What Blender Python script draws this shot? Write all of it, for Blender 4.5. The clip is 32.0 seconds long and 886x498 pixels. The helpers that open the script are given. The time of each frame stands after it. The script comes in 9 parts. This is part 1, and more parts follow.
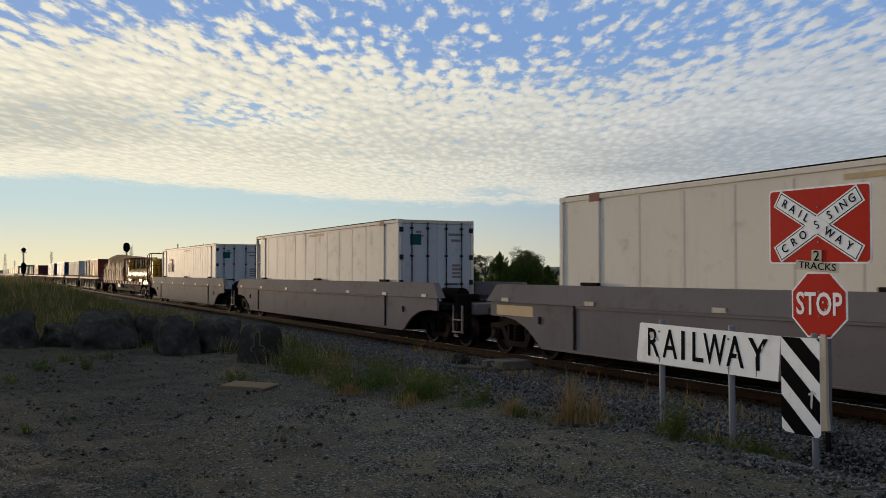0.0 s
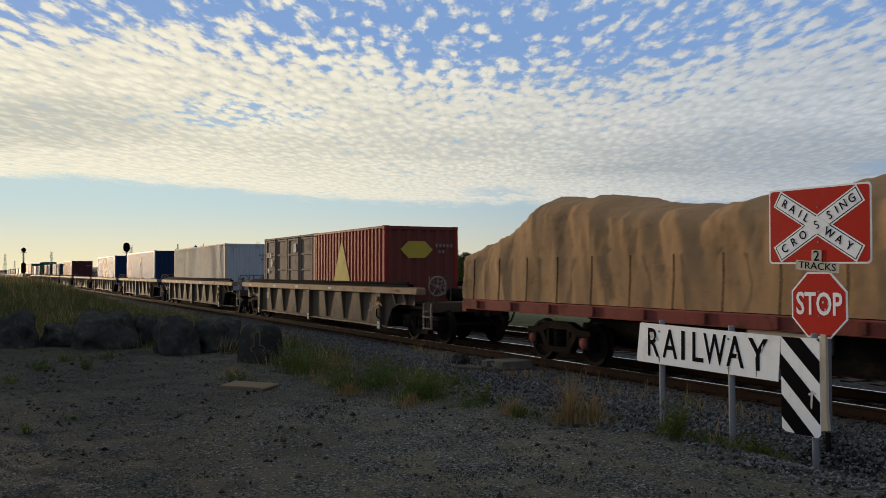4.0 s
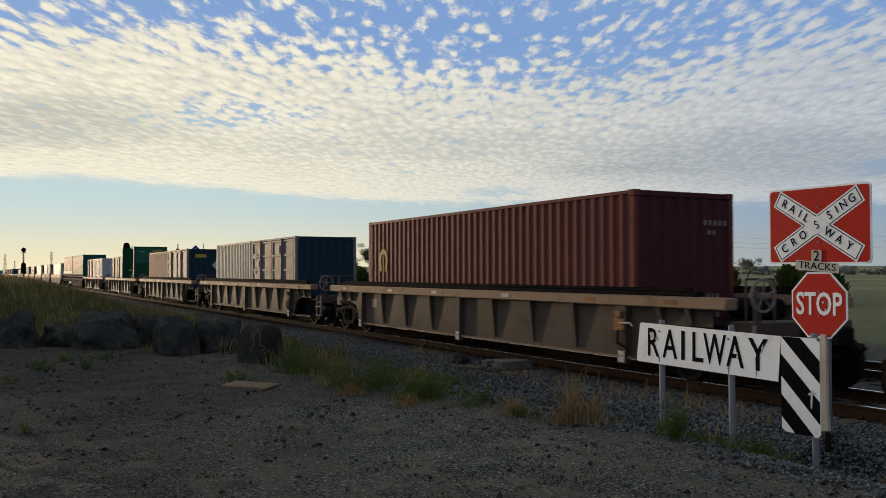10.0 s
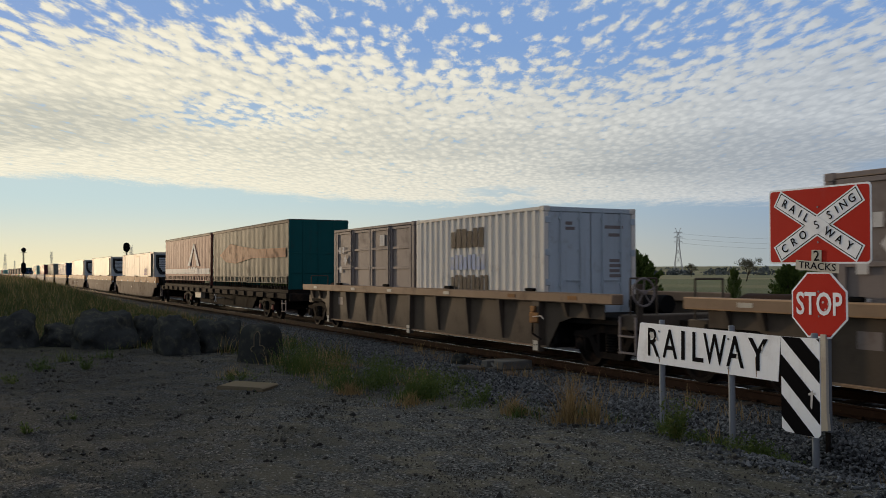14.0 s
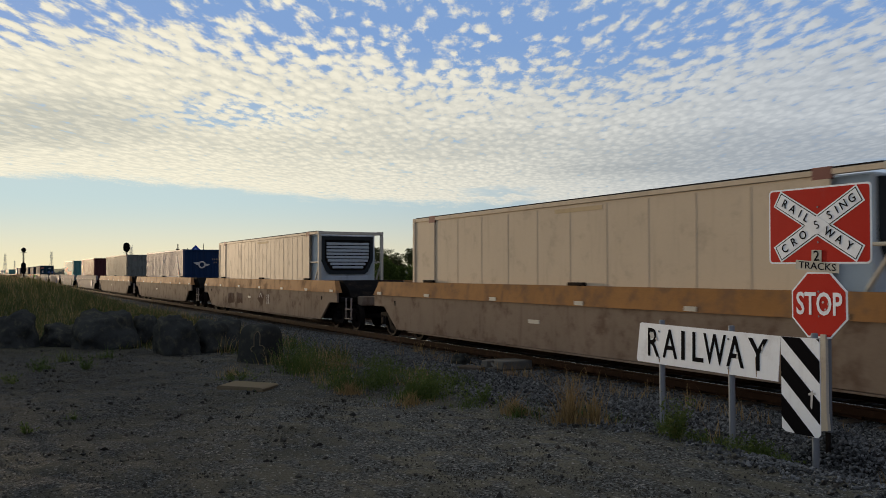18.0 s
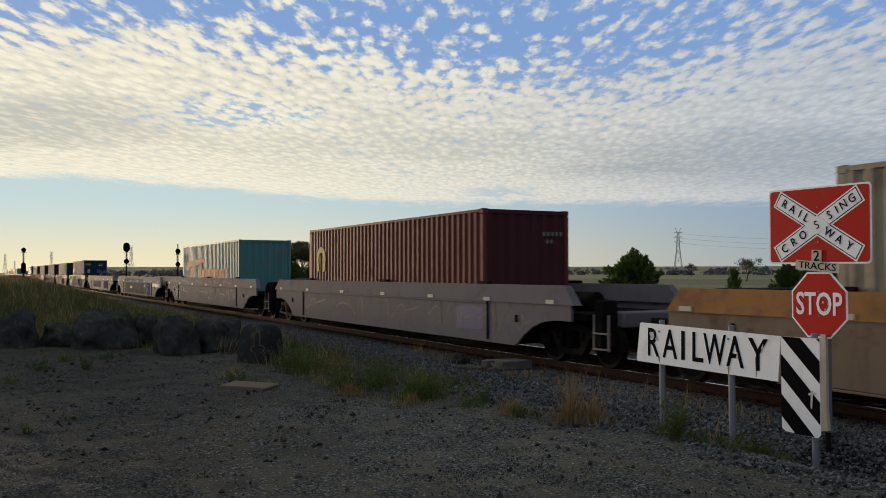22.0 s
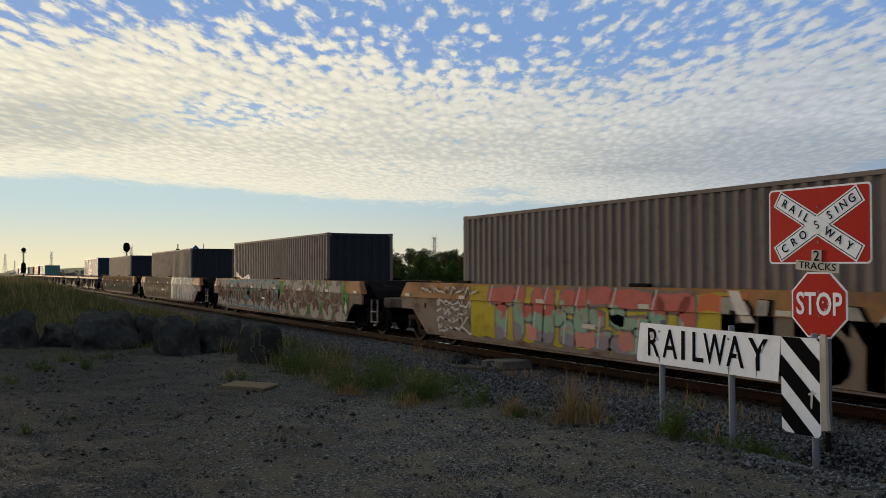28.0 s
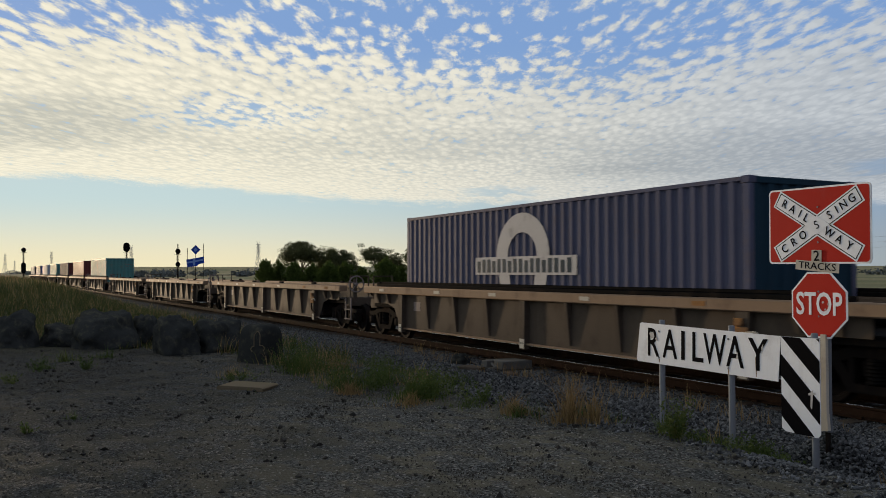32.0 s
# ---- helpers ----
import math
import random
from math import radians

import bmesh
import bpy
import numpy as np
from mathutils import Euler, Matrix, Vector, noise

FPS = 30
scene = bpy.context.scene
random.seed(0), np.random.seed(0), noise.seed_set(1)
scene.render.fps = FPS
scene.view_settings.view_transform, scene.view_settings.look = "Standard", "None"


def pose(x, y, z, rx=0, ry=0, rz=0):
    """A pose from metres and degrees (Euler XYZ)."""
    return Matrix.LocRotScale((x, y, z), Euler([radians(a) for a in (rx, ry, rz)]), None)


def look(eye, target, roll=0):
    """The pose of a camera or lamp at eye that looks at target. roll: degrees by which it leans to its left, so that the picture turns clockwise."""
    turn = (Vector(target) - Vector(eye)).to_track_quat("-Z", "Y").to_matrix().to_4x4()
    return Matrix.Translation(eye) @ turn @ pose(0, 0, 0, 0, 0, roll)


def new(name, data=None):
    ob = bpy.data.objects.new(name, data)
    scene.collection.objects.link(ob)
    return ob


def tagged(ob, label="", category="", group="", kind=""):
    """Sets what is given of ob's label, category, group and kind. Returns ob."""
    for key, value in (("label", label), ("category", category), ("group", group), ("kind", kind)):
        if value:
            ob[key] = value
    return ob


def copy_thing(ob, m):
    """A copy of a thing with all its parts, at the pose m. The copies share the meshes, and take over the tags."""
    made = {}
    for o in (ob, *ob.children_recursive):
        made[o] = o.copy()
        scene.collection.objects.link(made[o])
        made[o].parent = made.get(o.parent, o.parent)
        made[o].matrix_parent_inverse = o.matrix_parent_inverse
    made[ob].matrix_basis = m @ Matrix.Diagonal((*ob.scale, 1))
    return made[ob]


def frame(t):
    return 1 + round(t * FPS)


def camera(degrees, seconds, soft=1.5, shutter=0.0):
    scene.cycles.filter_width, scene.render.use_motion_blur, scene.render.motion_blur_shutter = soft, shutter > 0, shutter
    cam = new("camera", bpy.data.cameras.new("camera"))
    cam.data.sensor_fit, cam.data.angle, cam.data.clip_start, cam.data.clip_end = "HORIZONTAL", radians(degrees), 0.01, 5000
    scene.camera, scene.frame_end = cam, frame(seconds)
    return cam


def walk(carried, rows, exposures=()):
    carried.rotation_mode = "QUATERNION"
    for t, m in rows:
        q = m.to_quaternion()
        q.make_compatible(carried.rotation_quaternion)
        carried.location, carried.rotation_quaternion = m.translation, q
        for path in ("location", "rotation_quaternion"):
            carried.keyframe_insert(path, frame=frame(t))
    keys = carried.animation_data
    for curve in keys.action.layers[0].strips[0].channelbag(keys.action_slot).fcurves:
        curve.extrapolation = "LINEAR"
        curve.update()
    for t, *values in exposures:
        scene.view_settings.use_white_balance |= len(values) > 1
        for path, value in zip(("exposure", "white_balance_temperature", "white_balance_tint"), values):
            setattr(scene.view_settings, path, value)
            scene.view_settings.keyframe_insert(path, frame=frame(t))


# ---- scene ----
# ================= camera =================
# World: x along the track in the train's direction, y away from the camera, z = 0 on the rail heads.
CAM_Y, CAM_Z = -11.66, 1.86
cam = camera(53.13, 32.0, soft=0.9, shutter=0.1)
EYE = pose(0, CAM_Y, CAM_Z, 91.524, 0, 62.267) @ pose(0, 0, 0, 0, 0, -0.06)
walk(cam, [(0.0, EYE), (32.0, EYE)])


def travel(t):
    """Metres that the train has gone at t seconds; it slowly gathers speed."""
    return 16.959 * t + 0.06055 * t * t + 3.28e-5 * t ** 3


# ================= light =================
SUN_HEADING, SUN_HEIGHT = -102.0, 2.2      # degrees from +y towards +x, degrees above the horizon
sun_way = Vector((math.sin(radians(SUN_HEADING)) * math.cos(radians(SUN_HEIGHT)),
                  math.cos(radians(SUN_HEADING)) * math.cos(radians(SUN_HEIGHT)), math.sin(radians(SUN_HEIGHT))))
sun = new("sun", bpy.data.lights.new("sun", "SUN"))
sun.data.energy, sun.data.angle, sun.data.color = 2.2, radians(3.0), (1.0, 0.74, 0.48)
sun.matrix_world = look(sun_way * 300, (0, 0, 0))


class Nodes:
    """A short hand for node trees."""

    def __init__(self, tree):
        self.t = tree
        tree.nodes.clear()

    def add(self, kind, **ins):
        n = self.t.nodes.new(kind)
        return self.feed(n, **ins)

    def feed(self, n, **ins):
        for k, v in ins.items():
            self.put(n, k.replace("_", " "), v)
        return n

    def put(self, n, key, v):
        sock = n.inputs[int(key[1:])] if key[0] == "i" and key[1:].isdigit() else n.inputs[key]
        if isinstance(v, bpy.types.NodeSocket):
            self.t.links.new(v, sock)
        elif isinstance(v, bpy.types.Node):
            self.t.links.new(v.outputs[0], sock)
        else:
            sock.default_value = v

    def math(self, op, a, b=0.0, c=0.0):
        n = self.t.nodes.new("ShaderNodeMath")
        n.operation = op
        return self.feed(n, i0=a, i1=b, i2=c).outputs[0]

    def vec(self, op, a, b):
        n = self.t.nodes.new("ShaderNodeVectorMath")
        n.operation = op
        return self.feed(n, i0=a, i1=b).outputs["Value" if op == "DOT_PRODUCT" else "Vector"]

    def ramp(self, x, lo, hi, a=0.0, b=1.0, smooth=True):
        n = self.t.nodes.new("ShaderNodeMapRange")
        n.interpolation_type = "SMOOTHSTEP" if smooth else "LINEAR"
        return self.feed(n, i0=x, i1=lo, i2=hi, i3=a, i4=b).outputs[0]

    def mix(self, f, a, b, blend="MIX"):
        n = self.t.nodes.new("ShaderNodeMix")
        n.data_type, n.blend_type = "RGBA", blend
        self.put(n, "i0", f)
        self.put(n, "i6", a)
        self.put(n, "i7", b)
        return n.outputs[2]

    def noise(self, vec, scale, detail=3.0, rough=0.55, distortion=0.0):
        return self.add("ShaderNodeTexNoise", Vector=vec, Scale=scale, Detail=detail, Roughness=rough,
                        Distortion=distortion).outputs[0]


def rgb(r, g, b):
    return (r, g, b, 1.0)


def make_world():
    w = bpy.data.worlds.new("sky")
    w.use_nodes = True
    scene.world = w
    n = Nodes(w.node_tree)
    sky = n.add("ShaderNodeTexSky")
    sky.sky_type, sky.sun_disc, sky.sun_elevation, sky.sun_rotation = "NISHITA", False, radians(SUN_HEIGHT), radians(SUN_HEADING)
    sky.air_density, sky.dust_density, sky.ozone_density = 1.0, 1.2, 1.6
    way = n.add("ShaderNodeTexCoord").outputs["Generated"]
    x, y, z = n.add("ShaderNodeSeparateXYZ", Vector=way).outputs
    up = n.math("MAXIMUM", z, 0.004)
    u, v = n.math("DIVIDE", x, up), n.math("DIVIDE", y, up)
    uv = n.add("ShaderNodeCombineXYZ", X=u, Y=v, Z=0.0).outputs[0]
    wide = n.math("SUBTRACT", n.noise(uv, 0.62, 3.0, 0.55), 0.5)
    # the sheet seen along and across a bearing of -62 degrees: side is the slope sideways, rise the slope upwards
    along = n.math("ADD", n.math("MULTIPLY", u, math.sin(radians(-62))), n.math("MULTIPLY", v, math.cos(radians(-62))))
    across = n.math("ADD", n.math("MULTIPLY", u, math.cos(radians(-62))), n.math("MULTIPLY", v, -math.sin(radians(-62))))
    ahead = n.math("MAXIMUM", along, 0.6)
    side, rise = n.math("DIVIDE", across, ahead), n.math("DIVIDE", 1.0, ahead)
    # cloudlets have some height, so they look less flattened than the sheet that they lie in
    cuv = n.add("ShaderNodeCombineXYZ", X=across, Y=n.math("MULTIPLY", along, 0.36), Z=0.0).outputs[0]
    swirl = n.add("ShaderNodeTexNoise", Vector=cuv, Scale=9.0, Detail=4.0, Roughness=0.6)
    bent = n.vec("ADD", cuv, n.vec("MULTIPLY", n.vec("SUBTRACT", swirl.outputs["Color"], (0.5, 0.5, 0.5)), (0.065, 0.065, 0.0)))

    def puffs(vec):
        cell = n.add("ShaderNodeTexVoronoi", Vector=vec, Scale=15.0, Randomness=1.0)
        cell.feature = "SMOOTH_F1"
        cell.inputs["Smoothness"].default_value = 0.55
        return n.math("SUBTRACT", 1.0, n.math("MULTIPLY", cell.outputs["Distance"], 1.35))

    puff = puffs(bent)
    lumps = n.noise(cuv, 15.0, 6.0, 0.62, distortion=0.2)
    mid = n.math("SUBTRACT", n.noise(cuv, 3.2, 3.0, 0.55), 0.5)
    fine = n.math("SUBTRACT", n.noise(cuv, 40.0, 3.0, 0.65), 0.5)
    body = n.math("ADD", n.math("MULTIPLY", puff, 0.50), n.math("ADD", n.math("MULTIPLY", n.math("SUBTRACT", lumps, 0.5), 1.35), 0.25))
    body = n.math("ADD", body, n.math("MULTIPLY", fine, 0.22))
    # the puffs are brighter on the side of the sun
    relief = n.ramp(n.math("SUBTRACT", puffs(n.vec("ADD", bent, (-0.012, 0.018, 0.0))), puff), -0.16, 0.16)

    def spread(cx, cy, rx, ry):
        """1 in the middle of an oval part of the sheet, 0 outside of it."""
        p = n.math("DIVIDE", n.math("SUBTRACT", n.math("ADD", side, n.math("MULTIPLY", wide, 0.10)), cx), rx)
        q = n.math("DIVIDE", n.math("SUBTRACT", n.math("ADD", rise, n.math("MULTIPLY", mid, 0.03)), cy), ry)
        return n.ramp(n.math("ADD", n.math("MULTIPLY", p, p), n.math("MULTIPLY", q, q)), 1.0, 0.0)

    # the sheet breaks up into single puffs overhead and ends in a ragged front low down
    dip = n.math("MULTIPLY", n.ramp(side, -0.45, 0.10), n.ramp(side, 0.60, 0.15))
    brim = n.math("SUBTRACT", 0.272, n.math("MULTIPLY", dip, 0.070))
    loose = n.math("SUBTRACT", n.math("ADD", rise, n.math("ADD", n.math("MULTIPLY", wide, 0.07), n.math("MULTIPLY", mid, 0.07))), brim)
    thin = n.math("MULTIPLY", n.ramp(loose, -0.055, 0.060), n.ramp(rise, 0.34, 0.6, 1.0, 0.25))
    thin = n.math("MULTIPLY", thin, n.ramp(side, 0.15, 0.45, 1.0, 0.72))
    thin = n.math("MAXIMUM", thin, n.math("MULTIPLY", spread(-0.24, 0.180, 0.16, 0.024), 0.62))
    need = n.math("ADD", n.math("MULTIPLY", thin, 0.50), n.math("SUBTRACT", 0.0, n.math("MULTIPLY", wide, 0.25)))
    cover = n.ramp(n.math("SUBTRACT", body, need), -0.12, 0.26)
    fall = n.math("SUBTRACT", 0.110, n.math("MULTIPLY", n.ramp(side, -0.50, 0.0), 0.032))
    edge = n.math("ADD", n.math("SUBTRACT", rise, fall), n.math("ADD", n.math("MULTIPLY", fine, 0.014), n.math("MULTIPLY", mid, 0.020)))
    front = n.ramp(edge, -0.004, 0.007)
    front = n.math("MULTIPLY", front, n.math("SUBTRACT", 1.0, n.math("MULTIPLY", spread(0.055, 0.091, 0.06, 0.008), 0.75)))
    front = n.math("MULTIPLY", front, n.math("SUBTRACT", 1.0, n.math("MULTIPLY", spread(0.50, 0.120, 0.07, 0.011), 0.75)))
    cover = n.math("MULTIPLY", n.math("MULTIPLY", cover, front), 0.97)
    # thick banks of the sheet are greyer below, and the side towards the sun is creamier
    bank = n.math("MAXIMUM", spread(-0.50, 0.172, 0.30, 0.040), spread(0.40, 0.125, 0.36, 0.050))
    bank = n.math("MAXIMUM", bank, n.math("MULTIPLY", spread(0.0, 0.145, 0.35, 0.022), 0.45))
    gaps = n.math("MULTIPLY", n.ramp(body, 0.72, 0.22), n.ramp(side, 0.05, 0.40, 0.40, 0.28))
    thick = n.math("ADD", n.math("MULTIPLY", bank, 0.50), n.math("MULTIPLY", n.ramp(wide, -0.02, 0.25), 0.20))
    thick = n.math("MINIMUM", n.math("ADD", n.math("MULTIPLY", gaps, n.ramp(thin, 0.0, 0.6, 1.0, 0.35)), thick), 0.95)
    thick = n.math("MULTIPLY", thick, n.ramp(edge, 0.0, 0.045, 0.30, 1.0))
    toward = n.vec("DOT_PRODUCT", way, tuple(sun_way))
    warm = n.ramp(toward, 0.42, 0.98)
    lit = n.mix(warm, rgb(0.555, 0.59, 0.62), rgb(0.985, 0.915, 0.715))
    grey = n.mix(warm, rgb(0.295, 0.335, 0.385), rgb(0.525, 0.52, 0.445))
    cloud = n.mix(thick, lit, grey)
    cloud = n.mix(n.math("MULTIPLY", relief, 0.17), cloud, grey)
    blue = n.mix(0.15, rgb(0.225, 0.380, 0.690), n.mix(1.0, sky.outputs[0], rgb(SKY * 1.3, SKY * 1.6, SKY * 2.4), "MULTIPLY"))
    pale = n.mix(warm, rgb(0.275, 0.370, 0.49), rgb(0.565, 0.70, 0.70))
    low = n.mix(warm, rgb(0.345, 0.395, 0.42), rgb(0.90, 0.80, 0.52))
    clear = n.mix(n.ramp(z, 0.07, 0.26), pale, blue)
    clear = n.mix(n.ramp(z, 0.0, 0.085, 1.0, 0.0), clear, low)
    out = n.mix(cover, clear, cloud)
    # the sky away from the low sun is duller
    dull = n.ramp(toward, -0.45, 0.42, 0.60, 1.0)
    out = n.mix(1.0, out, n.add("ShaderNodeCombineColor", Red=dull, Green=dull, Blue=n.ramp(toward, -0.45, 0.42, 0.70, 1.0)).outputs[0], "MULTIPLY")
    below = n.ramp(z, -0.02, 0.0)
    out = n.mix(below, rgb(0.10, 0.10, 0.085), out)
    bg = n.add("ShaderNodeBackground", Color=out, Strength=1.0)
    n.t.links.new(bg.outputs[0], n.add("ShaderNodeOutputWorld").inputs[0])


SKY = 0.10
make_world()
scene.view_settings.exposure = 0.0


# ================= materials =================
def surface(name, base, rough=0.6, metal=0.0, dirt=None, amount=0.4, scale=1.0, streak=0.0, bump=0.15, grain=30.0, vary=0.12, spec=0.015):
    """A weathered surface: two scales of tone, dirt in patches and down-running streaks, fine relief."""
    m = bpy.data.materials.new(name)
    m.use_nodes = True
    n = Nodes(m.node_tree)
    tc = n.add("ShaderNodeTexCoord").outputs["Object"]
    rnd = n.add("ShaderNodeObjectInfo").outputs["Random"]
    shift = n.add("ShaderNodeCombineXYZ", X=n.math("MULTIPLY", rnd, 31.0), Y=n.math("MULTIPLY", rnd, 17.0), Z=n.math("MULTIPLY", rnd, 7.0))
    vec = n.vec("ADD", tc, shift)
    big = n.noise(vec, 0.7 * scale, 4.0, 0.6)
    small = n.noise(vec, grain * scale, 3.0, 0.6)
    c = rgb(*base)
    tone = n.math("ADD", n.math("MULTIPLY", n.math("SUBTRACT", big, 0.5), 2.4 * vary), n.math("MULTIPLY", n.math("SUBTRACT", small, 0.5), 1.6 * vary))
    tone = n.math("ADD", tone, n.math("MULTIPLY", n.math("SUBTRACT", rnd, 0.5), 0.6 * vary))
    col = n.mix(1.0, c, n.add("ShaderNodeCombineColor", Red=n.math("ADD", 1.0, tone), Green=n.math("ADD", 1.0, tone), Blue=n.math("ADD", 1.0, tone)).outputs[0], "MULTIPLY")
    rg = n.math("ADD", rough, n.math("MULTIPLY", n.math("SUBTRACT", small, 0.5), 0.25))
    if dirt:
        patch = n.noise(vec, 1.9 * scale, 6.0, 0.68)
        f = n.ramp(patch, 0.62 - 0.25 * amount, 0.80 - 0.2 * amount)
        if streak:
            run = n.noise(n.vec("MULTIPLY", vec, (2.6 * scale, 2.6 * scale, 0.22 * scale)), 2.0, 5.0, 0.65)
            f = n.math("MAXIMUM", n.math("MULTIPLY", f, 0.8), n.math("MULTIPLY", n.ramp(run, 0.52, 0.78), streak))
        f = n.math("MULTIPLY", f, amount + 0.25)
        col = n.mix(f, col, rgb(*dirt))
        rg = n.math("ADD", rg, n.math("MULTIPLY", f, 0.25))
    b = n.add("ShaderNodeBsdfPrincipled", Base_Color=col, Roughness=rg, Metallic=metal)
    b.inputs["Specular IOR Level"].default_value = spec
    if bump:
        bn = n.add("ShaderNodeBump", Strength=bump, Distance=0.02, Height=small)
        n.t.links.new(bn.outputs[0], b.inputs["Normal"])
    n.t.links.new(b.outputs[0], n.add("ShaderNodeOutputMaterial").inputs[0])
    return m


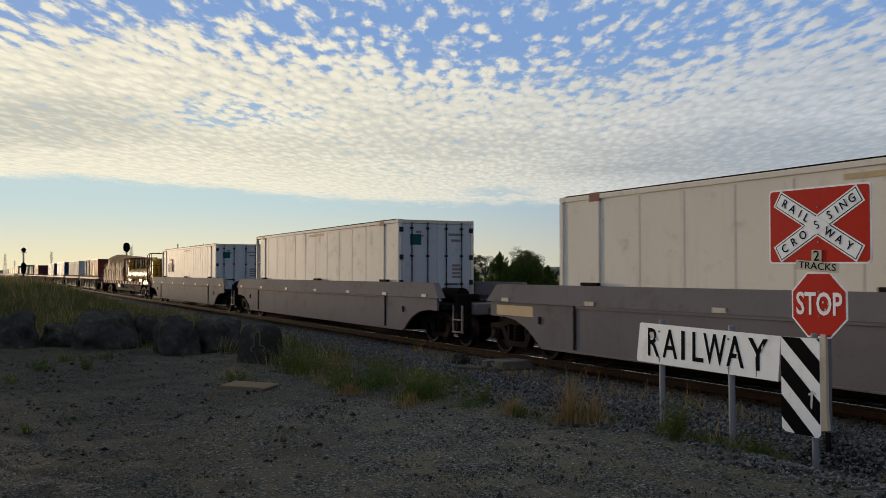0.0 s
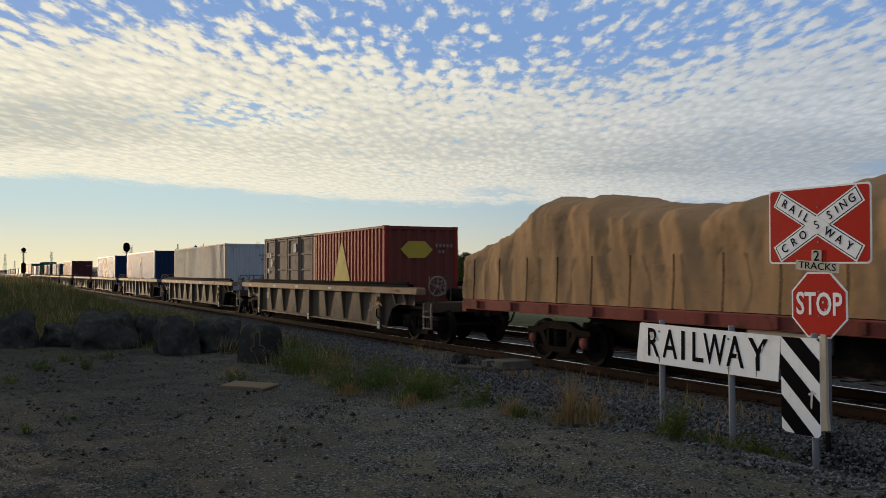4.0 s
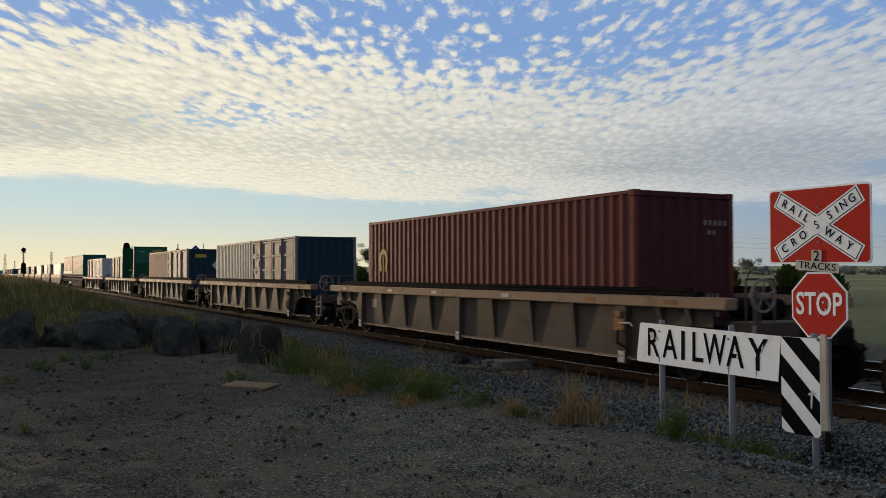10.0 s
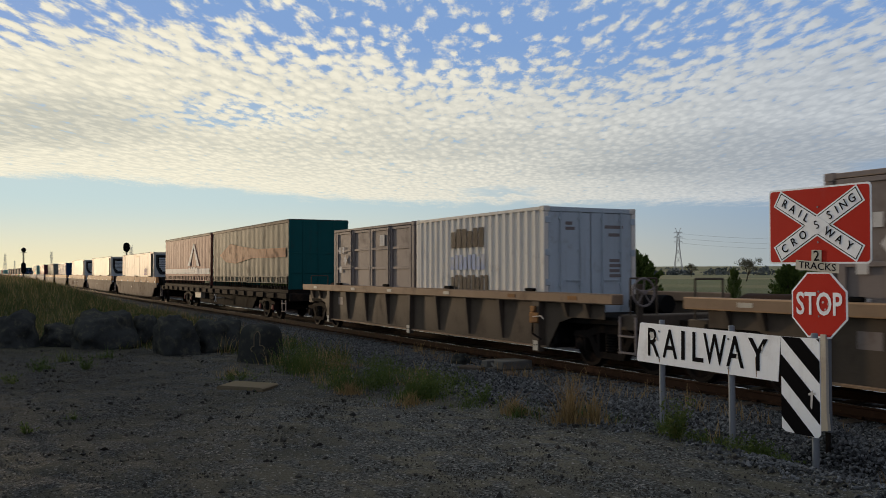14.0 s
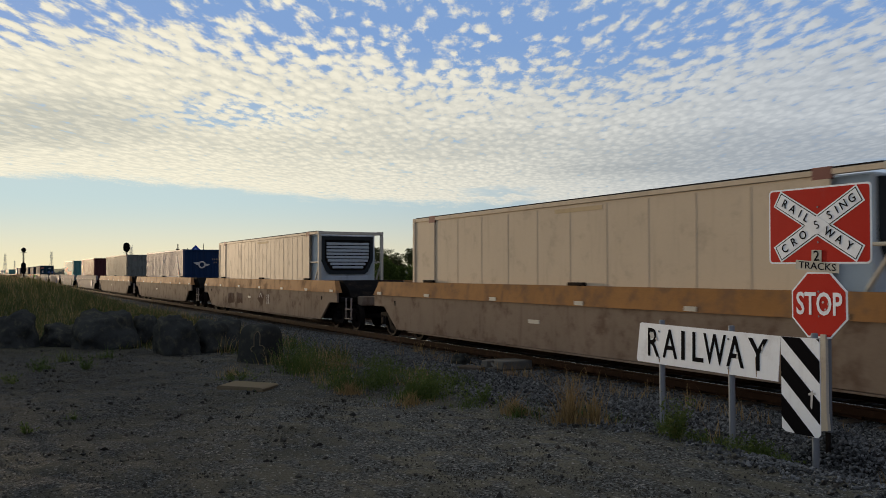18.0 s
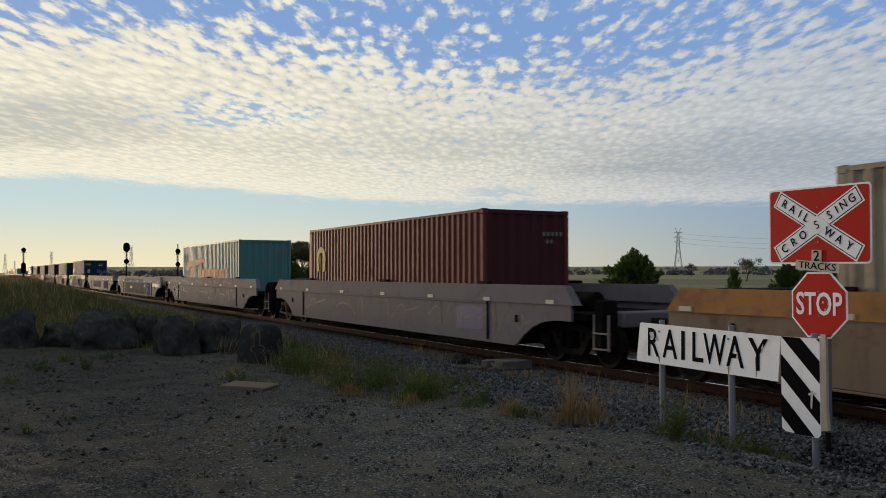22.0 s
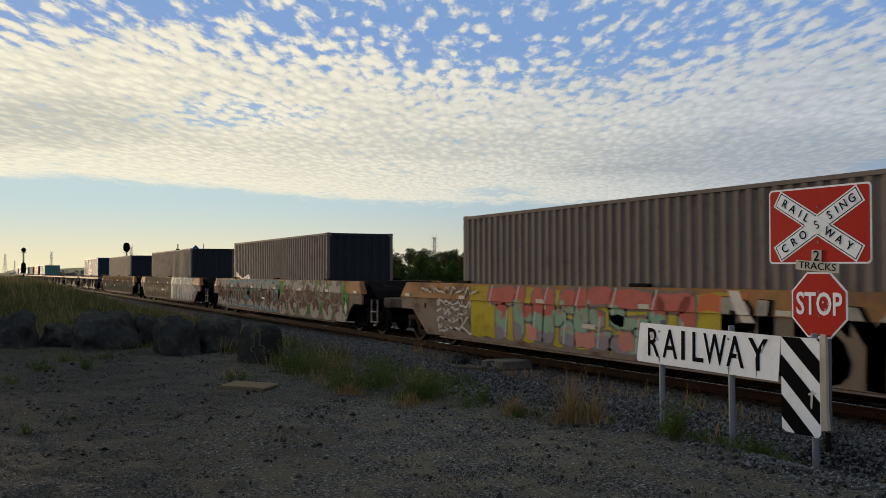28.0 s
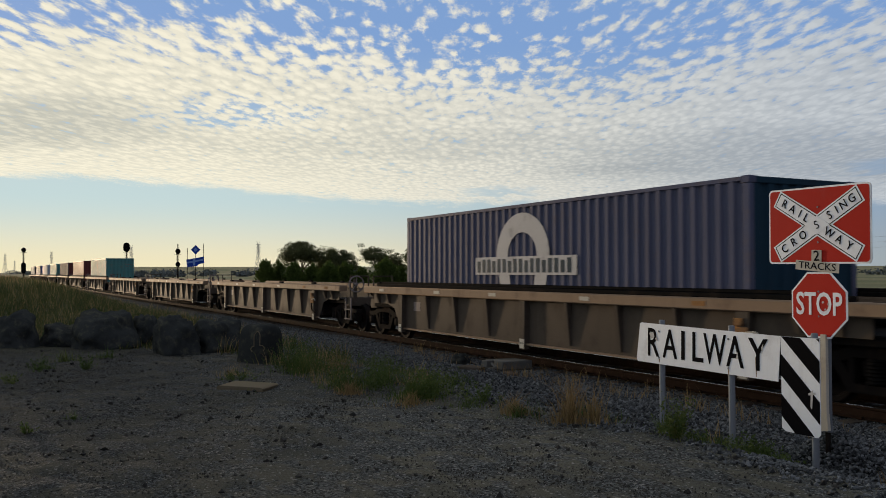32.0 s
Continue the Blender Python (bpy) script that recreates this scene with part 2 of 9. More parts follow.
RUST = (0.13, 0.06, 0.03)
SOOT = (0.035, 0.03, 0.028)
DUST = (0.20, 0.16, 0.12)
paint = {
    "cream": surface("cream paint", (0.58, 0.475, 0.345), 0.5, dirt=(0.33, 0.27, 0.20), amount=0.35, streak=0.7, vary=0.07, spec=0.008),
    "white": surface("white paint", (0.69, 0.645, 0.565), 0.5, dirt=(0.35, 0.30, 0.25), amount=0.3, streak=0.6, vary=0.06, spec=0.008),
    "palegrey": surface("pale grey paint", (0.52, 0.485, 0.4), 0.55, dirt=(0.28, 0.22, 0.17), amount=0.35, streak=0.7, vary=0.08),
    "iceblue": surface("pale blue enamel", (0.43, 0.49, 0.525), 0.45, dirt=DUST, amount=0.3, streak=0.5, vary=0.08, spec=0.1),
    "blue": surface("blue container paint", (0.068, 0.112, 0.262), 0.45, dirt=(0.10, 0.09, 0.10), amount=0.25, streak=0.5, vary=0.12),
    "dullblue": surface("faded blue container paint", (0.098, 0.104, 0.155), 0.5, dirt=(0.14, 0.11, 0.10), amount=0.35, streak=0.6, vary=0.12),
    # blue for leading ends: the shade away from the sun is in the colour
    "blueshade": surface("dark blue end paint, shade put in, dusty", (0.014, 0.034, 0.085), 0.5, dirt=(0.06, 0.055, 0.05), amount=0.25, streak=0.5, vary=0.12),
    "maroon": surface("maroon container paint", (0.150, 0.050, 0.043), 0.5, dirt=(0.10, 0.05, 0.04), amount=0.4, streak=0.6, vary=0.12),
    # maroon darkened for leading ends, which turn from the sun
    "maroonshade": surface("dull maroon end paint, shade put in", (0.080, 0.030, 0.034), 0.55, dirt=(0.06, 0.04, 0.04), amount=0.35, streak=0.5, vary=0.12),
    "greenpale": surface("worn green panel paint", (0.030, 0.120, 0.080), 0.5, dirt=(0.05, 0.06, 0.045), amount=0.3, streak=0.5, vary=0.15),
    "paleblue": surface("worn blue print", (0.27, 0.34, 0.52), 0.5, dirt=(0.55, 0.53, 0.50), amount=0.6, vary=0.15),
    "wornorange": surface("worn orange print", (0.42, 0.165, 0.065), 0.6, dirt=(0.12, 0.20, 0.185), amount=0.65, streak=0.8, vary=0.2),
    "greyspray": surface("thin grey spray paint", (0.29, 0.28, 0.275), 0.6, dirt=(0.18, 0.165, 0.165), amount=0.5, vary=0.15),
    "tankbrown": surface("rust-brown tank paint", (0.050, 0.030, 0.022), 0.6, dirt=(0.07, 0.04, 0.025), amount=0.5, vary=0.2),
    "fadeorange": surface("faded orange print", (0.27, 0.125, 0.065), 0.6, dirt=(0.14, 0.11, 0.08), amount=0.6, streak=0.7, vary=0.2),
    "red": surface("red container paint", (0.26, 0.035, 0.028), 0.5, dirt=(0.12, 0.05, 0.04), amount=0.3, streak=0.5, vary=0.1),
    "teal": surface("teal container paint", (0.095, 0.245, 0.23), 0.5, dirt=(0.22, 0.17, 0.12), amount=0.35, streak=0.7, vary=0.12),
    "umber": surface("grey-brown container paint", (0.195, 0.16, 0.133), 0.6, dirt=(0.09, 0.06, 0.045), amount=0.4, streak=0.7, vary=0.14, spec=0.008),
    "slate": surface("grey side-door paint", (0.22, 0.19, 0.175), 0.55, dirt=(0.12, 0.09, 0.075), amount=0.4, streak=0.6, vary=0.12),
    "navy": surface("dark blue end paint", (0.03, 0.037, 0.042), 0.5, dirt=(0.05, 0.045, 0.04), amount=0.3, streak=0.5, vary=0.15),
    "olive": surface("grey-green container paint", (0.34, 0.295, 0.215), 0.55, dirt=(0.15, 0.11, 0.08), amount=0.45, streak=0.8, vary=0.1),
    "brickred": surface("brown-red container paint", (0.24, 0.12, 0.095), 0.55, dirt=(0.14, 0.08, 0.06), amount=0.35, streak=0.6, vary=0.12),
    "green": surface("dark green frame paint", (0.012, 0.075, 0.045), 0.5, dirt=(0.05, 0.05, 0.035), amount=0.3, streak=0.5, vary=0.15),
    "steelbrown": surface("brown-grey wagon paint", (0.094, 0.076, 0.058), 0.6, dirt=(0.065, 0.05, 0.04), amount=0.5, streak=0.7, vary=0.16),
    "tan": surface("dusty tan wagon sill", (0.27, 0.19, 0.125), 0.6, dirt=(0.15, 0.10, 0.07), amount=0.45, streak=0.4, vary=0.12),
    "lilac": surface("grey-violet wagon paint", (0.158, 0.147, 0.153), 0.7, dirt=(0.115, 0.088, 0.075), amount=0.42, streak=0.5, vary=0.12, spec=0.008),
    "wellgrey": surface("grey wagon paint with grime", (0.20, 0.155, 0.117), 0.72, dirt=(0.10, 0.062, 0.042), amount=0.6, streak=0.7, vary=0.2, spec=0.008),
    "ochre": surface("ochre yellow wagon band", (0.31, 0.160, 0.062), 0.6, dirt=(0.16, 0.10, 0.065), amount=0.7, streak=0.7, vary=0.2, spec=0.008),
    "black": surface("black underframe", (0.009, 0.009, 0.009), 0.8, dirt=(0.035, 0.026, 0.02), amount=0.5, vary=0.2, spec=0.008),
    "iron": surface("brown-black cast iron", (0.014, 0.012, 0.011), 0.75, dirt=(0.05, 0.033, 0.022), amount=0.5, vary=0.2, spec=0.008),
    "wheel": surface("worn wheel steel", (0.014, 0.012, 0.011), 0.6, metal=0.0, dirt=(0.06, 0.035, 0.022), amount=0.4, vary=0.15, spec=0.008),
    "bright": surface("galvanised grey steel", (0.20, 0.215, 0.23), 0.65, metal=0.25, dirt=(0.25, 0.23, 0.2), amount=0.3, vary=0.1),
    "yellow": surface("yellow drum paint", (0.50, 0.265, 0.012), 0.38, dirt=(0.16, 0.085, 0.02), amount=0.5, streak=0.6, vary=0.22, spec=0.35, scale=1.6),
    "tarp": surface("tan tarpaulin", (0.34, 0.215, 0.115), 0.6, spec=0.008, dirt=(0.13, 0.09, 0.055), amount=0.4, streak=0.3, vary=0.18, grain=7.0, bump=0.5),
    "pinkred": surface("faded red flat wagon paint", (0.185, 0.055, 0.046), 0.6, dirt=(0.055, 0.035, 0.03), amount=0.55, streak=0.5, vary=0.25),
    "curtainred": surface("faded red curtain", (0.30, 0.16, 0.125), 0.6, dirt=(0.2, 0.13, 0.1), amount=0.4, streak=0.6, vary=0.1),
    "curtaingreen": surface("faded green curtain", (0.125, 0.128, 0.098), 0.6, dirt=(0.135, 0.10, 0.075), amount=0.4, streak=0.7, vary=0.12),
    "doorblue": surface("dark teal-blue door paint", (0.02, 0.046, 0.068), 0.5, dirt=(0.04, 0.04, 0.035), amount=0.3, streak=0.5, vary=0.15),
    "plank": surface("grey weathered plank", (0.050, 0.043, 0.036), 0.85, dirt=(0.03, 0.025, 0.02), amount=0.5, vary=0.25),
    # the shade inside a drum's rim is put into this end colour
    "drumend": surface("dark dirty drum end, recess shade in colour", (0.075, 0.045, 0.012), 0.7, dirt=(0.03, 0.02, 0.012), amount=0.6, vary=0.25),
    "sticker": surface("dull data sticker", (0.36, 0.34, 0.28), 0.5, dirt=(0.15, 0.12, 0.06), amount=0.6, vary=0.25, scale=4.0),
    "cagered": surface("dark red cage paint", (0.095, 0.030, 0.026), 0.6, dirt=(0.05, 0.03, 0.025), amount=0.4, vary=0.2),
    "doorgrey": surface("grimy grey-green door paint", (0.185, 0.20, 0.18), 0.6, dirt=(0.06, 0.045, 0.035), amount=0.6, streak=0.8, vary=0.2),
    "orange": surface("orange print", (0.48, 0.13, 0.05), 0.6, dirt=(0.3, 0.16, 0.1), amount=0.4, streak=0.6, vary=0.12),
    "tealend": surface("dark teal end wall", (0.012, 0.085, 0.085), 0.5, dirt=(0.04, 0.04, 0.035), amount=0.3, streak=0.5, vary=0.12),
    "ghostwhite": surface("worn white lettering", (0.55, 0.53, 0.50), 0.6, dirt=(0.3, 0.28, 0.26), amount=0.4, vary=0.1),
    "sand": surface("cream logo print", (0.52, 0.40, 0.24), 0.6, dirt=(0.3, 0.24, 0.18), amount=0.4, vary=0.1),
    "purple": surface("faded purple print", (0.16, 0.09, 0.20), 0.6, dirt=(0.35, 0.3, 0.3), amount=0.3, vary=0.1),
    "inkblack": surface("black print", (0.016, 0.015, 0.016), 0.5, dirt=(0.05, 0.05, 0.05), amount=0.3, vary=0.1),
    "inkblue": surface("blue print", (0.10, 0.17, 0.42), 0.5, dirt=(0.3, 0.3, 0.35), amount=0.3, vary=0.1),
    "mint": surface("mint spray paint", (0.26, 0.38, 0.28), 0.55, vary=0.15, dirt=(0.3, 0.22, 0.18), amount=0.3),
    "salmon": surface("salmon spray paint", (0.48, 0.19, 0.15), 0.55, vary=0.15, dirt=(0.25, 0.2, 0.17), amount=0.3),
    "lemon": surface("mustard spray paint", (0.42, 0.34, 0.06), 0.55, vary=0.15, dirt=(0.25, 0.2, 0.14), amount=0.3),
    "lime": surface("lime spray paint", (0.12, 0.36, 0.05), 0.5, vary=0.15, dirt=(0.1, 0.2, 0.08), amount=0.2),
    "chalk": surface("white spray paint", (0.62, 0.60, 0.58), 0.5, vary=0.1, dirt=(0.35, 0.3, 0.27), amount=0.3),
    "khaki": surface("thin olive spray paint", (0.20, 0.175, 0.13), 0.55, vary=0.15, dirt=(0.15, 0.12, 0.1), amount=0.3),
    "aqua": surface("pale aqua spray paint", (0.25, 0.38, 0.37), 0.55, vary=0.15, dirt=(0.2, 0.18, 0.16), amount=0.3),
    "violet": surface("thin violet spray paint", (0.125, 0.118, 0.20), 0.55, vary=0.15, dirt=(0.2, 0.18, 0.18), amount=0.3),
    "railrust": surface("rusty rail steel", (0.036, 0.021, 0.014), 0.75, dirt=(0.09, 0.05, 0.03), amount=0.5, vary=0.2),
    "railtop": surface("polished rail head", (0.66, 0.64, 0.61), 0.22, metal=1.0, vary=0.06, bump=0.05),
    "sleeper": surface("weathered concrete sleeper", (0.09, 0.075, 0.06), 0.85, dirt=(0.11, 0.08, 0.06), amount=0.5, vary=0.2),
    "signred": surface("red sign sheeting", (0.43, 0.023, 0.014), 0.4, dirt=(0.35, 0.06, 0.05), amount=0.2, streak=0.3, vary=0.06, spec=0.08, bump=0.0),
    "signwhite": surface("white sign sheeting", (0.85, 0.875, 0.89), 0.35, dirt=(0.48, 0.47, 0.45), amount=0.25, streak=0.6, vary=0.05, spec=0.25, bump=0.0),
    "signblack": surface("black sign sheeting", (0.006, 0.006, 0.007), 0.7, vary=0.1, spec=0.008, bump=0.0),
    "postwhite": surface("chipped white post paint", (0.60, 0.55, 0.44), 0.6, dirt=(0.28, 0.23, 0.17), amount=0.5, streak=0.5, vary=0.1),
    "signblue": surface("blue sign sheeting", (0.02, 0.06, 0.36), 0.4, vary=0.08),
    "signpale": surface("pale blue sign print", (0.20, 0.32, 0.62), 0.4, vary=0.08),
    "concrete": surface("grey concrete", (0.12, 0.117, 0.105), 0.85, dirt=(0.18, 0.16, 0.14), amount=0.4, vary=0.15),
    "boulder": surface("dark basalt boulder", (0.036, 0.039, 0.037), 0.95, dirt=(0.085, 0.082, 0.060), amount=0.55, scale=2.0, vary=0.3, bump=0.6, grain=12.0, spec=0.008),
    "stones": surface("blue-grey ballast stone", (0.115, 0.118, 0.125), 0.85, dirt=(0.10, 0.08, 0.06), amount=0.4, scale=6.0, vary=0.3, bump=0.3),
    "sandstone": surface("sandy weathered concrete", (0.165, 0.135, 0.088), 0.9, dirt=(0.2, 0.15, 0.1), amount=0.4, vary=0.15),
    "bark": surface("grey-brown bark", (0.07, 0.055, 0.04), 0.9, vary=0.25, bump=0.5),
    "leaf": surface("dull green foliage", (0.035, 0.055, 0.020), 0.7, vary=0.35, dirt=(0.06, 0.07, 0.02), amount=0.5, scale=0.8),
    "leafdark": surface("dark green foliage", (0.022, 0.038, 0.016), 0.7, vary=0.35, dirt=(0.045, 0.05, 0.02), amount=0.5, scale=0.8),
    "grass": surface("green grass blades", (0.065, 0.085, 0.022), 0.7, vary=0.35, dirt=(0.17, 0.135, 0.05), amount=0.6, scale=2.5),
    "straw": surface("dry straw grass", (0.30, 0.21, 0.09), 0.75, vary=0.25, dirt=(0.16, 0.10, 0.05), amount=0.4, scale=3.0),
    # pale grey-green: distance haze is put into the foliage colour
    "farwoods": surface("hazed distant woodland", (0.13, 0.145, 0.14), 0.9, vary=0.2, scale=0.05),
    # steel lightened towards the sky: its haze is part of this colour
    "lattice": surface("hazy galvanised lattice", (0.36, 0.36, 0.36), 0.7, vary=0.05),
}


# ================= mesh building =================
class Form:
    """Points and faces of one mesh."""

    def __init__(self):
        self.v, self.f = [], []

    def add(self, pts, faces):
        o = len(self.v)
        self.v += [tuple(p) for p in pts]
        self.f += [tuple(o + i for i in f) for f in faces]
        return self

    def box(self, x0, x1, y0, y1, z0, z1, c=0.0):
        """A box; c: the width of the chamfer along its edges."""
        lo, hi = (x0, y0, z0), (x1, y1, z1)
        if not c:
            pts = [(x, y, z) for x in (x0, x1) for y in (y0, y1) for z in (z0, z1)]
            return self.add(pts, [(0, 1, 3, 2), (4, 6, 7, 5), (0, 4, 5, 1), (2, 3, 7, 6), (0, 2, 6, 4), (1, 5, 7, 3)])
        pts, idx = [], {}
        for s in ((a, b, d) for a in (0, 1) for b in (0, 1) for d in (0, 1)):
            for ax in range(3):
                p = []
                for k in range(3):
                    e = hi[k] if s[k] else lo[k]
                    p.append(e if k == ax else e + (-c if s[k] else c))
                idx[s, ax] = len(pts)
                pts.append(p)
        faces = []
        for ax in range(3):
            b, d = (ax + 1) % 3, (ax + 2) % 3
            for side in (0, 1):
                q = []
                for i, j in ((0, 0), (1, 0), (1, 1), (0, 1)):
                    s = [0, 0, 0]
                    s[ax], s[b], s[d] = side, i, j
                    q.append(idx[tuple(s), ax])
                faces.append(q)
            for i in (0, 1):
                for j in (0, 1):
                    s0, s1 = [0, 0, 0], [0, 0, 0]
                    s0[b], s0[d], s1[b], s1[d], s1[ax] = i, j, i, j, 1
                    s0, s1 = tuple(s0), tuple(s1)
                    faces.append((idx[s0, b], idx[s1, b], idx[s1, d], idx[s0, d]))
        for s in ((a, b, d) for a in (0, 1) for b in (0, 1) for d in (0, 1)):
            faces.append((idx[s, 0], idx[s, 1], idx[s, 2]))
        return self.add(pts, faces)

    def prism(self, poly, y0, y1):
        """A polygon of (x, z) drawn out from y0 to y1."""
        n = len(poly)
        pts = [(x, y0, z) for x, z in poly] + [(x, y1, z) for x, z in poly]
        return self.add(pts, [tuple(range(n)), tuple(range(2 * n - 1, n - 1, -1))] + [(i, n + i, n + (i + 1) % n, (i + 1) % n) for i in range(n)])

    def prism_x(self, poly, x0, x1):
        """A polygon of (y, z) drawn out from x0 to x1."""
        n = len(poly)
        pts = [(x0, y, z) for y, z in poly] + [(x1, y, z) for y, z in poly]
        return self.add(pts, [tuple(range(n)), tuple(range(2 * n - 1, n - 1, -1))] + [(i, n + i, n + (i + 1) % n, (i + 1) % n) for i in range(n)])

    def cyl(self, a, b, r, n=10, r2=None, caps=True):
        a, b = Vector(a), Vector(b)
        q = (b - a).to_track_quat("Z", "Y")
        r2 = r if r2 is None else r2
        ring = [(math.cos(2 * math.pi * i / n), math.sin(2 * math.pi * i / n)) for i in range(n)]
        pts = [a + q @ Vector((r * c, r * s, 0)) for c, s in ring] + [b + q @ Vector((r2 * c, r2 * s, 0)) for c, s in ring]
        faces = [(i, (i + 1) % n, n + (i + 1) % n, n + i) for i in range(n)]
        if caps:
            faces += [tuple(range(n - 1, -1, -1)), tuple(range(n, 2 * n))]
        return self.add(pts, faces)

    def lathe(self, axis_point, axis, profile, n=20):
        """Turns (radius, distance along the axis) round the axis."""
        q = Vector(axis).to_track_quat("Z", "Y")
        o, k = Vector(axis_point), len(profile)
        pts = [o + q @ Vector((r * math.cos(2 * math.pi * i / n), r * math.sin(2 * math.pi * i / n), h)) for i in range(n) for r, h in profile]
        faces = [(i * k + j, ((i + 1) % n) * k + j, ((i + 1) % n) * k + j + 1, i * k + j + 1) for i in range(n) for j in range(k - 1)]
        return self.add(pts, faces)

    def ring(self, centre, axis, big, small, n=18, m=6):
        prof = [(big + small * math.cos(2 * math.pi * j / m), small * math.sin(2 * math.pi * j / m)) for j in range(m + 1)]
        return self.lathe(centre, axis, prof, n)

    def pipe(self, pts, r, n=6):
        for a, b in zip(pts, pts[1:]):
            self.cyl(a, b, r, n)
        return self

    def mesh(self, name, material, smooth=40):
        me = bpy.data.meshes.new(name)
        me.from_pydata(self.v, [], self.f)
        if len(self.f) < 6000:
            bm = bmesh.new()
            bm.from_mesh(me)
            bmesh.ops.recalc_face_normals(bm, faces=bm.faces)
            bm.to_mesh(me)
            bm.free()
        if smooth:
            me.shade_smooth()
            me.set_sharp_from_angle(angle=radians(smooth))
        me.materials.append(material)
        return me


def part(name, form, material, parent=None, label="", at=None, smooth=40):
    """One mesh object; form is a Form or a ready mesh."""
    me = form if isinstance(form, bpy.types.Mesh) else form.mesh(name, material, smooth)
    ob = new(name, me)
    ob.parent = parent
    if at is not None:
        ob.matrix_basis = at
    return tagged(ob, label)


LETTERS = {}


def letters(text, size, material, bold=0.0, depth=0.002):
    """The writing as a mesh in the x-z plane that faces -y, centred."""
    key = (text, size, material.name, bold)
    if key not in LETTERS:
        cu = bpy.data.curves.new("writing", "FONT")
        cu.body, cu.size, cu.align_x, cu.align_y, cu.extrude, cu.offset = text, size, "CENTER", "CENTER", depth, bold
        cu.resolution_u = 3
        ob = bpy.data.objects.new("writing", cu)
        scene.collection.objects.link(ob)
        bpy.context.view_layer.update()
        me = bpy.data.meshes.new_from_object(ob.evaluated_get(bpy.context.evaluated_depsgraph_get()))
        bpy.data.objects.remove(ob)
        me.transform(Matrix.Rotation(radians(90), 4, "X"))
        me.materials.clear()
        me.materials.append(material)
        LETTERS[key] = me
    return LETTERS[key]


MOVERS = []      # things of the train: (thing, place along the train, height)


def train_thing(name, label, category, group=""):
    return tagged(new(name), label, category, group)


def on_train(ob, u, z=0.0):
    ob.matrix_basis = pose(u, 0, z)
    MOVERS.append((ob, u, z))
    return ob


# ================= ground =================
def smooth_step(a, b, x):
    t = np.clip((np.asarray(x, float) - a) / (b - a), 0, 1)
    return t * t * (3 - 2 * t)


def ground_z(x, y):
    """Height of the ground: a flat yard by the line, a grassy bank far up the line, lower fields beyond it."""
    x, y = np.asarray(x, float), np.asarray(y, float)
    z = -0.10 + 0.03 * np.sin(x * 0.9 + 1.3 * y) * np.sin(y * 0.7 - 0.4 * x)
    z = z + 0.06 * np.sin(x * 0.23) * np.sin(y * 0.31)
    bed = smooth_step(-4.6, -3.2, y) * (1 - smooth_step(7.4, 8.6, y))
    z = z * (1 - bed) + bed * -0.45
    bank = smooth_step(-4.5, -9.5, y) * smooth_step(-24, -42, x)
    z = z + 1.25 * bank
    z = z - 0.9 * smooth_step(9, 30, y)
    z = z + 24.0 * smooth_step(1200, 3600, np.hypot(x, y)) * smooth_step(0, 400, y)
    z = z + 1.0 * smooth_step(60, 400, y)
    return z


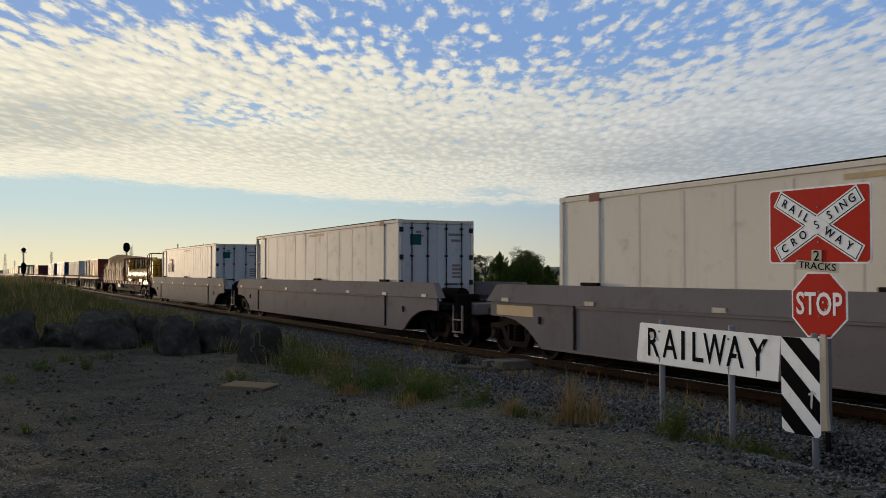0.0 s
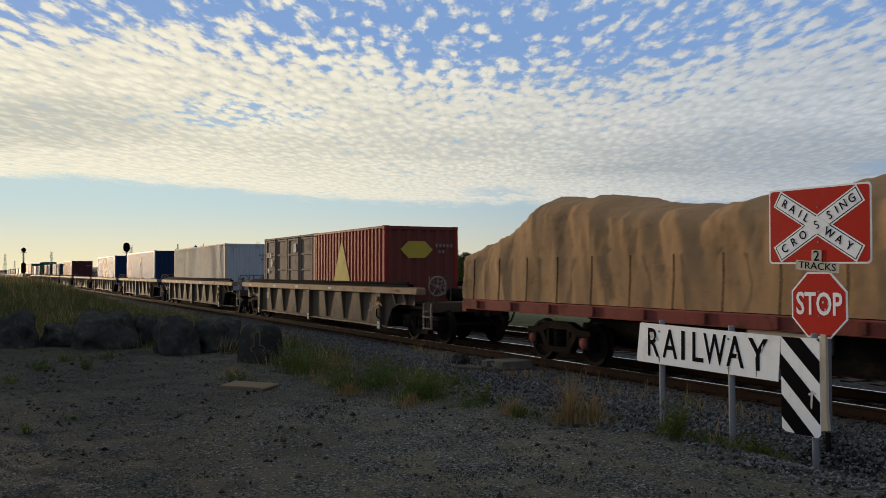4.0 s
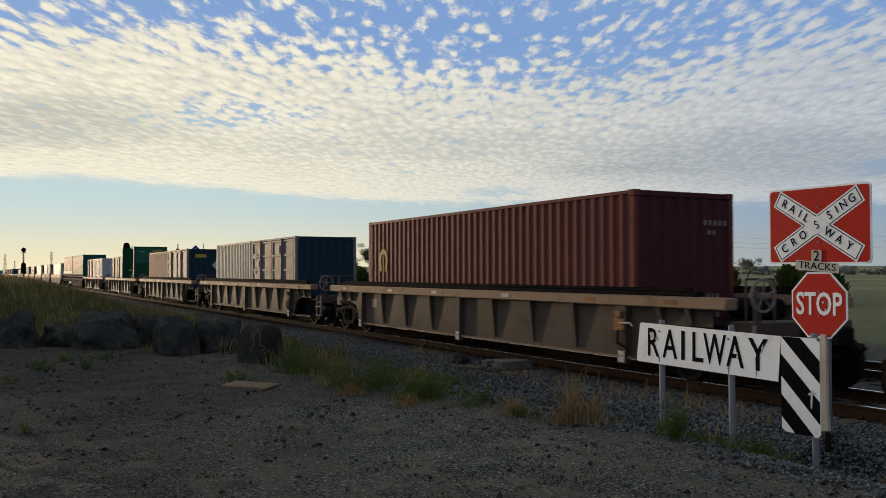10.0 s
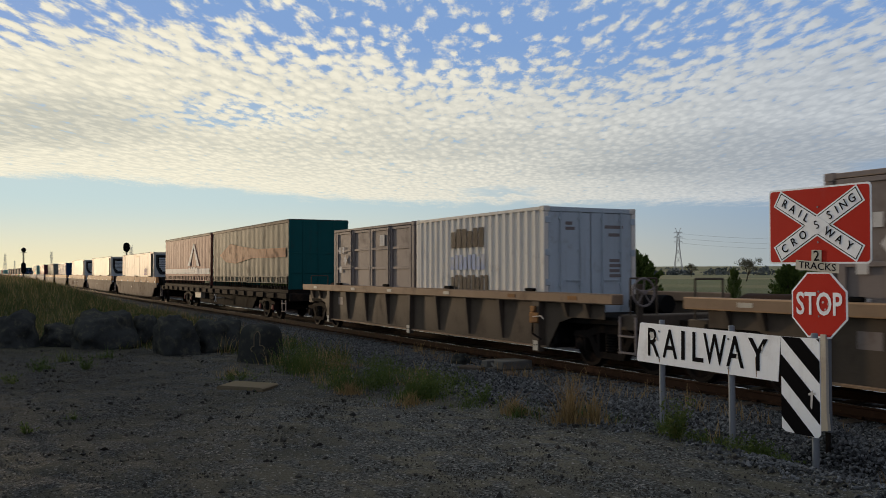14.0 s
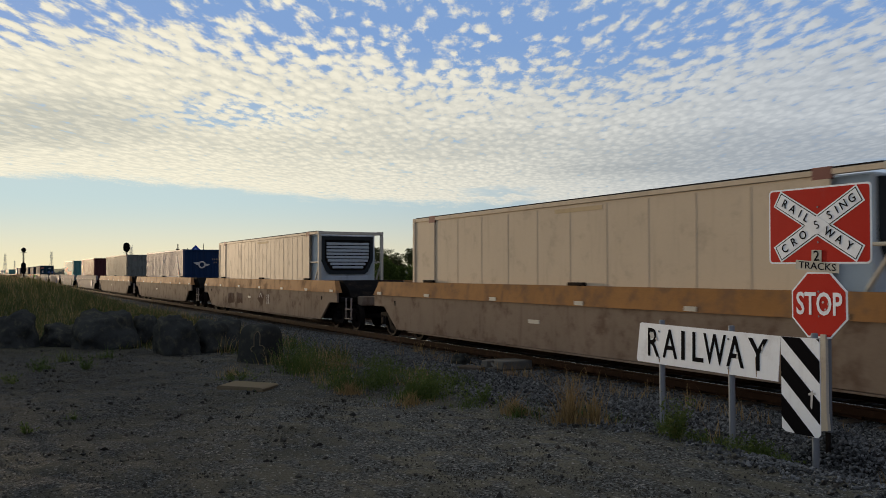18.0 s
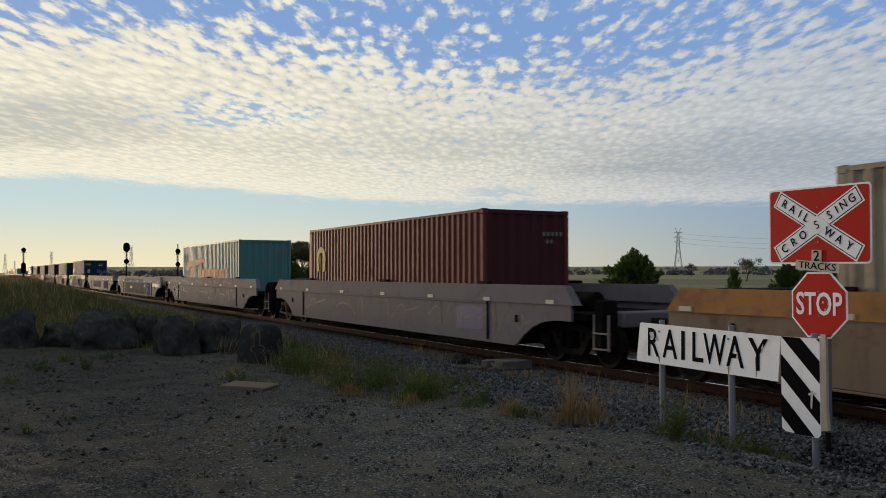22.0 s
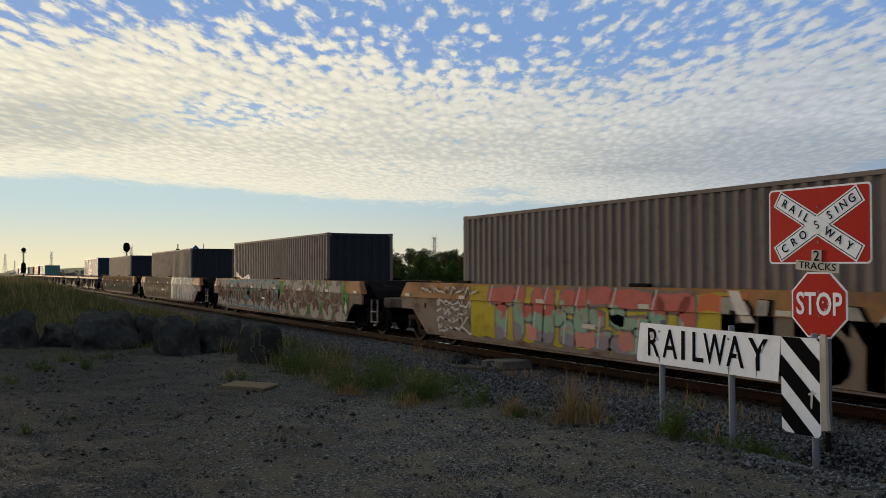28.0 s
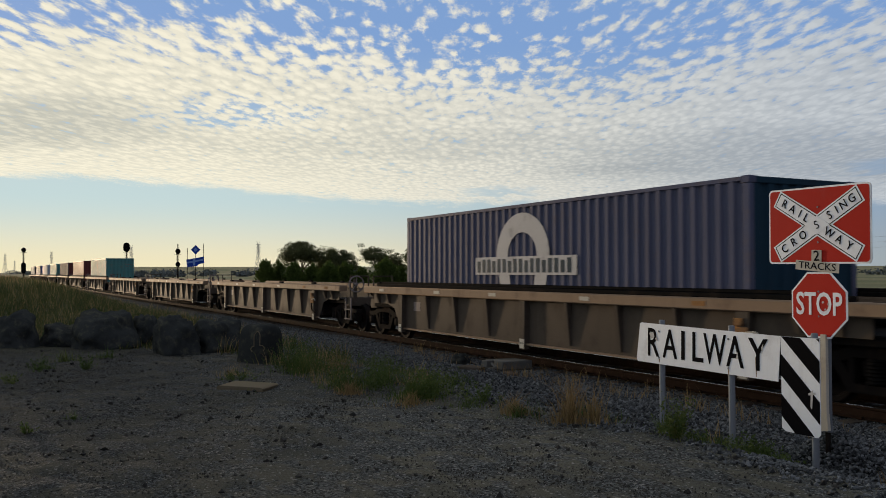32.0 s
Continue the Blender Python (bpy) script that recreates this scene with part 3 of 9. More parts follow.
def ground_material():
    m = bpy.data.materials.new("yard dirt and fields")
    m.use_nodes = True
    n = Nodes(m.node_tree)
    pos = n.add("ShaderNodeNewGeometry").outputs["Position"]
    sep = n.add("ShaderNodeSeparateXYZ", Vector=pos)
    x, y, z = sep.outputs
    a, b, c = n.noise(pos, 0.35, 4.0, 0.6), n.noise(n.vec("MULTIPLY", pos, (1.0, 1.6, 1.0)), 1.5, 6.0, 0.7), n.noise(pos, 26.0, 4.0, 0.75)
    dirt = n.mix(n.ramp(a, 0.35, 0.65), rgb(0.041, 0.040, 0.030), rgb(0.067, 0.062, 0.043))
    # painted shade in the dirt colour: darker away from the line and up it
    shade_paint = n.ramp(n.math("ADD", y, n.math("MULTIPLY", n.math("SUBTRACT", b, 0.5), 3.0)), -11.0, -6.0, 0.95, 1.55)
    shade_paint = n.math("MULTIPLY", shade_paint, n.ramp(n.math("ADD", x, n.math("MULTIPLY", n.math("SUBTRACT", a, 0.5), 6.0)), -17.0, -8.0, 0.86, 1.42))
    cell = n.add("ShaderNodeTexVoronoi", Vector=pos, Scale=46.0)
    grit = n.add("ShaderNodeSeparateColor", Color=cell.outputs["Color"]).outputs[0]
    stony = n.ramp(n.math("ADD", n.math("MULTIPLY", b, 0.95), n.math("MULTIPLY", a, 0.25)), 0.52, 0.66)
    chips = n.mix(n.ramp(grit, 0.15, 1.0), rgb(0.008, 0.010, 0.011), rgb(0.080, 0.086, 0.084))
    dirt = n.mix(n.math("MULTIPLY", stony, 0.85), dirt, chips)
    dirt = n.mix(n.math("MULTIPLY", n.ramp(c, 0.56, 0.72), 0.6), dirt, rgb(0.105, 0.092, 0.074))
    dirt = n.mix(n.math("MULTIPLY", n.ramp(c, 0.45, 0.32), 0.8), dirt, rgb(0.012, 0.010, 0.008))
    dirt = n.mix(n.math("MULTIPLY", n.ramp(grit, 0.93, 0.97), 0.7), dirt, rgb(0.17, 0.16, 0.14))
    dirt = n.mix(1.0, dirt, n.add("ShaderNodeCombineColor", Red=shade_paint, Green=shade_paint, Blue=shade_paint).outputs[0], "MULTIPLY")
    far = n.vec("MULTIPLY", pos, (0.0028, 0.011, 0.0))
    strip = n.noise(far, 1.0, 3.0, 0.5)
    field = n.mix(n.ramp(strip, 0.42, 0.55), rgb(0.125, 0.140, 0.062), rgb(0.24, 0.205, 0.105))
    field = n.mix(n.math("MULTIPLY", n.ramp(n.noise(pos, 0.6, 4.0, 0.6), 0.4, 0.65), 0.5), field, rgb(0.17, 0.165, 0.07))
    green = n.mix(n.ramp(b, 0.4, 0.62), rgb(0.052, 0.062, 0.018), rgb(0.105, 0.090, 0.036))
    col = n.mix(n.ramp(x, -22.0, -31.0), dirt, green)
    col = n.mix(n.ramp(y, 8.5, 12.0), col, field)
    hgt = n.math("ADD", n.math("MULTIPLY", c, 0.9), n.math("MULTIPLY", b, 1.0))
    hgt = n.math("ADD", hgt, n.math("MULTIPLY", cell.outputs["Distance"], n.math("MULTIPLY", stony, -0.5)))
    bump = n.add("ShaderNodeBump", Strength=1.0, Distance=0.06, Height=hgt)
    bs = n.add("ShaderNodeBsdfPrincipled", Base_Color=col, Roughness=0.92, Normal=bump.outputs[0])
    bs.inputs["Specular IOR Level"].default_value = 0.2
    n.t.links.new(bs.outputs[0], n.add("ShaderNodeOutputMaterial").inputs[0])
    return m


def grid_axis(centre, near, step, far, count):
    fine = np.arange(-near, near + step / 2, step)
    k = (far / near) ** (1 / count)
    out = near * k ** np.arange(1, count + 1)
    return centre + np.concatenate([-out[::-1], fine, out])


def build_ground():
    xs, ys = grid_axis(-17, 14, 0.14, 4500, 34), grid_axis(-7.5, 7, 0.14, 4500, 40)
    gx, gy = np.meshgrid(xs, ys, indexing="ij")
    gz = ground_z(gx, gy)
    near = (np.abs(gx + 17) < 13) & (np.abs(gy + 7.5) < 6.5)
    bumps = np.array([noise.noise((x * 1.7, y * 1.7, 0)) * 0.030 + noise.noise((x * 3.4, y * 3.4, 5)) * 0.022 for x, y in zip(gx[near], gy[near])])
    gz[near] += bumps
    nx, ny = len(xs), len(ys)
    i = (np.arange(nx - 1)[:, None] * ny + np.arange(ny - 1)[None, :]).ravel()
    faces = np.stack([i, i + ny, i + ny + 1, i + 1], 1)
    me = bpy.data.meshes.new("ground")
    me.from_pydata(np.stack([gx.ravel(), gy.ravel(), gz.ravel()], 1).tolist(), [], faces.tolist())
    me.shade_smooth()
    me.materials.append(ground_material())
    return tagged(new("ground", me), "dark dirt and gravel yard running into flat grassy fields", "ground", kind="structure")


build_ground()


def bed_z(y):
    """Top of the ballast across the line."""
    d = np.abs(np.asarray(y, float) - 2.0)
    return -0.21 - 0.30 * smooth_step(4.2, 6.3, d)


def ballast_material():
    m = bpy.data.materials.new("crushed ballast")
    m.use_nodes = True
    n = Nodes(m.node_tree)
    pos = n.add("ShaderNodeNewGeometry").outputs["Position"]
    cell = n.add("ShaderNodeTexVoronoi", Vector=pos, Scale=17.0)
    tone = n.mix(n.ramp(cell.outputs["Color"], 0.0, 1.0), rgb(0.010, 0.011, 0.012), rgb(0.075, 0.076, 0.075))
    tone = n.mix(n.math("MULTIPLY", n.ramp(n.noise(pos, 0.9, 4.0, 0.6), 0.48, 0.7), 0.6), tone, rgb(0.045, 0.030, 0.022))
    bump = n.add("ShaderNodeBump", Strength=1.0, Distance=0.05, Height=n.math("MULTIPLY", cell.outputs["Distance"], -1.0))
    bs = n.add("ShaderNodeBsdfPrincipled", Base_Color=tone, Roughness=0.9, Normal=bump.outputs[0])
    bs.inputs["Specular IOR Level"].default_value = 0.25
    n.t.links.new(bs.outputs[0], n.add("ShaderNodeOutputMaterial").inputs[0])
    return m


BALLAST = ballast_material()


def build_track():
    f = Form()
    ys = np.concatenate([np.linspace(-4.4, -1.5, 12), np.linspace(-0.5, 4.5, 5), np.linspace(5.5, 8.4, 9)])
    xs = np.concatenate([np.linspace(-900, -60, 60), np.linspace(-59, 6, 150), np.linspace(8, 300, 20)])
    pts = [(x, y, float(bed_z(y)) + 0.03 * noise.noise((x * 1.5, y * 1.5, 2))) for x in xs for y in ys]
    k = len(ys)
    f.add(pts, [(i * k + j, (i + 1) * k + j, (i + 1) * k + j + 1, i * k + j + 1) for i in range(len(xs) - 1) for j in range(k - 1)])
    tagged(part("ballast_bed", f, BALLAST), "long bed of crushed blue-grey ballast under two tracks", "ballast", kind="structure")
    prof = [(-0.075, -0.17), (0.075, -0.17), (0.075, -0.158), (0.012, -0.140), (0.012, -0.042), (0.036, -0.030), (0.036, -0.004), (0.028, 0.0), (-0.028, 0.0), (-0.036, -0.004), (-0.036, -0.030), (-0.012, -0.042), (-0.012, -0.140), (-0.075, -0.158)]
    for c in (0.0, 4.1):
        for side in (-0.755, 0.755):
            f = Form().prism_x([(y + c + side, z) for y, z in prof], -900, 300)
            r = part("rail", f, paint["railrust"])
            tagged(r, "long rusty steel rail with a polished head", "rail", kind="structure")
            f = Form().box(-900, 300, c + side - 0.027, c + side + 0.027, 0.001, 0.004)
            part("rail_head", f, paint["railtop"], r, "polished running surface")
    me = Form().prism_x([(-1.25, -0.36), (1.25, -0.36), (1.25, -0.20), (1.15, -0.172), (0.45, -0.185), (-0.45, -0.185), (-1.15, -0.172), (-1.25, -0.20)], -0.12, 0.12).mesh("sleeper", paint["sleeper"], 0)
    clip = Form().box(-0.05, 0.05, -0.125, -0.080, -0.172, -0.135, 0.008).box(-0.03, 0.03, -0.085, -0.045, -0.156, -0.135, 0.005).mesh("rail_clip", paint["railrust"], 0)
    holder = tagged(new("sleepers"), "row of weathered concrete sleepers half buried in ballast", "sleepers", kind="structure")
    for i in range(100):
        part("sleeper", me, None, holder, at=pose(-2 - 0.62 * i, 0, 0))
        part("rail_clip", clip, None, holder, at=pose(-2 - 0.62 * i, -0.755, 0))
    far = Form()
    for i in range(100, 420):
        x = -2 - 0.62 * i
        far.box(x - 0.12, x + 0.12, -1.25, 1.25, -0.3, -0.178)
    for i in range(0, 260):
        x = -2 - 0.62 * i
        far.box(x - 0.12, x + 0.12, 2.85, 5.35, -0.3, -0.178)
    tagged(part("far_sleepers", far, paint["sleeper"], None, smooth=0), "distant run of concrete sleepers", "sleepers", kind="stuff")


build_track()


# ================= loose stone =================
OCTA = np.array([(1, 0, 0), (-1, 0, 0), (0, 1, 0), (0, -1, 0), (0, 0, 1), (0, 0, -1)], float)
OCTF = np.array([(0, 2, 4), (2, 1, 4), (1, 3, 4), (3, 0, 4), (2, 0, 5), (1, 2, 5), (3, 1, 5), (0, 3, 5)])


def scatter_stones(name, label, xs, ys, zs, sizes, material, rng):
    k = len(xs)
    v = OCTA[None] * (0.65 + 0.7 * rng.random((k, 6, 1)))
    a, b = rng.random(k) * 6.283, rng.random(k) * 3.1416
    ca, sa, cb, sb = np.cos(a), np.sin(a), np.cos(b), np.sin(b)
    x = v[..., 0] * ca[:, None] - v[..., 1] * sa[:, None]
    y = v[..., 0] * sa[:, None] + v[..., 1] * ca[:, None]
    z = v[..., 2] * 0.75
    x, z = x * cb[:, None] - z * sb[:, None], x * sb[:, None] + z * cb[:, None]
    p = np.stack([x, y, z], -1) * sizes[:, None, None] + np.stack([xs, ys, zs], -1)[:, None]
    f = OCTF[None] + 6 * np.arange(k)[:, None, None]
    me = bpy.data.meshes.new(name)
    me.from_pydata(p.reshape(-1, 3).tolist(), [], f.reshape(-1, 3).tolist())
    me.materials.append(material)
    return tagged(new(name, me), label, "stones", kind="stuff")


def stone_material(name, lo, hi):
    m = bpy.data.materials.new(name)
    m.use_nodes = True
    n = Nodes(m.node_tree)
    r = n.add("ShaderNodeNewGeometry").outputs["Random Per Island"]
    pos = n.add("ShaderNodeTexCoord").outputs["Object"]
    col = n.mix(r, rgb(*lo), rgb(*hi))
    col = n.mix(n.math("MULTIPLY", n.ramp(n.noise(pos, 40.0, 3.0), 0.5, 0.7), 0.4), col, rgb(0.045, 0.034, 0.026))
    bs = n.add("ShaderNodeBsdfPrincipled", Base_Color=col, Roughness=0.85)
    bs.inputs["Specular IOR Level"].default_value = 0.3
    n.t.links.new(bs.outputs[0], n.add("ShaderNodeOutputMaterial").inputs[0])
    return m


def build_stones():
    rng = np.random.default_rng(5)
    n = 72000
    x = -4.5 - 40 * rng.random(n) ** 1.5
    y = -5.3 + 4.7 * rng.random(n) ** 0.75
    toe = np.array([noise.noise((a * 0.7, 0, 4)) for a in x])
    inside = y > -4.45 + 0.5 * toe - 0.75 * rng.random(n) ** 2
    x, y = x[inside], y[inside]
    keep = (np.abs(y + 0.755) > 0.09)
    x, y = x[keep], y[keep]
    s = 0.014 + 0.022 * rng.random(len(x))
    z = np.maximum(bed_z(y), ground_z(x, y)) + 0.012
    scatter_stones("ballast_stones", "crushed blue-grey ballast stones beside the rail", x, y, z, s, stone_material("ballast stone", (0.014, 0.017, 0.018), (0.175, 0.183, 0.182)), rng)
    m = 2200
    a, d = rng.random(m) * 6.283, np.abs(rng.standard_normal(m)) * 0.30
    x, y = -6.87 + 1.3 * d * np.cos(a), -3.0 + 0.55 * d * np.sin(a)
    z = np.maximum(bed_z(y), ground_z(x, y)) + 0.40 * np.exp(-(d / 0.34) ** 2) * rng.random(m) ** 0.4
    scatter_stones("ballast_heap", "small heap of ballast round the sign post", x, y, z, 0.014 + 0.022 * rng.random(m), stone_material("heaped stone", (0.014, 0.017, 0.018), (0.175, 0.183, 0.182)), rng)
    n = 110000
    x = -4.2 - 26 * rng.random(n) ** 1.5
    y = -13 + 9.2 * rng.random(n)
    patch = np.array([noise.noise((a * 0.5, b * 0.5, 3)) for a, b in zip(x, y)])
    keep = 0.6 * patch + 0.55 * rng.random(n) > 0.24
    x, y = x[keep], y[keep]
    s = 0.003 + 0.010 * rng.random(len(x)) ** 2.0 + 0.020 * (rng.random(len(x)) > 0.997)
    m = 2600
    cx, cy = -5.0 - 20 * rng.random(m) ** 1.4, -12.6 + 8.0 * rng.random(m)
    keep = np.array([noise.noise((a * 0.9, b * 1.6, 9)) for a, b in zip(cx, cy)]) + 0.35 * rng.random(m) > 0.12
    cx, cy = cx[keep], cy[keep]
    scatter_stones("earth_clods", "dark clods and broken stones on the dirt", cx, cy, ground_z(cx, cy) + 0.008, 0.010 + 0.034 * rng.random(len(cx)) ** 2.5, stone_material("dark clod", (0.010, 0.010, 0.009), (0.060, 0.055, 0.045)), rng)
    scatter_stones("yard_gravel", "loose grey gravel and clods on the dirt", x, y, ground_z(x, y) + 0.004, s, stone_material("yard gravel", (0.019, 0.017, 0.014), (0.085, 0.079, 0.066)), rng)


build_stones()


# ================= signs at the crossing =================
def rounded_rect(x0, x1, z0, z1, r, n=5):
    out = []
    for cx, cz, a0 in ((x1 - r, z1 - r, 0), (x0 + r, z1 - r, 90), (x0 + r, z0 + r, 180), (x1 - r, z0 + r, 270)):
        for i in range(n + 1):
            a = radians(a0 + 90 * i / n)
            out.append((cx + r * math.cos(a), cz + r * math.sin(a)))
    return out


def sign_post(parent, x, y, z0, z1, r, mat):
    f = Form().lathe((x, y, z0), (0, 0, 1), [(0.0, 0.0), (r, 0.0), (r, z1 - z0 - 0.01), (r * 0.8, z1 - z0), (0.0, z1 - z0)], 14)
    return part("post", f, mat, parent)


def lettered(parent, text, size, mat, x, y, z, turn=0.0, squeeze=1.0, bold=0.0):
    """Writing on a board that faces -y, turned about y."""
    ob = part("lettering", letters(text, size, mat, bold), None, parent, "painted lettering")
    ob.matrix_basis = pose(x, y, z, 0, -turn, 0) @ Matrix.Diagonal((squeeze, 1, 1, 1))
    return ob


def build_stop_sign():
    y0 = -3.2
    s = tagged(new("railway_crossing_sign"), "red stop sign under a red railway crossing board", "road sign")
    s.matrix_basis = pose(-6.925, y0, 0.0, 0, 0, 0)
    sign_post(s, 0.075, 0.05, 0.06, 2.75, 0.036, paint["bright"])
    part("post_foot", Form().cyl((0.06, 0.05, -0.42), (0.06, 0.05, 0.07), 0.028, 8), paint["black"], s, "dark rusted post foot")
    f = Form().prism([(0.035, 0.07), (0.135, 0.09), (0.115, 0.30), (0.112, 1.16), (0.045, 1.16), (0.042, 0.6)], -0.04, 0.005)
    part("post_sleeve", f, paint["postwhite"], s, "chipped cream-white post sleeve")
    # crossing board, a little out of level
    tilt = -0.3
    def turned(x, z):
        a = radians(tilt)
        return x * math.cos(a) - z * math.sin(a), 2.395 + x * math.sin(a) + z * math.cos(a)
    w, h = 0.69, 0.44
    edge = part("crossing_board", Form().prism([turned(*q) for q in rounded_rect(-w, w, -h, h, 0.05)], -0.012, 0.0), paint["signwhite"], s, "red board with a white rim", smooth=0)
    part("red_field", Form().prism([turned(*q) for q in rounded_rect(-w + 0.02, w - 0.02, -h + 0.02, h - 0.02, 0.04)], -0.0145, -0.0125), paint["signred"], edge, smooth=0)
    arm = 30.5
    for k, words in ((-1, "RAIL WAY"), (1, "CROSSING")):
        a = radians(k * arm)
        def arm_pts(hl, hw):
            return [turned(*(x * math.cos(a) - z * math.sin(a), x * math.sin(a) + z * math.cos(a))) for x, z in ((-hl, -hw), (hl, -hw), (hl, hw), (-hl, hw))]
        lift = 0.0 if k > 0 else 0.0012
        part("cross_arm", Form().prism(arm_pts(0.655, 0.105), -0.0168 - lift, -0.0150 - lift), paint["signwhite"], edge, smooth=0)
        part("arm_border", Form().prism(arm_pts(0.635, 0.088), -0.0180 - lift, -0.0170 - lift), paint["signblack"], edge, smooth=0)
        part("arm_face", Form().prism(arm_pts(0.624, 0.078), -0.0192 - lift, -0.0182 - lift), paint["signwhite"], edge, smooth=0)
    part("centre_patch", Form().prism([turned(*q) for q in ((-0.17, 0.0), (0.0, -0.105), (0.17, 0.0), (0.0, 0.105))], -0.0222, -0.0206), paint["signwhite"], edge, smooth=0)
    for k, glyphs in ((-1, ((-0.52, "R"), (-0.39, "A"), (-0.27, "I"), (-0.17, "L"), (0.19, "W"), (0.34, "A"), (0.49, "Y"))),
                      (1, ((-0.52, "C"), (-0.37, "R"), (-0.22, "O"), (0.0, "S"), (0.20, "S"), (0.31, "I"), (0.41, "N"), (0.535, "G")))):
        a = radians(k * arm)
        for d, ch in glyphs:
            x, z = turned(d * math.cos(a), d * math.sin(a))
            lettered(edge, ch, 0.138, paint["signblack"], x, -0.0235, z, math.degrees(a) + tilt, 0.92, 0.0)
    part("count_plate", Form().prism([(-0.075, 1.97), (0.06, 1.965), (0.065, 2.11), (-0.07, 2.115)], -0.0275, -0.0245), paint["palegrey"], edge, "small grey plate", smooth=0)
    lettered(edge, "2", 0.17, paint["signblack"], -0.005, -0.029, 2.04, 0, 1.0, 0.001)
    part("tracks_plate", Form().prism([(-0.30, 1.895), (0.285, 1.845), (0.295, 1.955), (-0.29, 2.005)], -0.026, -0.0225), paint["palegrey"], s, "worn grey plate", smooth=0)
    lettered(s, "TRACKS", 0.115, paint["signblack"], 0.0, -0.0275, 1.925, -4.5, 1.2, 0.0)
    # stop octagon
    def octagon(r):
        return [(r * math.cos(radians(22.5 + 45 * i)) + 0.01, 1.488 + r * math.sin(radians(22.5 + 45 * i))) for i in range(8)]
    plate = part("stop_plate", Form().prism(octagon(0.405), -0.016, -0.004), paint["signwhite"], s, "red octagon with a white rim", smooth=0)
    part("red_field", Form().prism(octagon(0.382), -0.0185, -0.0165), paint["signred"], plate, smooth=0)
    lettered(plate, "STOP", 0.36, paint["signwhite"], 0.01, -0.0205, 1.488, 0, 0.72, 0.006)
    for x, z in ((0.10, 1.44), (0.14, 1.50), (0.07, 1.52)):
        part("scuff", Form().cyl((x, -0.0225, z), (x, -0.0205, z), 0.014, 6), paint["ghostwhite"], plate, smooth=0)
    for z in (1.36, 1.64, 2.2, 2.6):
        part("bolt", Form().cyl((0.01, -0.0215, z), (0.01, -0.0185, z), 0.012, 7), paint["bright"], s)


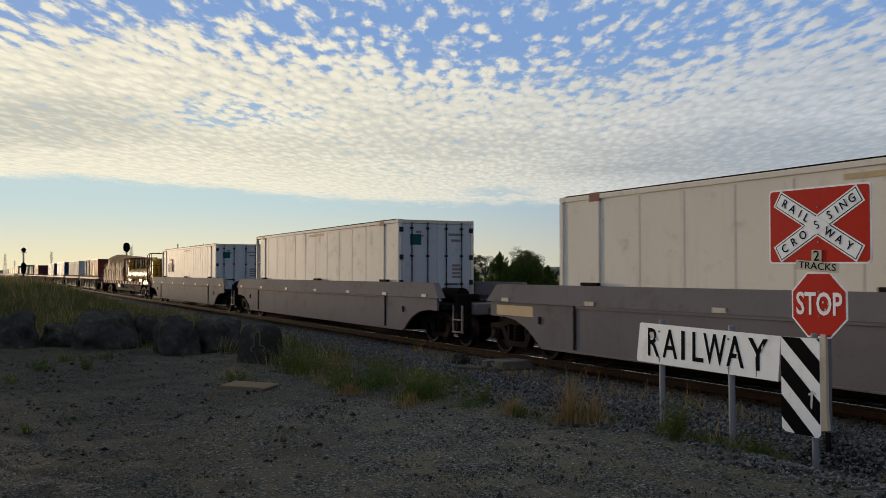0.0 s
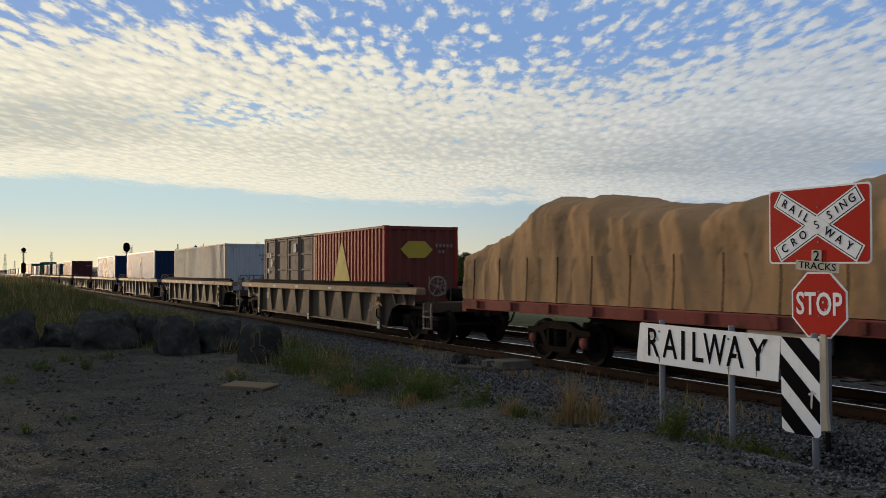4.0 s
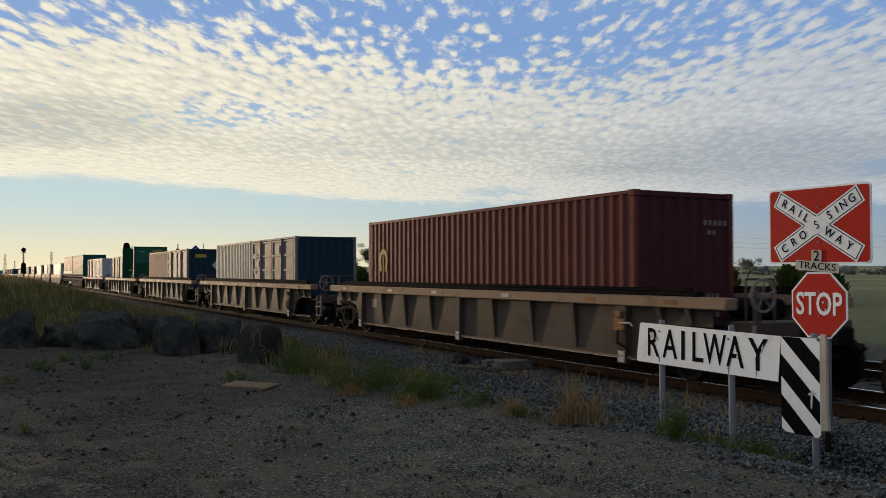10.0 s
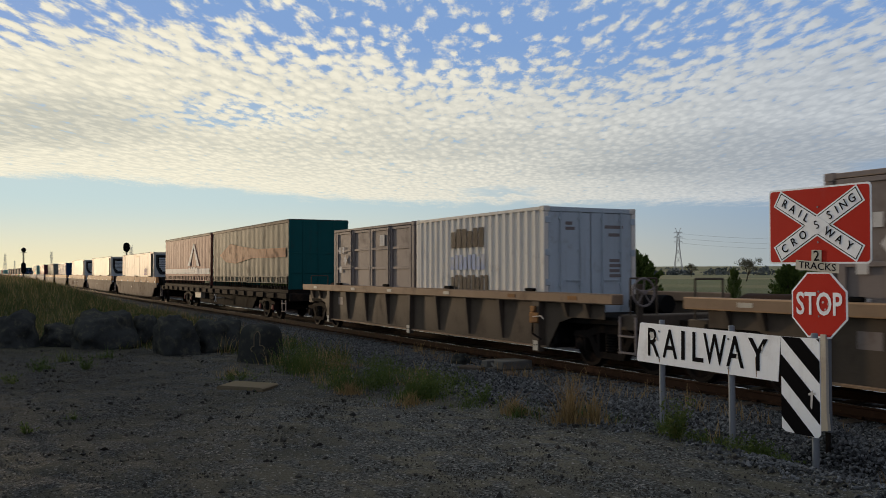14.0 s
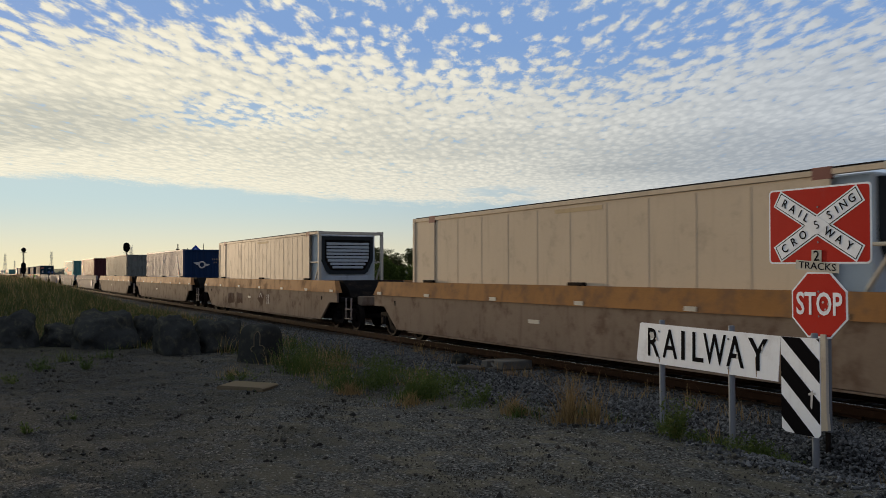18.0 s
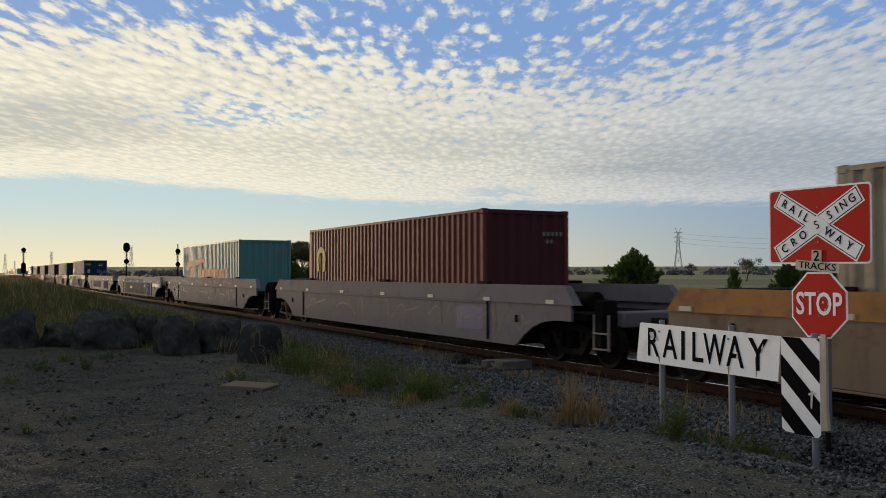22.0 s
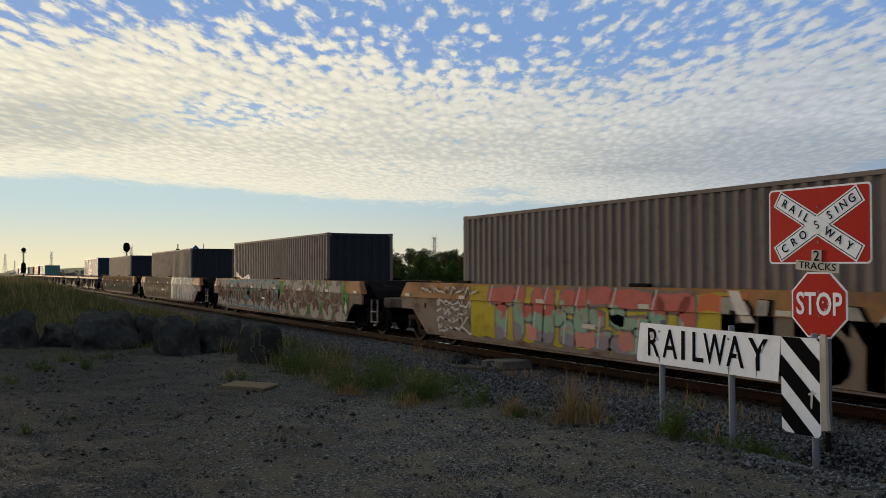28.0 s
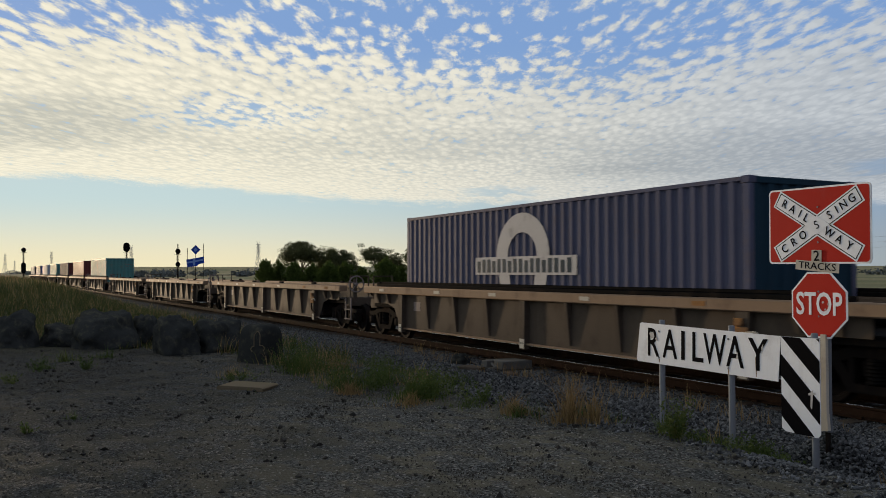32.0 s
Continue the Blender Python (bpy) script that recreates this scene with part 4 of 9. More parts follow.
def build_railway_board():
    s = tagged(new("railway_board"), "white railway board with a striped end on steel posts", "road sign")
    s.matrix_basis = pose(-7.85, -3.86, 0, 0, 0, 0)
    for x, top, base in ((-0.985, 1.245, -0.35), (0.205, 1.235, -0.35), (1.37, 1.215, -0.35)):
        sign_post(s, x, 0.04, base, top, 0.038, paint["bright"])
    white = part("name_plate", Form().prism([(-1.33, 1.198), (0.965, 1.160), (0.925, 0.660), (-1.40, 0.685), (-1.425, 0.71), (-1.355, 1.178)], -0.010, 0.0), paint["signwhite"], s, "white board with black letters", smooth=0)
    for ch, x, z, wide in (("R", -1.105, 0.932, 0.75), ("A", -0.785, 0.930, 0.74), ("I", -0.547, 0.929, 1.0), ("L", -0.304, 0.927, 0.84), ("W", -0.014, 0.922, 0.66), ("A", 0.307, 0.918, 0.74), ("Y", 0.647, 0.912, 0.86)):
        lettered(white, ch, 0.52, paint["signblack"], x, -0.0125, z, -0.6, wide, 0.004)
    for x, z in ((-0.985, 1.10), (-0.985, 0.76), (0.205, 1.08), (0.205, 0.74)):
        part("bolt", Form().cyl((x, -0.016, z), (x, -0.010, z), 0.014, 7), paint["bright"], white, "dull bolt head")
    for pts in ([(-1.17, 1.07), (-1.09, 1.09), (-1.07, 1.02), (-1.13, 1.0)], [(-1.06, 1.0), (-1.02, 1.03), (-1.01, 0.97)], [(0.32, 0.86), (0.35, 0.94), (0.36, 0.86)], [(0.70, 1.02), (0.73, 1.06), (0.71, 0.94)]):
        part("scuff", Form().prism(pts, -0.0155, -0.0146), paint["ghostwhite"], white, "pale scuff in the black paint", smooth=0)
    for x, z0, z1 in ((-0.985, 0.70, 0.745), (0.205, 0.66, 0.725), (0.62, 0.68, 0.90)):
        part("stain", Form().prism([(x - 0.012, z1), (x + 0.012, z1), (x + 0.006, z0), (x - 0.004, z0)], -0.0112, -0.0102), paint["tan"], white, "thin run of rust", smooth=0)
    stripes = part("striped_plate", Form().prism([(0.97, 1.160), (1.475, 1.165), (1.475, 0.165), (1.44, 0.125), (1.03, 0.135), (0.975, 0.17)], -0.011, -0.001), paint["signwhite"], s, "black and white diagonal stripes", smooth=0)
    x0, x1, zt, zb = 0.972, 1.472, 1.160, 0.130
    def clip_poly(poly, inside, cut):
        out = []
        for a, b in zip(poly, poly[1:] + poly[:1]):
            if inside(a):
                out.append(a)
            if inside(a) != inside(b):
                out.append(cut(a, b))
        return out
    slope = -0.94
    for top in (1.60, 1.17 - 0.0, 0.735, 1.60 + 0.43):
        hgt = 0.235
        poly = [(x0, top - 0.20), (x1, top - 0.20 + slope * (x1 - x0)), (x1, top - 0.20 - hgt + slope * (x1 - x0)), (x0, top - 0.20 - hgt)]
        for lim, up in ((zt, False), (zb, True)):
            if not poly:
                break
            poly = clip_poly(poly, (lambda p, lim=lim, up=up: p[1] >= lim if up else p[1] <= lim),
                             (lambda a, b, lim=lim: (a[0] + (b[0] - a[0]) * (lim - a[1]) / (b[1] - a[1]), lim)))
        if len(poly) > 2:
            part("stripe", Form().prism(poly, -0.0135, -0.0115), paint["signblack"], stripes, "black stripe", smooth=0)
    f = Form().prism([(1.36, 0.60), (1.39, 0.62), (1.375, 0.42), (1.355, 0.44)], -0.0155, -0.014).prism([(1.33, 0.585), (1.42, 0.60), (1.42, 0.575), (1.33, 0.56)], -0.0157, -0.0142)
    part("scrape", f, paint["ghostwhite"], stripes, "pale scrape through the paint", smooth=0)


build_stop_sign()
build_railway_board()


# ================= boulders and concrete =================
def boulder_radius(d, seed, size, boxy=False):
    """Distance of the boulder's skin from its middle in the direction d."""
    a = Vector(d)
    o = Vector((seed * 7.3, seed * 3.1, seed * 5.7))
    r = 1.0 + 0.34 * noise.noise(a * 1.2 + o) + 0.17 * noise.noise(a * 2.4 + o)
    r += 0.10 * abs(noise.noise(a * 3.6 + o)) + 0.04 * noise.noise(a * 9 + o) + 0.018 * noise.noise(a * 20 + o)
    if boxy:
        turn = Vector((a.x * 0.88 + a.y * 0.47, a.y * 0.88 - a.x * 0.47, a.z))
        box = (abs(turn.x) ** 5 + abs(turn.y) ** 5 + abs(turn.z) ** 5) ** -0.2
        return Vector((a.x * size[0], a.y * size[1], a.z * size[2])) * (box * (0.93 + 0.10 * (r - 1.0)))
    cut = max(abs(a.x) * 0.98, abs(a.y) * 1.0, abs(a.z) * 1.04, abs(a.x * 0.62 + a.z * 0.7), abs(a.x * 0.6 - a.z * 0.72))
    return Vector((a.x * size[0], a.y * size[1], a.z * size[2])) * (r * 0.84 / max(cut, 0.74) ** 0.55)


def build_boulder(x, y, wide, high, seed, label, deep=0.8, boxy=False):
    bm = bmesh.new()
    bmesh.ops.create_icosphere(bm, subdivisions=5, radius=1.0)
    size = (wide / 2, wide / 2 * deep, high * 0.80)
    for v in bm.verts:
        v.co = boulder_radius(v.co.normalized(), seed, size, boxy)
        foot = 1.0 + (0.10 if boxy else 0.32) * min(1.0, max(0.0, 0.45 - v.co.z / size[2]))
        v.co.x, v.co.y = v.co.x * foot, v.co.y * foot
    me = bpy.data.meshes.new("boulder")
    bm.to_mesh(me)
    bm.free()
    me.shade_smooth()
    me.materials.append(paint["boulder"])
    ob = tagged(new("boulder", me), label, "rock", "boulders in a row")
    low = min(v.co.z for v in me.vertices)
    top = max(v.co.z for v in me.vertices)
    gz = float(ground_z(x, y))
    ob.matrix_basis = pose(x, y, gz + high - top - 0.02, 0, 0, 0)
    return ob, size


# place along the row, width, height
ROCKS = ((-25.9, -10.75, 1.45, 0.98, "dark flat-topped basalt boulder"), (-26.2, -9.45, 1.7, 0.62, "low sloping basalt boulder"),
         (-25.2, -8.65, 2.0, 1.02, "broad dark basalt boulder in the row"), (-25.5, -7.5, 0.95, 0.82, "small rounded basalt boulder"),
         (-22.9, -7.2, 1.32, 1.0, "rounded dark basalt boulder"), (-23.3, -6.1, 1.6, 0.90, "dark basalt boulder half hidden in grass"))
for i, (x, y, w, h, text) in enumerate(ROCKS):
    build_boulder(x, y, w, h, i + 2, text)


def build_marked_boulder():
    ob, size = build_boulder(-19.75, -5.95, 0.92, 0.88, 14, "dark boulder with a white outline painted on it", 0.9, True)
    side, up = Vector((0.62, -0.78, 0)).normalized(), Vector((0, 0, 1))
    right = Vector((0.47, 0.88, 0)).normalized()
    front = Vector((0.88, -0.47, 0)).normalized()
    shape = [(-0.30, -0.62), (-0.42, -0.45), (-0.28, -0.34), (-0.16, -0.36), (-0.17, 0.10), (-0.12, 0.26), (0.0, 0.33), (0.12, 0.26), (0.17, 0.10), (0.16, -0.36), (0.30, -0.34), (0.42, -0.45), (0.30, -0.62)]
    pts = []
    for (a, b), (c, d) in zip(shape, shape[1:]):
        for k in range(4):
            u, v = a + (c - a) * k / 4, b + (d - b) * k / 4
            way = (front + right * u * 0.9 + up * (v * 0.62 + 0.48)).normalized()
            p = boulder_radius(way, 14, size, True) * 1.012
            foot = 1.0 + 0.10 * min(1.0, max(0.0, 0.45 - p.z / size[2]))
            pts.append(Vector((p.x * foot, p.y * foot, p.z)))
    part("painted_outline", Form().pipe(pts, 0.011, 5), paint["sandstone"], ob, "thin white painted outline")


build_marked_boulder()


def build_concrete():
    z = float(ground_z(-14.95, -7.5))
    f = Form().prism([(-0.40, 0.0), (0.40, 0.0), (0.41, 0.06), (0.37, 0.08), (-0.38, 0.075), (-0.42, 0.05)], -0.33, 0.33)
    ob = tagged(part("concrete_slab", f, paint["sandstone"], None, smooth=0), "broken tan concrete slab lying on the dirt", "concrete slab")
    ob.matrix_basis = pose(-14.95, -7.55, z - 0.02, 0, 2, 50)
    f = Form().box(-0.40, 0.42, -0.36, 0.36, 0.0, 0.19, 0.02)
    ob = tagged(part("concrete_block", f, paint["concrete"]), "flat grey concrete block beside the rail", "concrete block")
    ob.matrix_basis = pose(-16.15, -1.60, -0.19, 0, -2, -4)
    f = Form().box(-0.35, 0.25, -0.10, 0.10, 0, 0.07, 0.015)
    ob = tagged(part("concrete_piece", f, paint["sleeper"]), "broken grey concrete piece in the ballast", "concrete")
    ob.matrix_basis = pose(-16.4, -2.3, -0.2, 4, 0, 20)
    f = Form().box(-0.25, 0.22, -0.08, 0.09, 0, 0.05, 0.012)
    ob = tagged(part("concrete_piece", f, paint["sleeper"]), "flat broken concrete piece in the ballast", "concrete")
    ob.matrix_basis = pose(-15.2, -2.15, -0.2, 0, 3, -14)
    f = Form().pipe([(-0.2, 0, 0.05), (0, 0.04, 0.12), (0.2, 0, 0.06), (0.35, -0.1, 0.04)], 0.03).box(-0.08, 0.08, -0.1, 0.1, 0.02, 0.16, 0.01)
    ob = tagged(part("track_fitting", f, paint["concrete"]), "pale metal track fitting lying in the ballast", "fitting")
    ob.matrix_basis = pose(-15.9, -2.25, -0.12, 0, 0, 10)
    bm_rock, _ = build_boulder(-17.55, -2.0, 0.42, 0.26, 23, "brown stone beside the rail")
    bm_rock.name = "stone"
    bm_rock.matrix_basis = pose(-17.55, -2.0, -0.13)


build_concrete()


# ================= grass =================
def blade_mesh(name, x, y, z, height, lean, width, material, label, rng):
    """Bent grass blades, one per place; all arrays are of one length."""
    n = len(x)
    a = rng.random(n) * 6.283
    b = rng.random(n) * 6.283
    wx, wy = np.cos(b) * width, np.sin(b) * width
    lx, ly = np.cos(a) * lean * height, np.sin(a) * lean * height
    p = np.zeros((n, 5, 3))
    p[:, 0] = np.stack([x - wx, y - wy, z], 1)
    p[:, 1] = np.stack([x + wx, y + wy, z], 1)
    p[:, 2] = np.stack([x - wx * 0.75 + lx * 0.35, y - wy * 0.75 + ly * 0.35, z + height * 0.55], 1)
    p[:, 3] = np.stack([x + wx * 0.75 + lx * 0.35, y + wy * 0.75 + ly * 0.35, z + height * 0.55], 1)
    p[:, 4] = np.stack([x + lx, y + ly, z + height * np.sqrt(np.maximum(0.1, 1 - lean * lean * 0.5))], 1)
    o = 5 * np.arange(n)
    quads = np.stack([o, o + 1, o + 3, o + 2], 1).tolist()
    tris = np.stack([o + 2, o + 3, o + 4], 1).tolist()
    me = bpy.data.meshes.new(name)
    me.from_pydata(p.reshape(-1, 3).tolist(), [], quads + tris)
    me.materials.append(material)
    return tagged(new(name, me), label, "grass", kind="stuff")


def blade_material(name, lo, mid, hi):
    m = bpy.data.materials.new(name)
    m.use_nodes = True
    n = Nodes(m.node_tree)
    r = n.add("ShaderNodeNewGeometry").outputs["Random Per Island"]
    pos = n.add("ShaderNodeNewGeometry").outputs["Position"]
    patch = n.noise(pos, 0.5, 3.0, 0.6)
    t = n.math("ADD", n.math("MULTIPLY", r, 0.6), n.math("MULTIPLY", n.ramp(patch, 0.35, 0.65), 0.5))
    col = n.mix(n.ramp(t, 0.0, 0.6), rgb(*lo), rgb(*mid))
    col = n.mix(n.ramp(t, 0.6, 1.1), col, rgb(*hi))
    bs = n.add("ShaderNodeBsdfPrincipled", Base_Color=col, Roughness=0.6)
    bs.inputs["Specular IOR Level"].default_value = 0.25
    tr = n.add("ShaderNodeBsdfTranslucent", Color=col)
    mixed = n.add("ShaderNodeMixShader", i0=0.3, i1=bs, i2=tr)
    n.t.links.new(mixed.outputs[0], n.add("ShaderNodeOutputMaterial").inputs[0])
    return m


GREEN_BLADE = blade_material("green grass blade", (0.030, 0.050, 0.012), (0.070, 0.090, 0.022), (0.145, 0.130, 0.044))
STRAW_BLADE = blade_material("straw blade", (0.15, 0.10, 0.045), (0.29, 0.20, 0.085), (0.42, 0.31, 0.14))
WEED_BLADE = blade_material("weed blade", (0.028, 0.052, 0.012), (0.068, 0.104, 0.020), (0.15, 0.16, 0.044))


def build_grass():
    rng = np.random.default_rng(9)
    # the bank up the line
    n = 95000
    x = -24 - 75 * rng.random(n) ** 1.6
    y = -16 + 13.6 * rng.random(n)
    keep = (y < -4.2 - 0.6 * rng.random(n) + 1.5 * np.clip((-29 - x) / 10, 0, 1)) & ((x < -27.5) | (rng.random(n) < 0.35)) & ~((x > -26) & (y < -8.5))
    keep &= rng.random(n) < np.clip(0.35 + (-3.4 - y) / 3.0, 0.2, 1)
    x, y = x[keep], y[keep]
    tall = 0.16 + 0.34 * rng.random(len(x)) ** 1.6
    tall *= 0.6 + 0.6 * np.clip((-24 - x) / 14, 0, 1)
    g = rng.random(len(x)) < 0.84
    w = 0.004 + 0.00018 * (-x)
    blade_mesh("bank_grass", x[g], y[g], np.maximum(np.where(y[g] > -4.4, bed_z(y[g]), -9), ground_z(x[g], y[g])) - 0.02, tall[g], 0.3 + 0.5 * rng.random(g.sum()), w[g], GREEN_BLADE, "long green grass on the bank beside the line", rng)
    d = ~g
    blade_mesh("bank_straw", x[d], y[d], np.maximum(np.where(y[d] > -4.4, bed_z(y[d]), -9), ground_z(x[d], y[d])) - 0.02, tall[d] * 1.2, 0.2 + 0.4 * rng.random(d.sum()), w[d] * 0.8, STRAW_BLADE, "dry seed stalks in the bank grass", rng)
    # strip between the boulders and the rail
    n = 7000
    x = -34 + 18.5 * rng.random(n)
    y = -6.4 + 3.4 * rng.random(n)
    patch = np.array([noise.noise((a * 0.8, b * 0.8, 8)) for a, b in zip(x, y)])
    keep = (patch + 0.2 * rng.random(n) > 0.20 + 0.012 * (x + 30)) & (y < -2.9)
    x, y = x[keep], y[keep]
    z = np.maximum(bed_z(y), ground_z(x, y)) - 0.02
    g = rng.random(len(x)) < 0.55
    hgt = (0.08 + 0.30 * rng.random(len(x)) ** 1.8) * (1.0 + 0.6 * np.clip((-17 - x) / 3, 0, 1))
    blade_mesh("verge_grass", x[g], y[g], z[g], hgt[g], 0.3 + 0.5 * rng.random(g.sum()), np.full(g.sum(), 0.009), GREEN_BLADE, "ragged green grass in the ballast edge", rng)
    d = ~g
    blade_mesh("verge_straw", x[d], y[d], z[d], hgt[d] * 1.1, 0.2 + 0.4 * rng.random(d.sum()), np.full(d.sum(), 0.007), STRAW_BLADE, "dry grass stalks in the ballast edge", rng)
    # single tufts: x, y, radius, height, blades, kind
    tufts = ((-16.9, -5.9, 0.45, 0.42, 900, 0), (-16.3, -5.3, 0.30, 0.30, 350, 0), (-17.6, -5.0, 0.5, 0.30, 350, 1), (-18.2, -5.4, 0.35, 0.42, 300, 0),
             (-14.2, -6.0, 0.40, 0.34, 600, 0), (-14.7, -5.2, 0.55, 0.34, 600, 0), (-13.6, -6.25, 0.25, 0.22, 250, 1), (-15.8, -4.4, 0.7, 0.25, 350, 0), (-13.9, -4.6, 0.5, 0.26, 250, 0),
             (-12.2, -5.75, 0.42, 0.38, 900, 0), (-11.8, -6.0, 0.35, 0.18, 250, 1), (-12.6, -5.2, 0.4, 0.30, 350, 0), (-11.0, -5.5, 0.35, 0.20, 300, 0),
             (-10.25, -5.2, 0.20, 0.26, 260, 1), (-10.0, -5.3, 0.25, 0.18, 160, 0), (-9.55, -4.75, 0.22, 0.58, 130, 1), (-9.25, -4.95, 0.25, 0.46, 190, 1), (-9.1, -4.7, 0.18, 0.5, 90, 1),
             (-8.55, -4.05, 0.14, 0.26, 420, 0), (-8.2, -4.2, 0.28, 0.10, 260, 0), (-7.4, -4.25, 0.45, 0.16, 520, 0), (-7.25, -3.85, 0.25, 0.24, 260, 0), (-6.9, -4.15, 0.25, 0.2, 200, 0), (-7.6, -4.1, 0.2, 0.3, 25, 1),
             (-5.95, -3.25, 0.22, 0.24, 80, 1), (-5.6, -3.1, 0.25, 0.2, 60, 1), (-21.6, -9.9, 0.26, 0.34, 260, 0), (-22.0, -8.95, 0.24, 0.28, 260, 0), (-19.8, -10.4, 0.22, 0.24, 200, 0), (-12.9, -10.5, 0.10, 0.12, 160, 0),
             (-16.3, -7.55, 0.22, 0.20, 150, 0), (-17.0, -7.3, 0.4, 0.28, 70, 1), (-14.75, -7.75, 0.5, 0.08, 160, 0))
    data = {0: [], 1: []}
    for x, y, r, h, k, kind in tufts:
        k = int(k * (0.40 if kind == 0 else 1.1))
        a, d = rng.random(k) * 6.283, r * np.minimum(1.9, np.abs(rng.standard_normal(k)) * 0.75)
        tx, ty = x + d * np.cos(a), y + d * np.sin(a)
        th = h * (0.25 + 1.15 * rng.random(k) ** 1.6) * np.maximum(0.35, 1.15 - 0.55 * d / r)
        data[kind].append(np.stack([tx, ty, np.maximum(np.where(ty > -4.4, bed_z(ty), -9), ground_z(tx, ty)) - 0.015, th], 1))
    for k in range(90):
        x, y = -22 + 12.5 * rng.random(), -6.3 + 3.6 * rng.random()
        if noise.noise((x * 0.45, y * 0.6, 12)) + 0.25 * rng.random() < 0.02 - 0.018 * (x + 16):
            m = rng.integers(10, 60)
            tx, ty = x + 0.16 * rng.standard_normal(m), y + 0.13 * rng.standard_normal(m)
            data[0 if rng.random() < 0.7 else 1].append(np.stack([tx, ty, np.maximum(np.where(ty > -4.4, bed_z(ty), -9), ground_z(tx, ty)) - 0.01, 0.05 + 0.30 * rng.random(m) ** 1.8], 1))
    for k in range(60):
        x, y = -21 + 13.5 * rng.random(), -1.45 - 0.9 * rng.random()
        m = rng.integers(3, 12)
        tx, ty = x + 0.09 * rng.standard_normal(m), y + 0.07 * rng.standard_normal(m)
        data[1].append(np.stack([tx, ty, bed_z(ty) - 0.01, 0.14 + 0.22 * rng.random(m)], 1))
    for kind, name, mat, label in ((0, "weed_tufts", WEED_BLADE, "green weed tufts on the dirt and ballast"), (1, "straw_tufts", STRAW_BLADE, "dry yellow grass stalks beside the track")):
        q = np.concatenate(data[kind])
        blade_mesh(name, q[:, 0], q[:, 1], q[:, 2], q[:, 3], (0.35 if kind == 0 else 0.12) + 0.75 * rng.random(len(q)) ** 1.4, np.full(len(q), 0.0058 if kind == 0 else 0.0055), mat, label, rng)


build_grass()


def build_weed_bushes():
    """Leafy weeds: stems with small leaves all along them."""
    rng = np.random.default_rng(21)
    # x, y, radius, height, stems
    places = ((-17.44, -5.96, 0.46, 0.60, 90), (-18.3, -5.35, 0.42, 0.62, 70), (-16.9, -5.5, 0.35, 0.40, 45), (-14.2, -6.15, 0.34, 0.46, 62), (-13.8, -5.70, 0.36, 0.50, 62), (-14.9, -5.0, 0.40, 0.46, 46),
              (-11.97, -5.55, 0.42, 0.50, 90), (-12.6, -5.35, 0.32, 0.42, 46), (-11.35, -5.05, 0.30, 0.26, 40), (-13.1, -4.6, 0.5, 0.32, 40), (-7.80, -4.56, 0.12, 0.46, 64), (-7.66, -4.38, 0.16, 0.16, 26),
              (-7.05, -4.10, 0.34, 0.22, 80), (-7.15, -3.60, 0.24, 0.22, 34), (-19.32, -10.55, 0.20, 0.34, 26), (-19.2, -9.68, 0.22, 0.32, 30), (-17.6, -11.1, 0.18, 0.24, 20), (-12.05, -11.1, 0.07, 0.12, 12),
              (-16.1, -7.35, 0.28, 0.22, 26), (-20.3, -3.9, 0.7, 0.50, 46), (-18.9, -3.6, 0.6, 0.48, 40), (-17.2, -3.9, 0.6, 0.36, 34), (-21.5, -4.6, 0.7, 0.52, 46), (-15.6, -3.8, 0.5, 0.32, 26))
    pts, faces = [], []
    for x, y, r, h, k in places:
        a, d = rng.random(k) * 6.283, np.abs(rng.standard_normal(k)) * r * 0.6
        for ang, far in zip(a, d):
            bx, by = x + far * math.cos(ang), y + far * math.sin(ang)
            bz = max(float(bed_z(by)) if by > -4.4 else -9, float(ground_z(bx, by))) - 0.02
            tall = h * (0.45 + 0.7 * rng.random()) * max(0.4, 1.1 - 0.4 * far / r)
            lean = 0.15 + 0.5 * rng.random()
            tip = np.array([lean * math.cos(ang) * tall * 0.7 + 0.05 * rng.standard_normal(), lean * math.sin(ang) * tall * 0.7 + 0.05 * rng.standard_normal(), tall])
            o, w = np.array([bx, by, bz]), 0.0035
            side = np.array([-math.sin(ang), math.cos(ang), 0]) * w
            i = len(pts)
            pts += [o - side, o + side, o + tip]
            faces.append((i, i + 1, i + 2))
            for j in range(int(7 + 16 * tall)):
                t = 0.12 + 0.88 * rng.random()
                q = o + tip * t
                out = rng.standard_normal(3)
                out[2] = abs(out[2]) * 0.8 + 0.25
                out *= (0.030 + 0.040 * rng.random()) * (1.25 - 0.5 * t) / np.linalg.norm(out)
                flat = np.cross(out, rng.standard_normal(3))
                flat *= (0.006 + 0.005 * rng.random()) / max(1e-6, np.linalg.norm(flat))
                i = len(pts)
                pts += [q, q + out * 0.5 + flat, q + out, q + out * 0.5 - flat]
                faces.append((i, i + 1, i + 2, i + 3))
    me = bpy.data.meshes.new("weed_bushes")
    me.from_pydata([tuple(p) for p in pts], [], faces)
    me.materials.append(WEED_BLADE)
    tagged(new("weed_bushes", me), "bushy green weeds with small leaves beside the ballast", "weeds", kind="stuff")


build_weed_bushes()


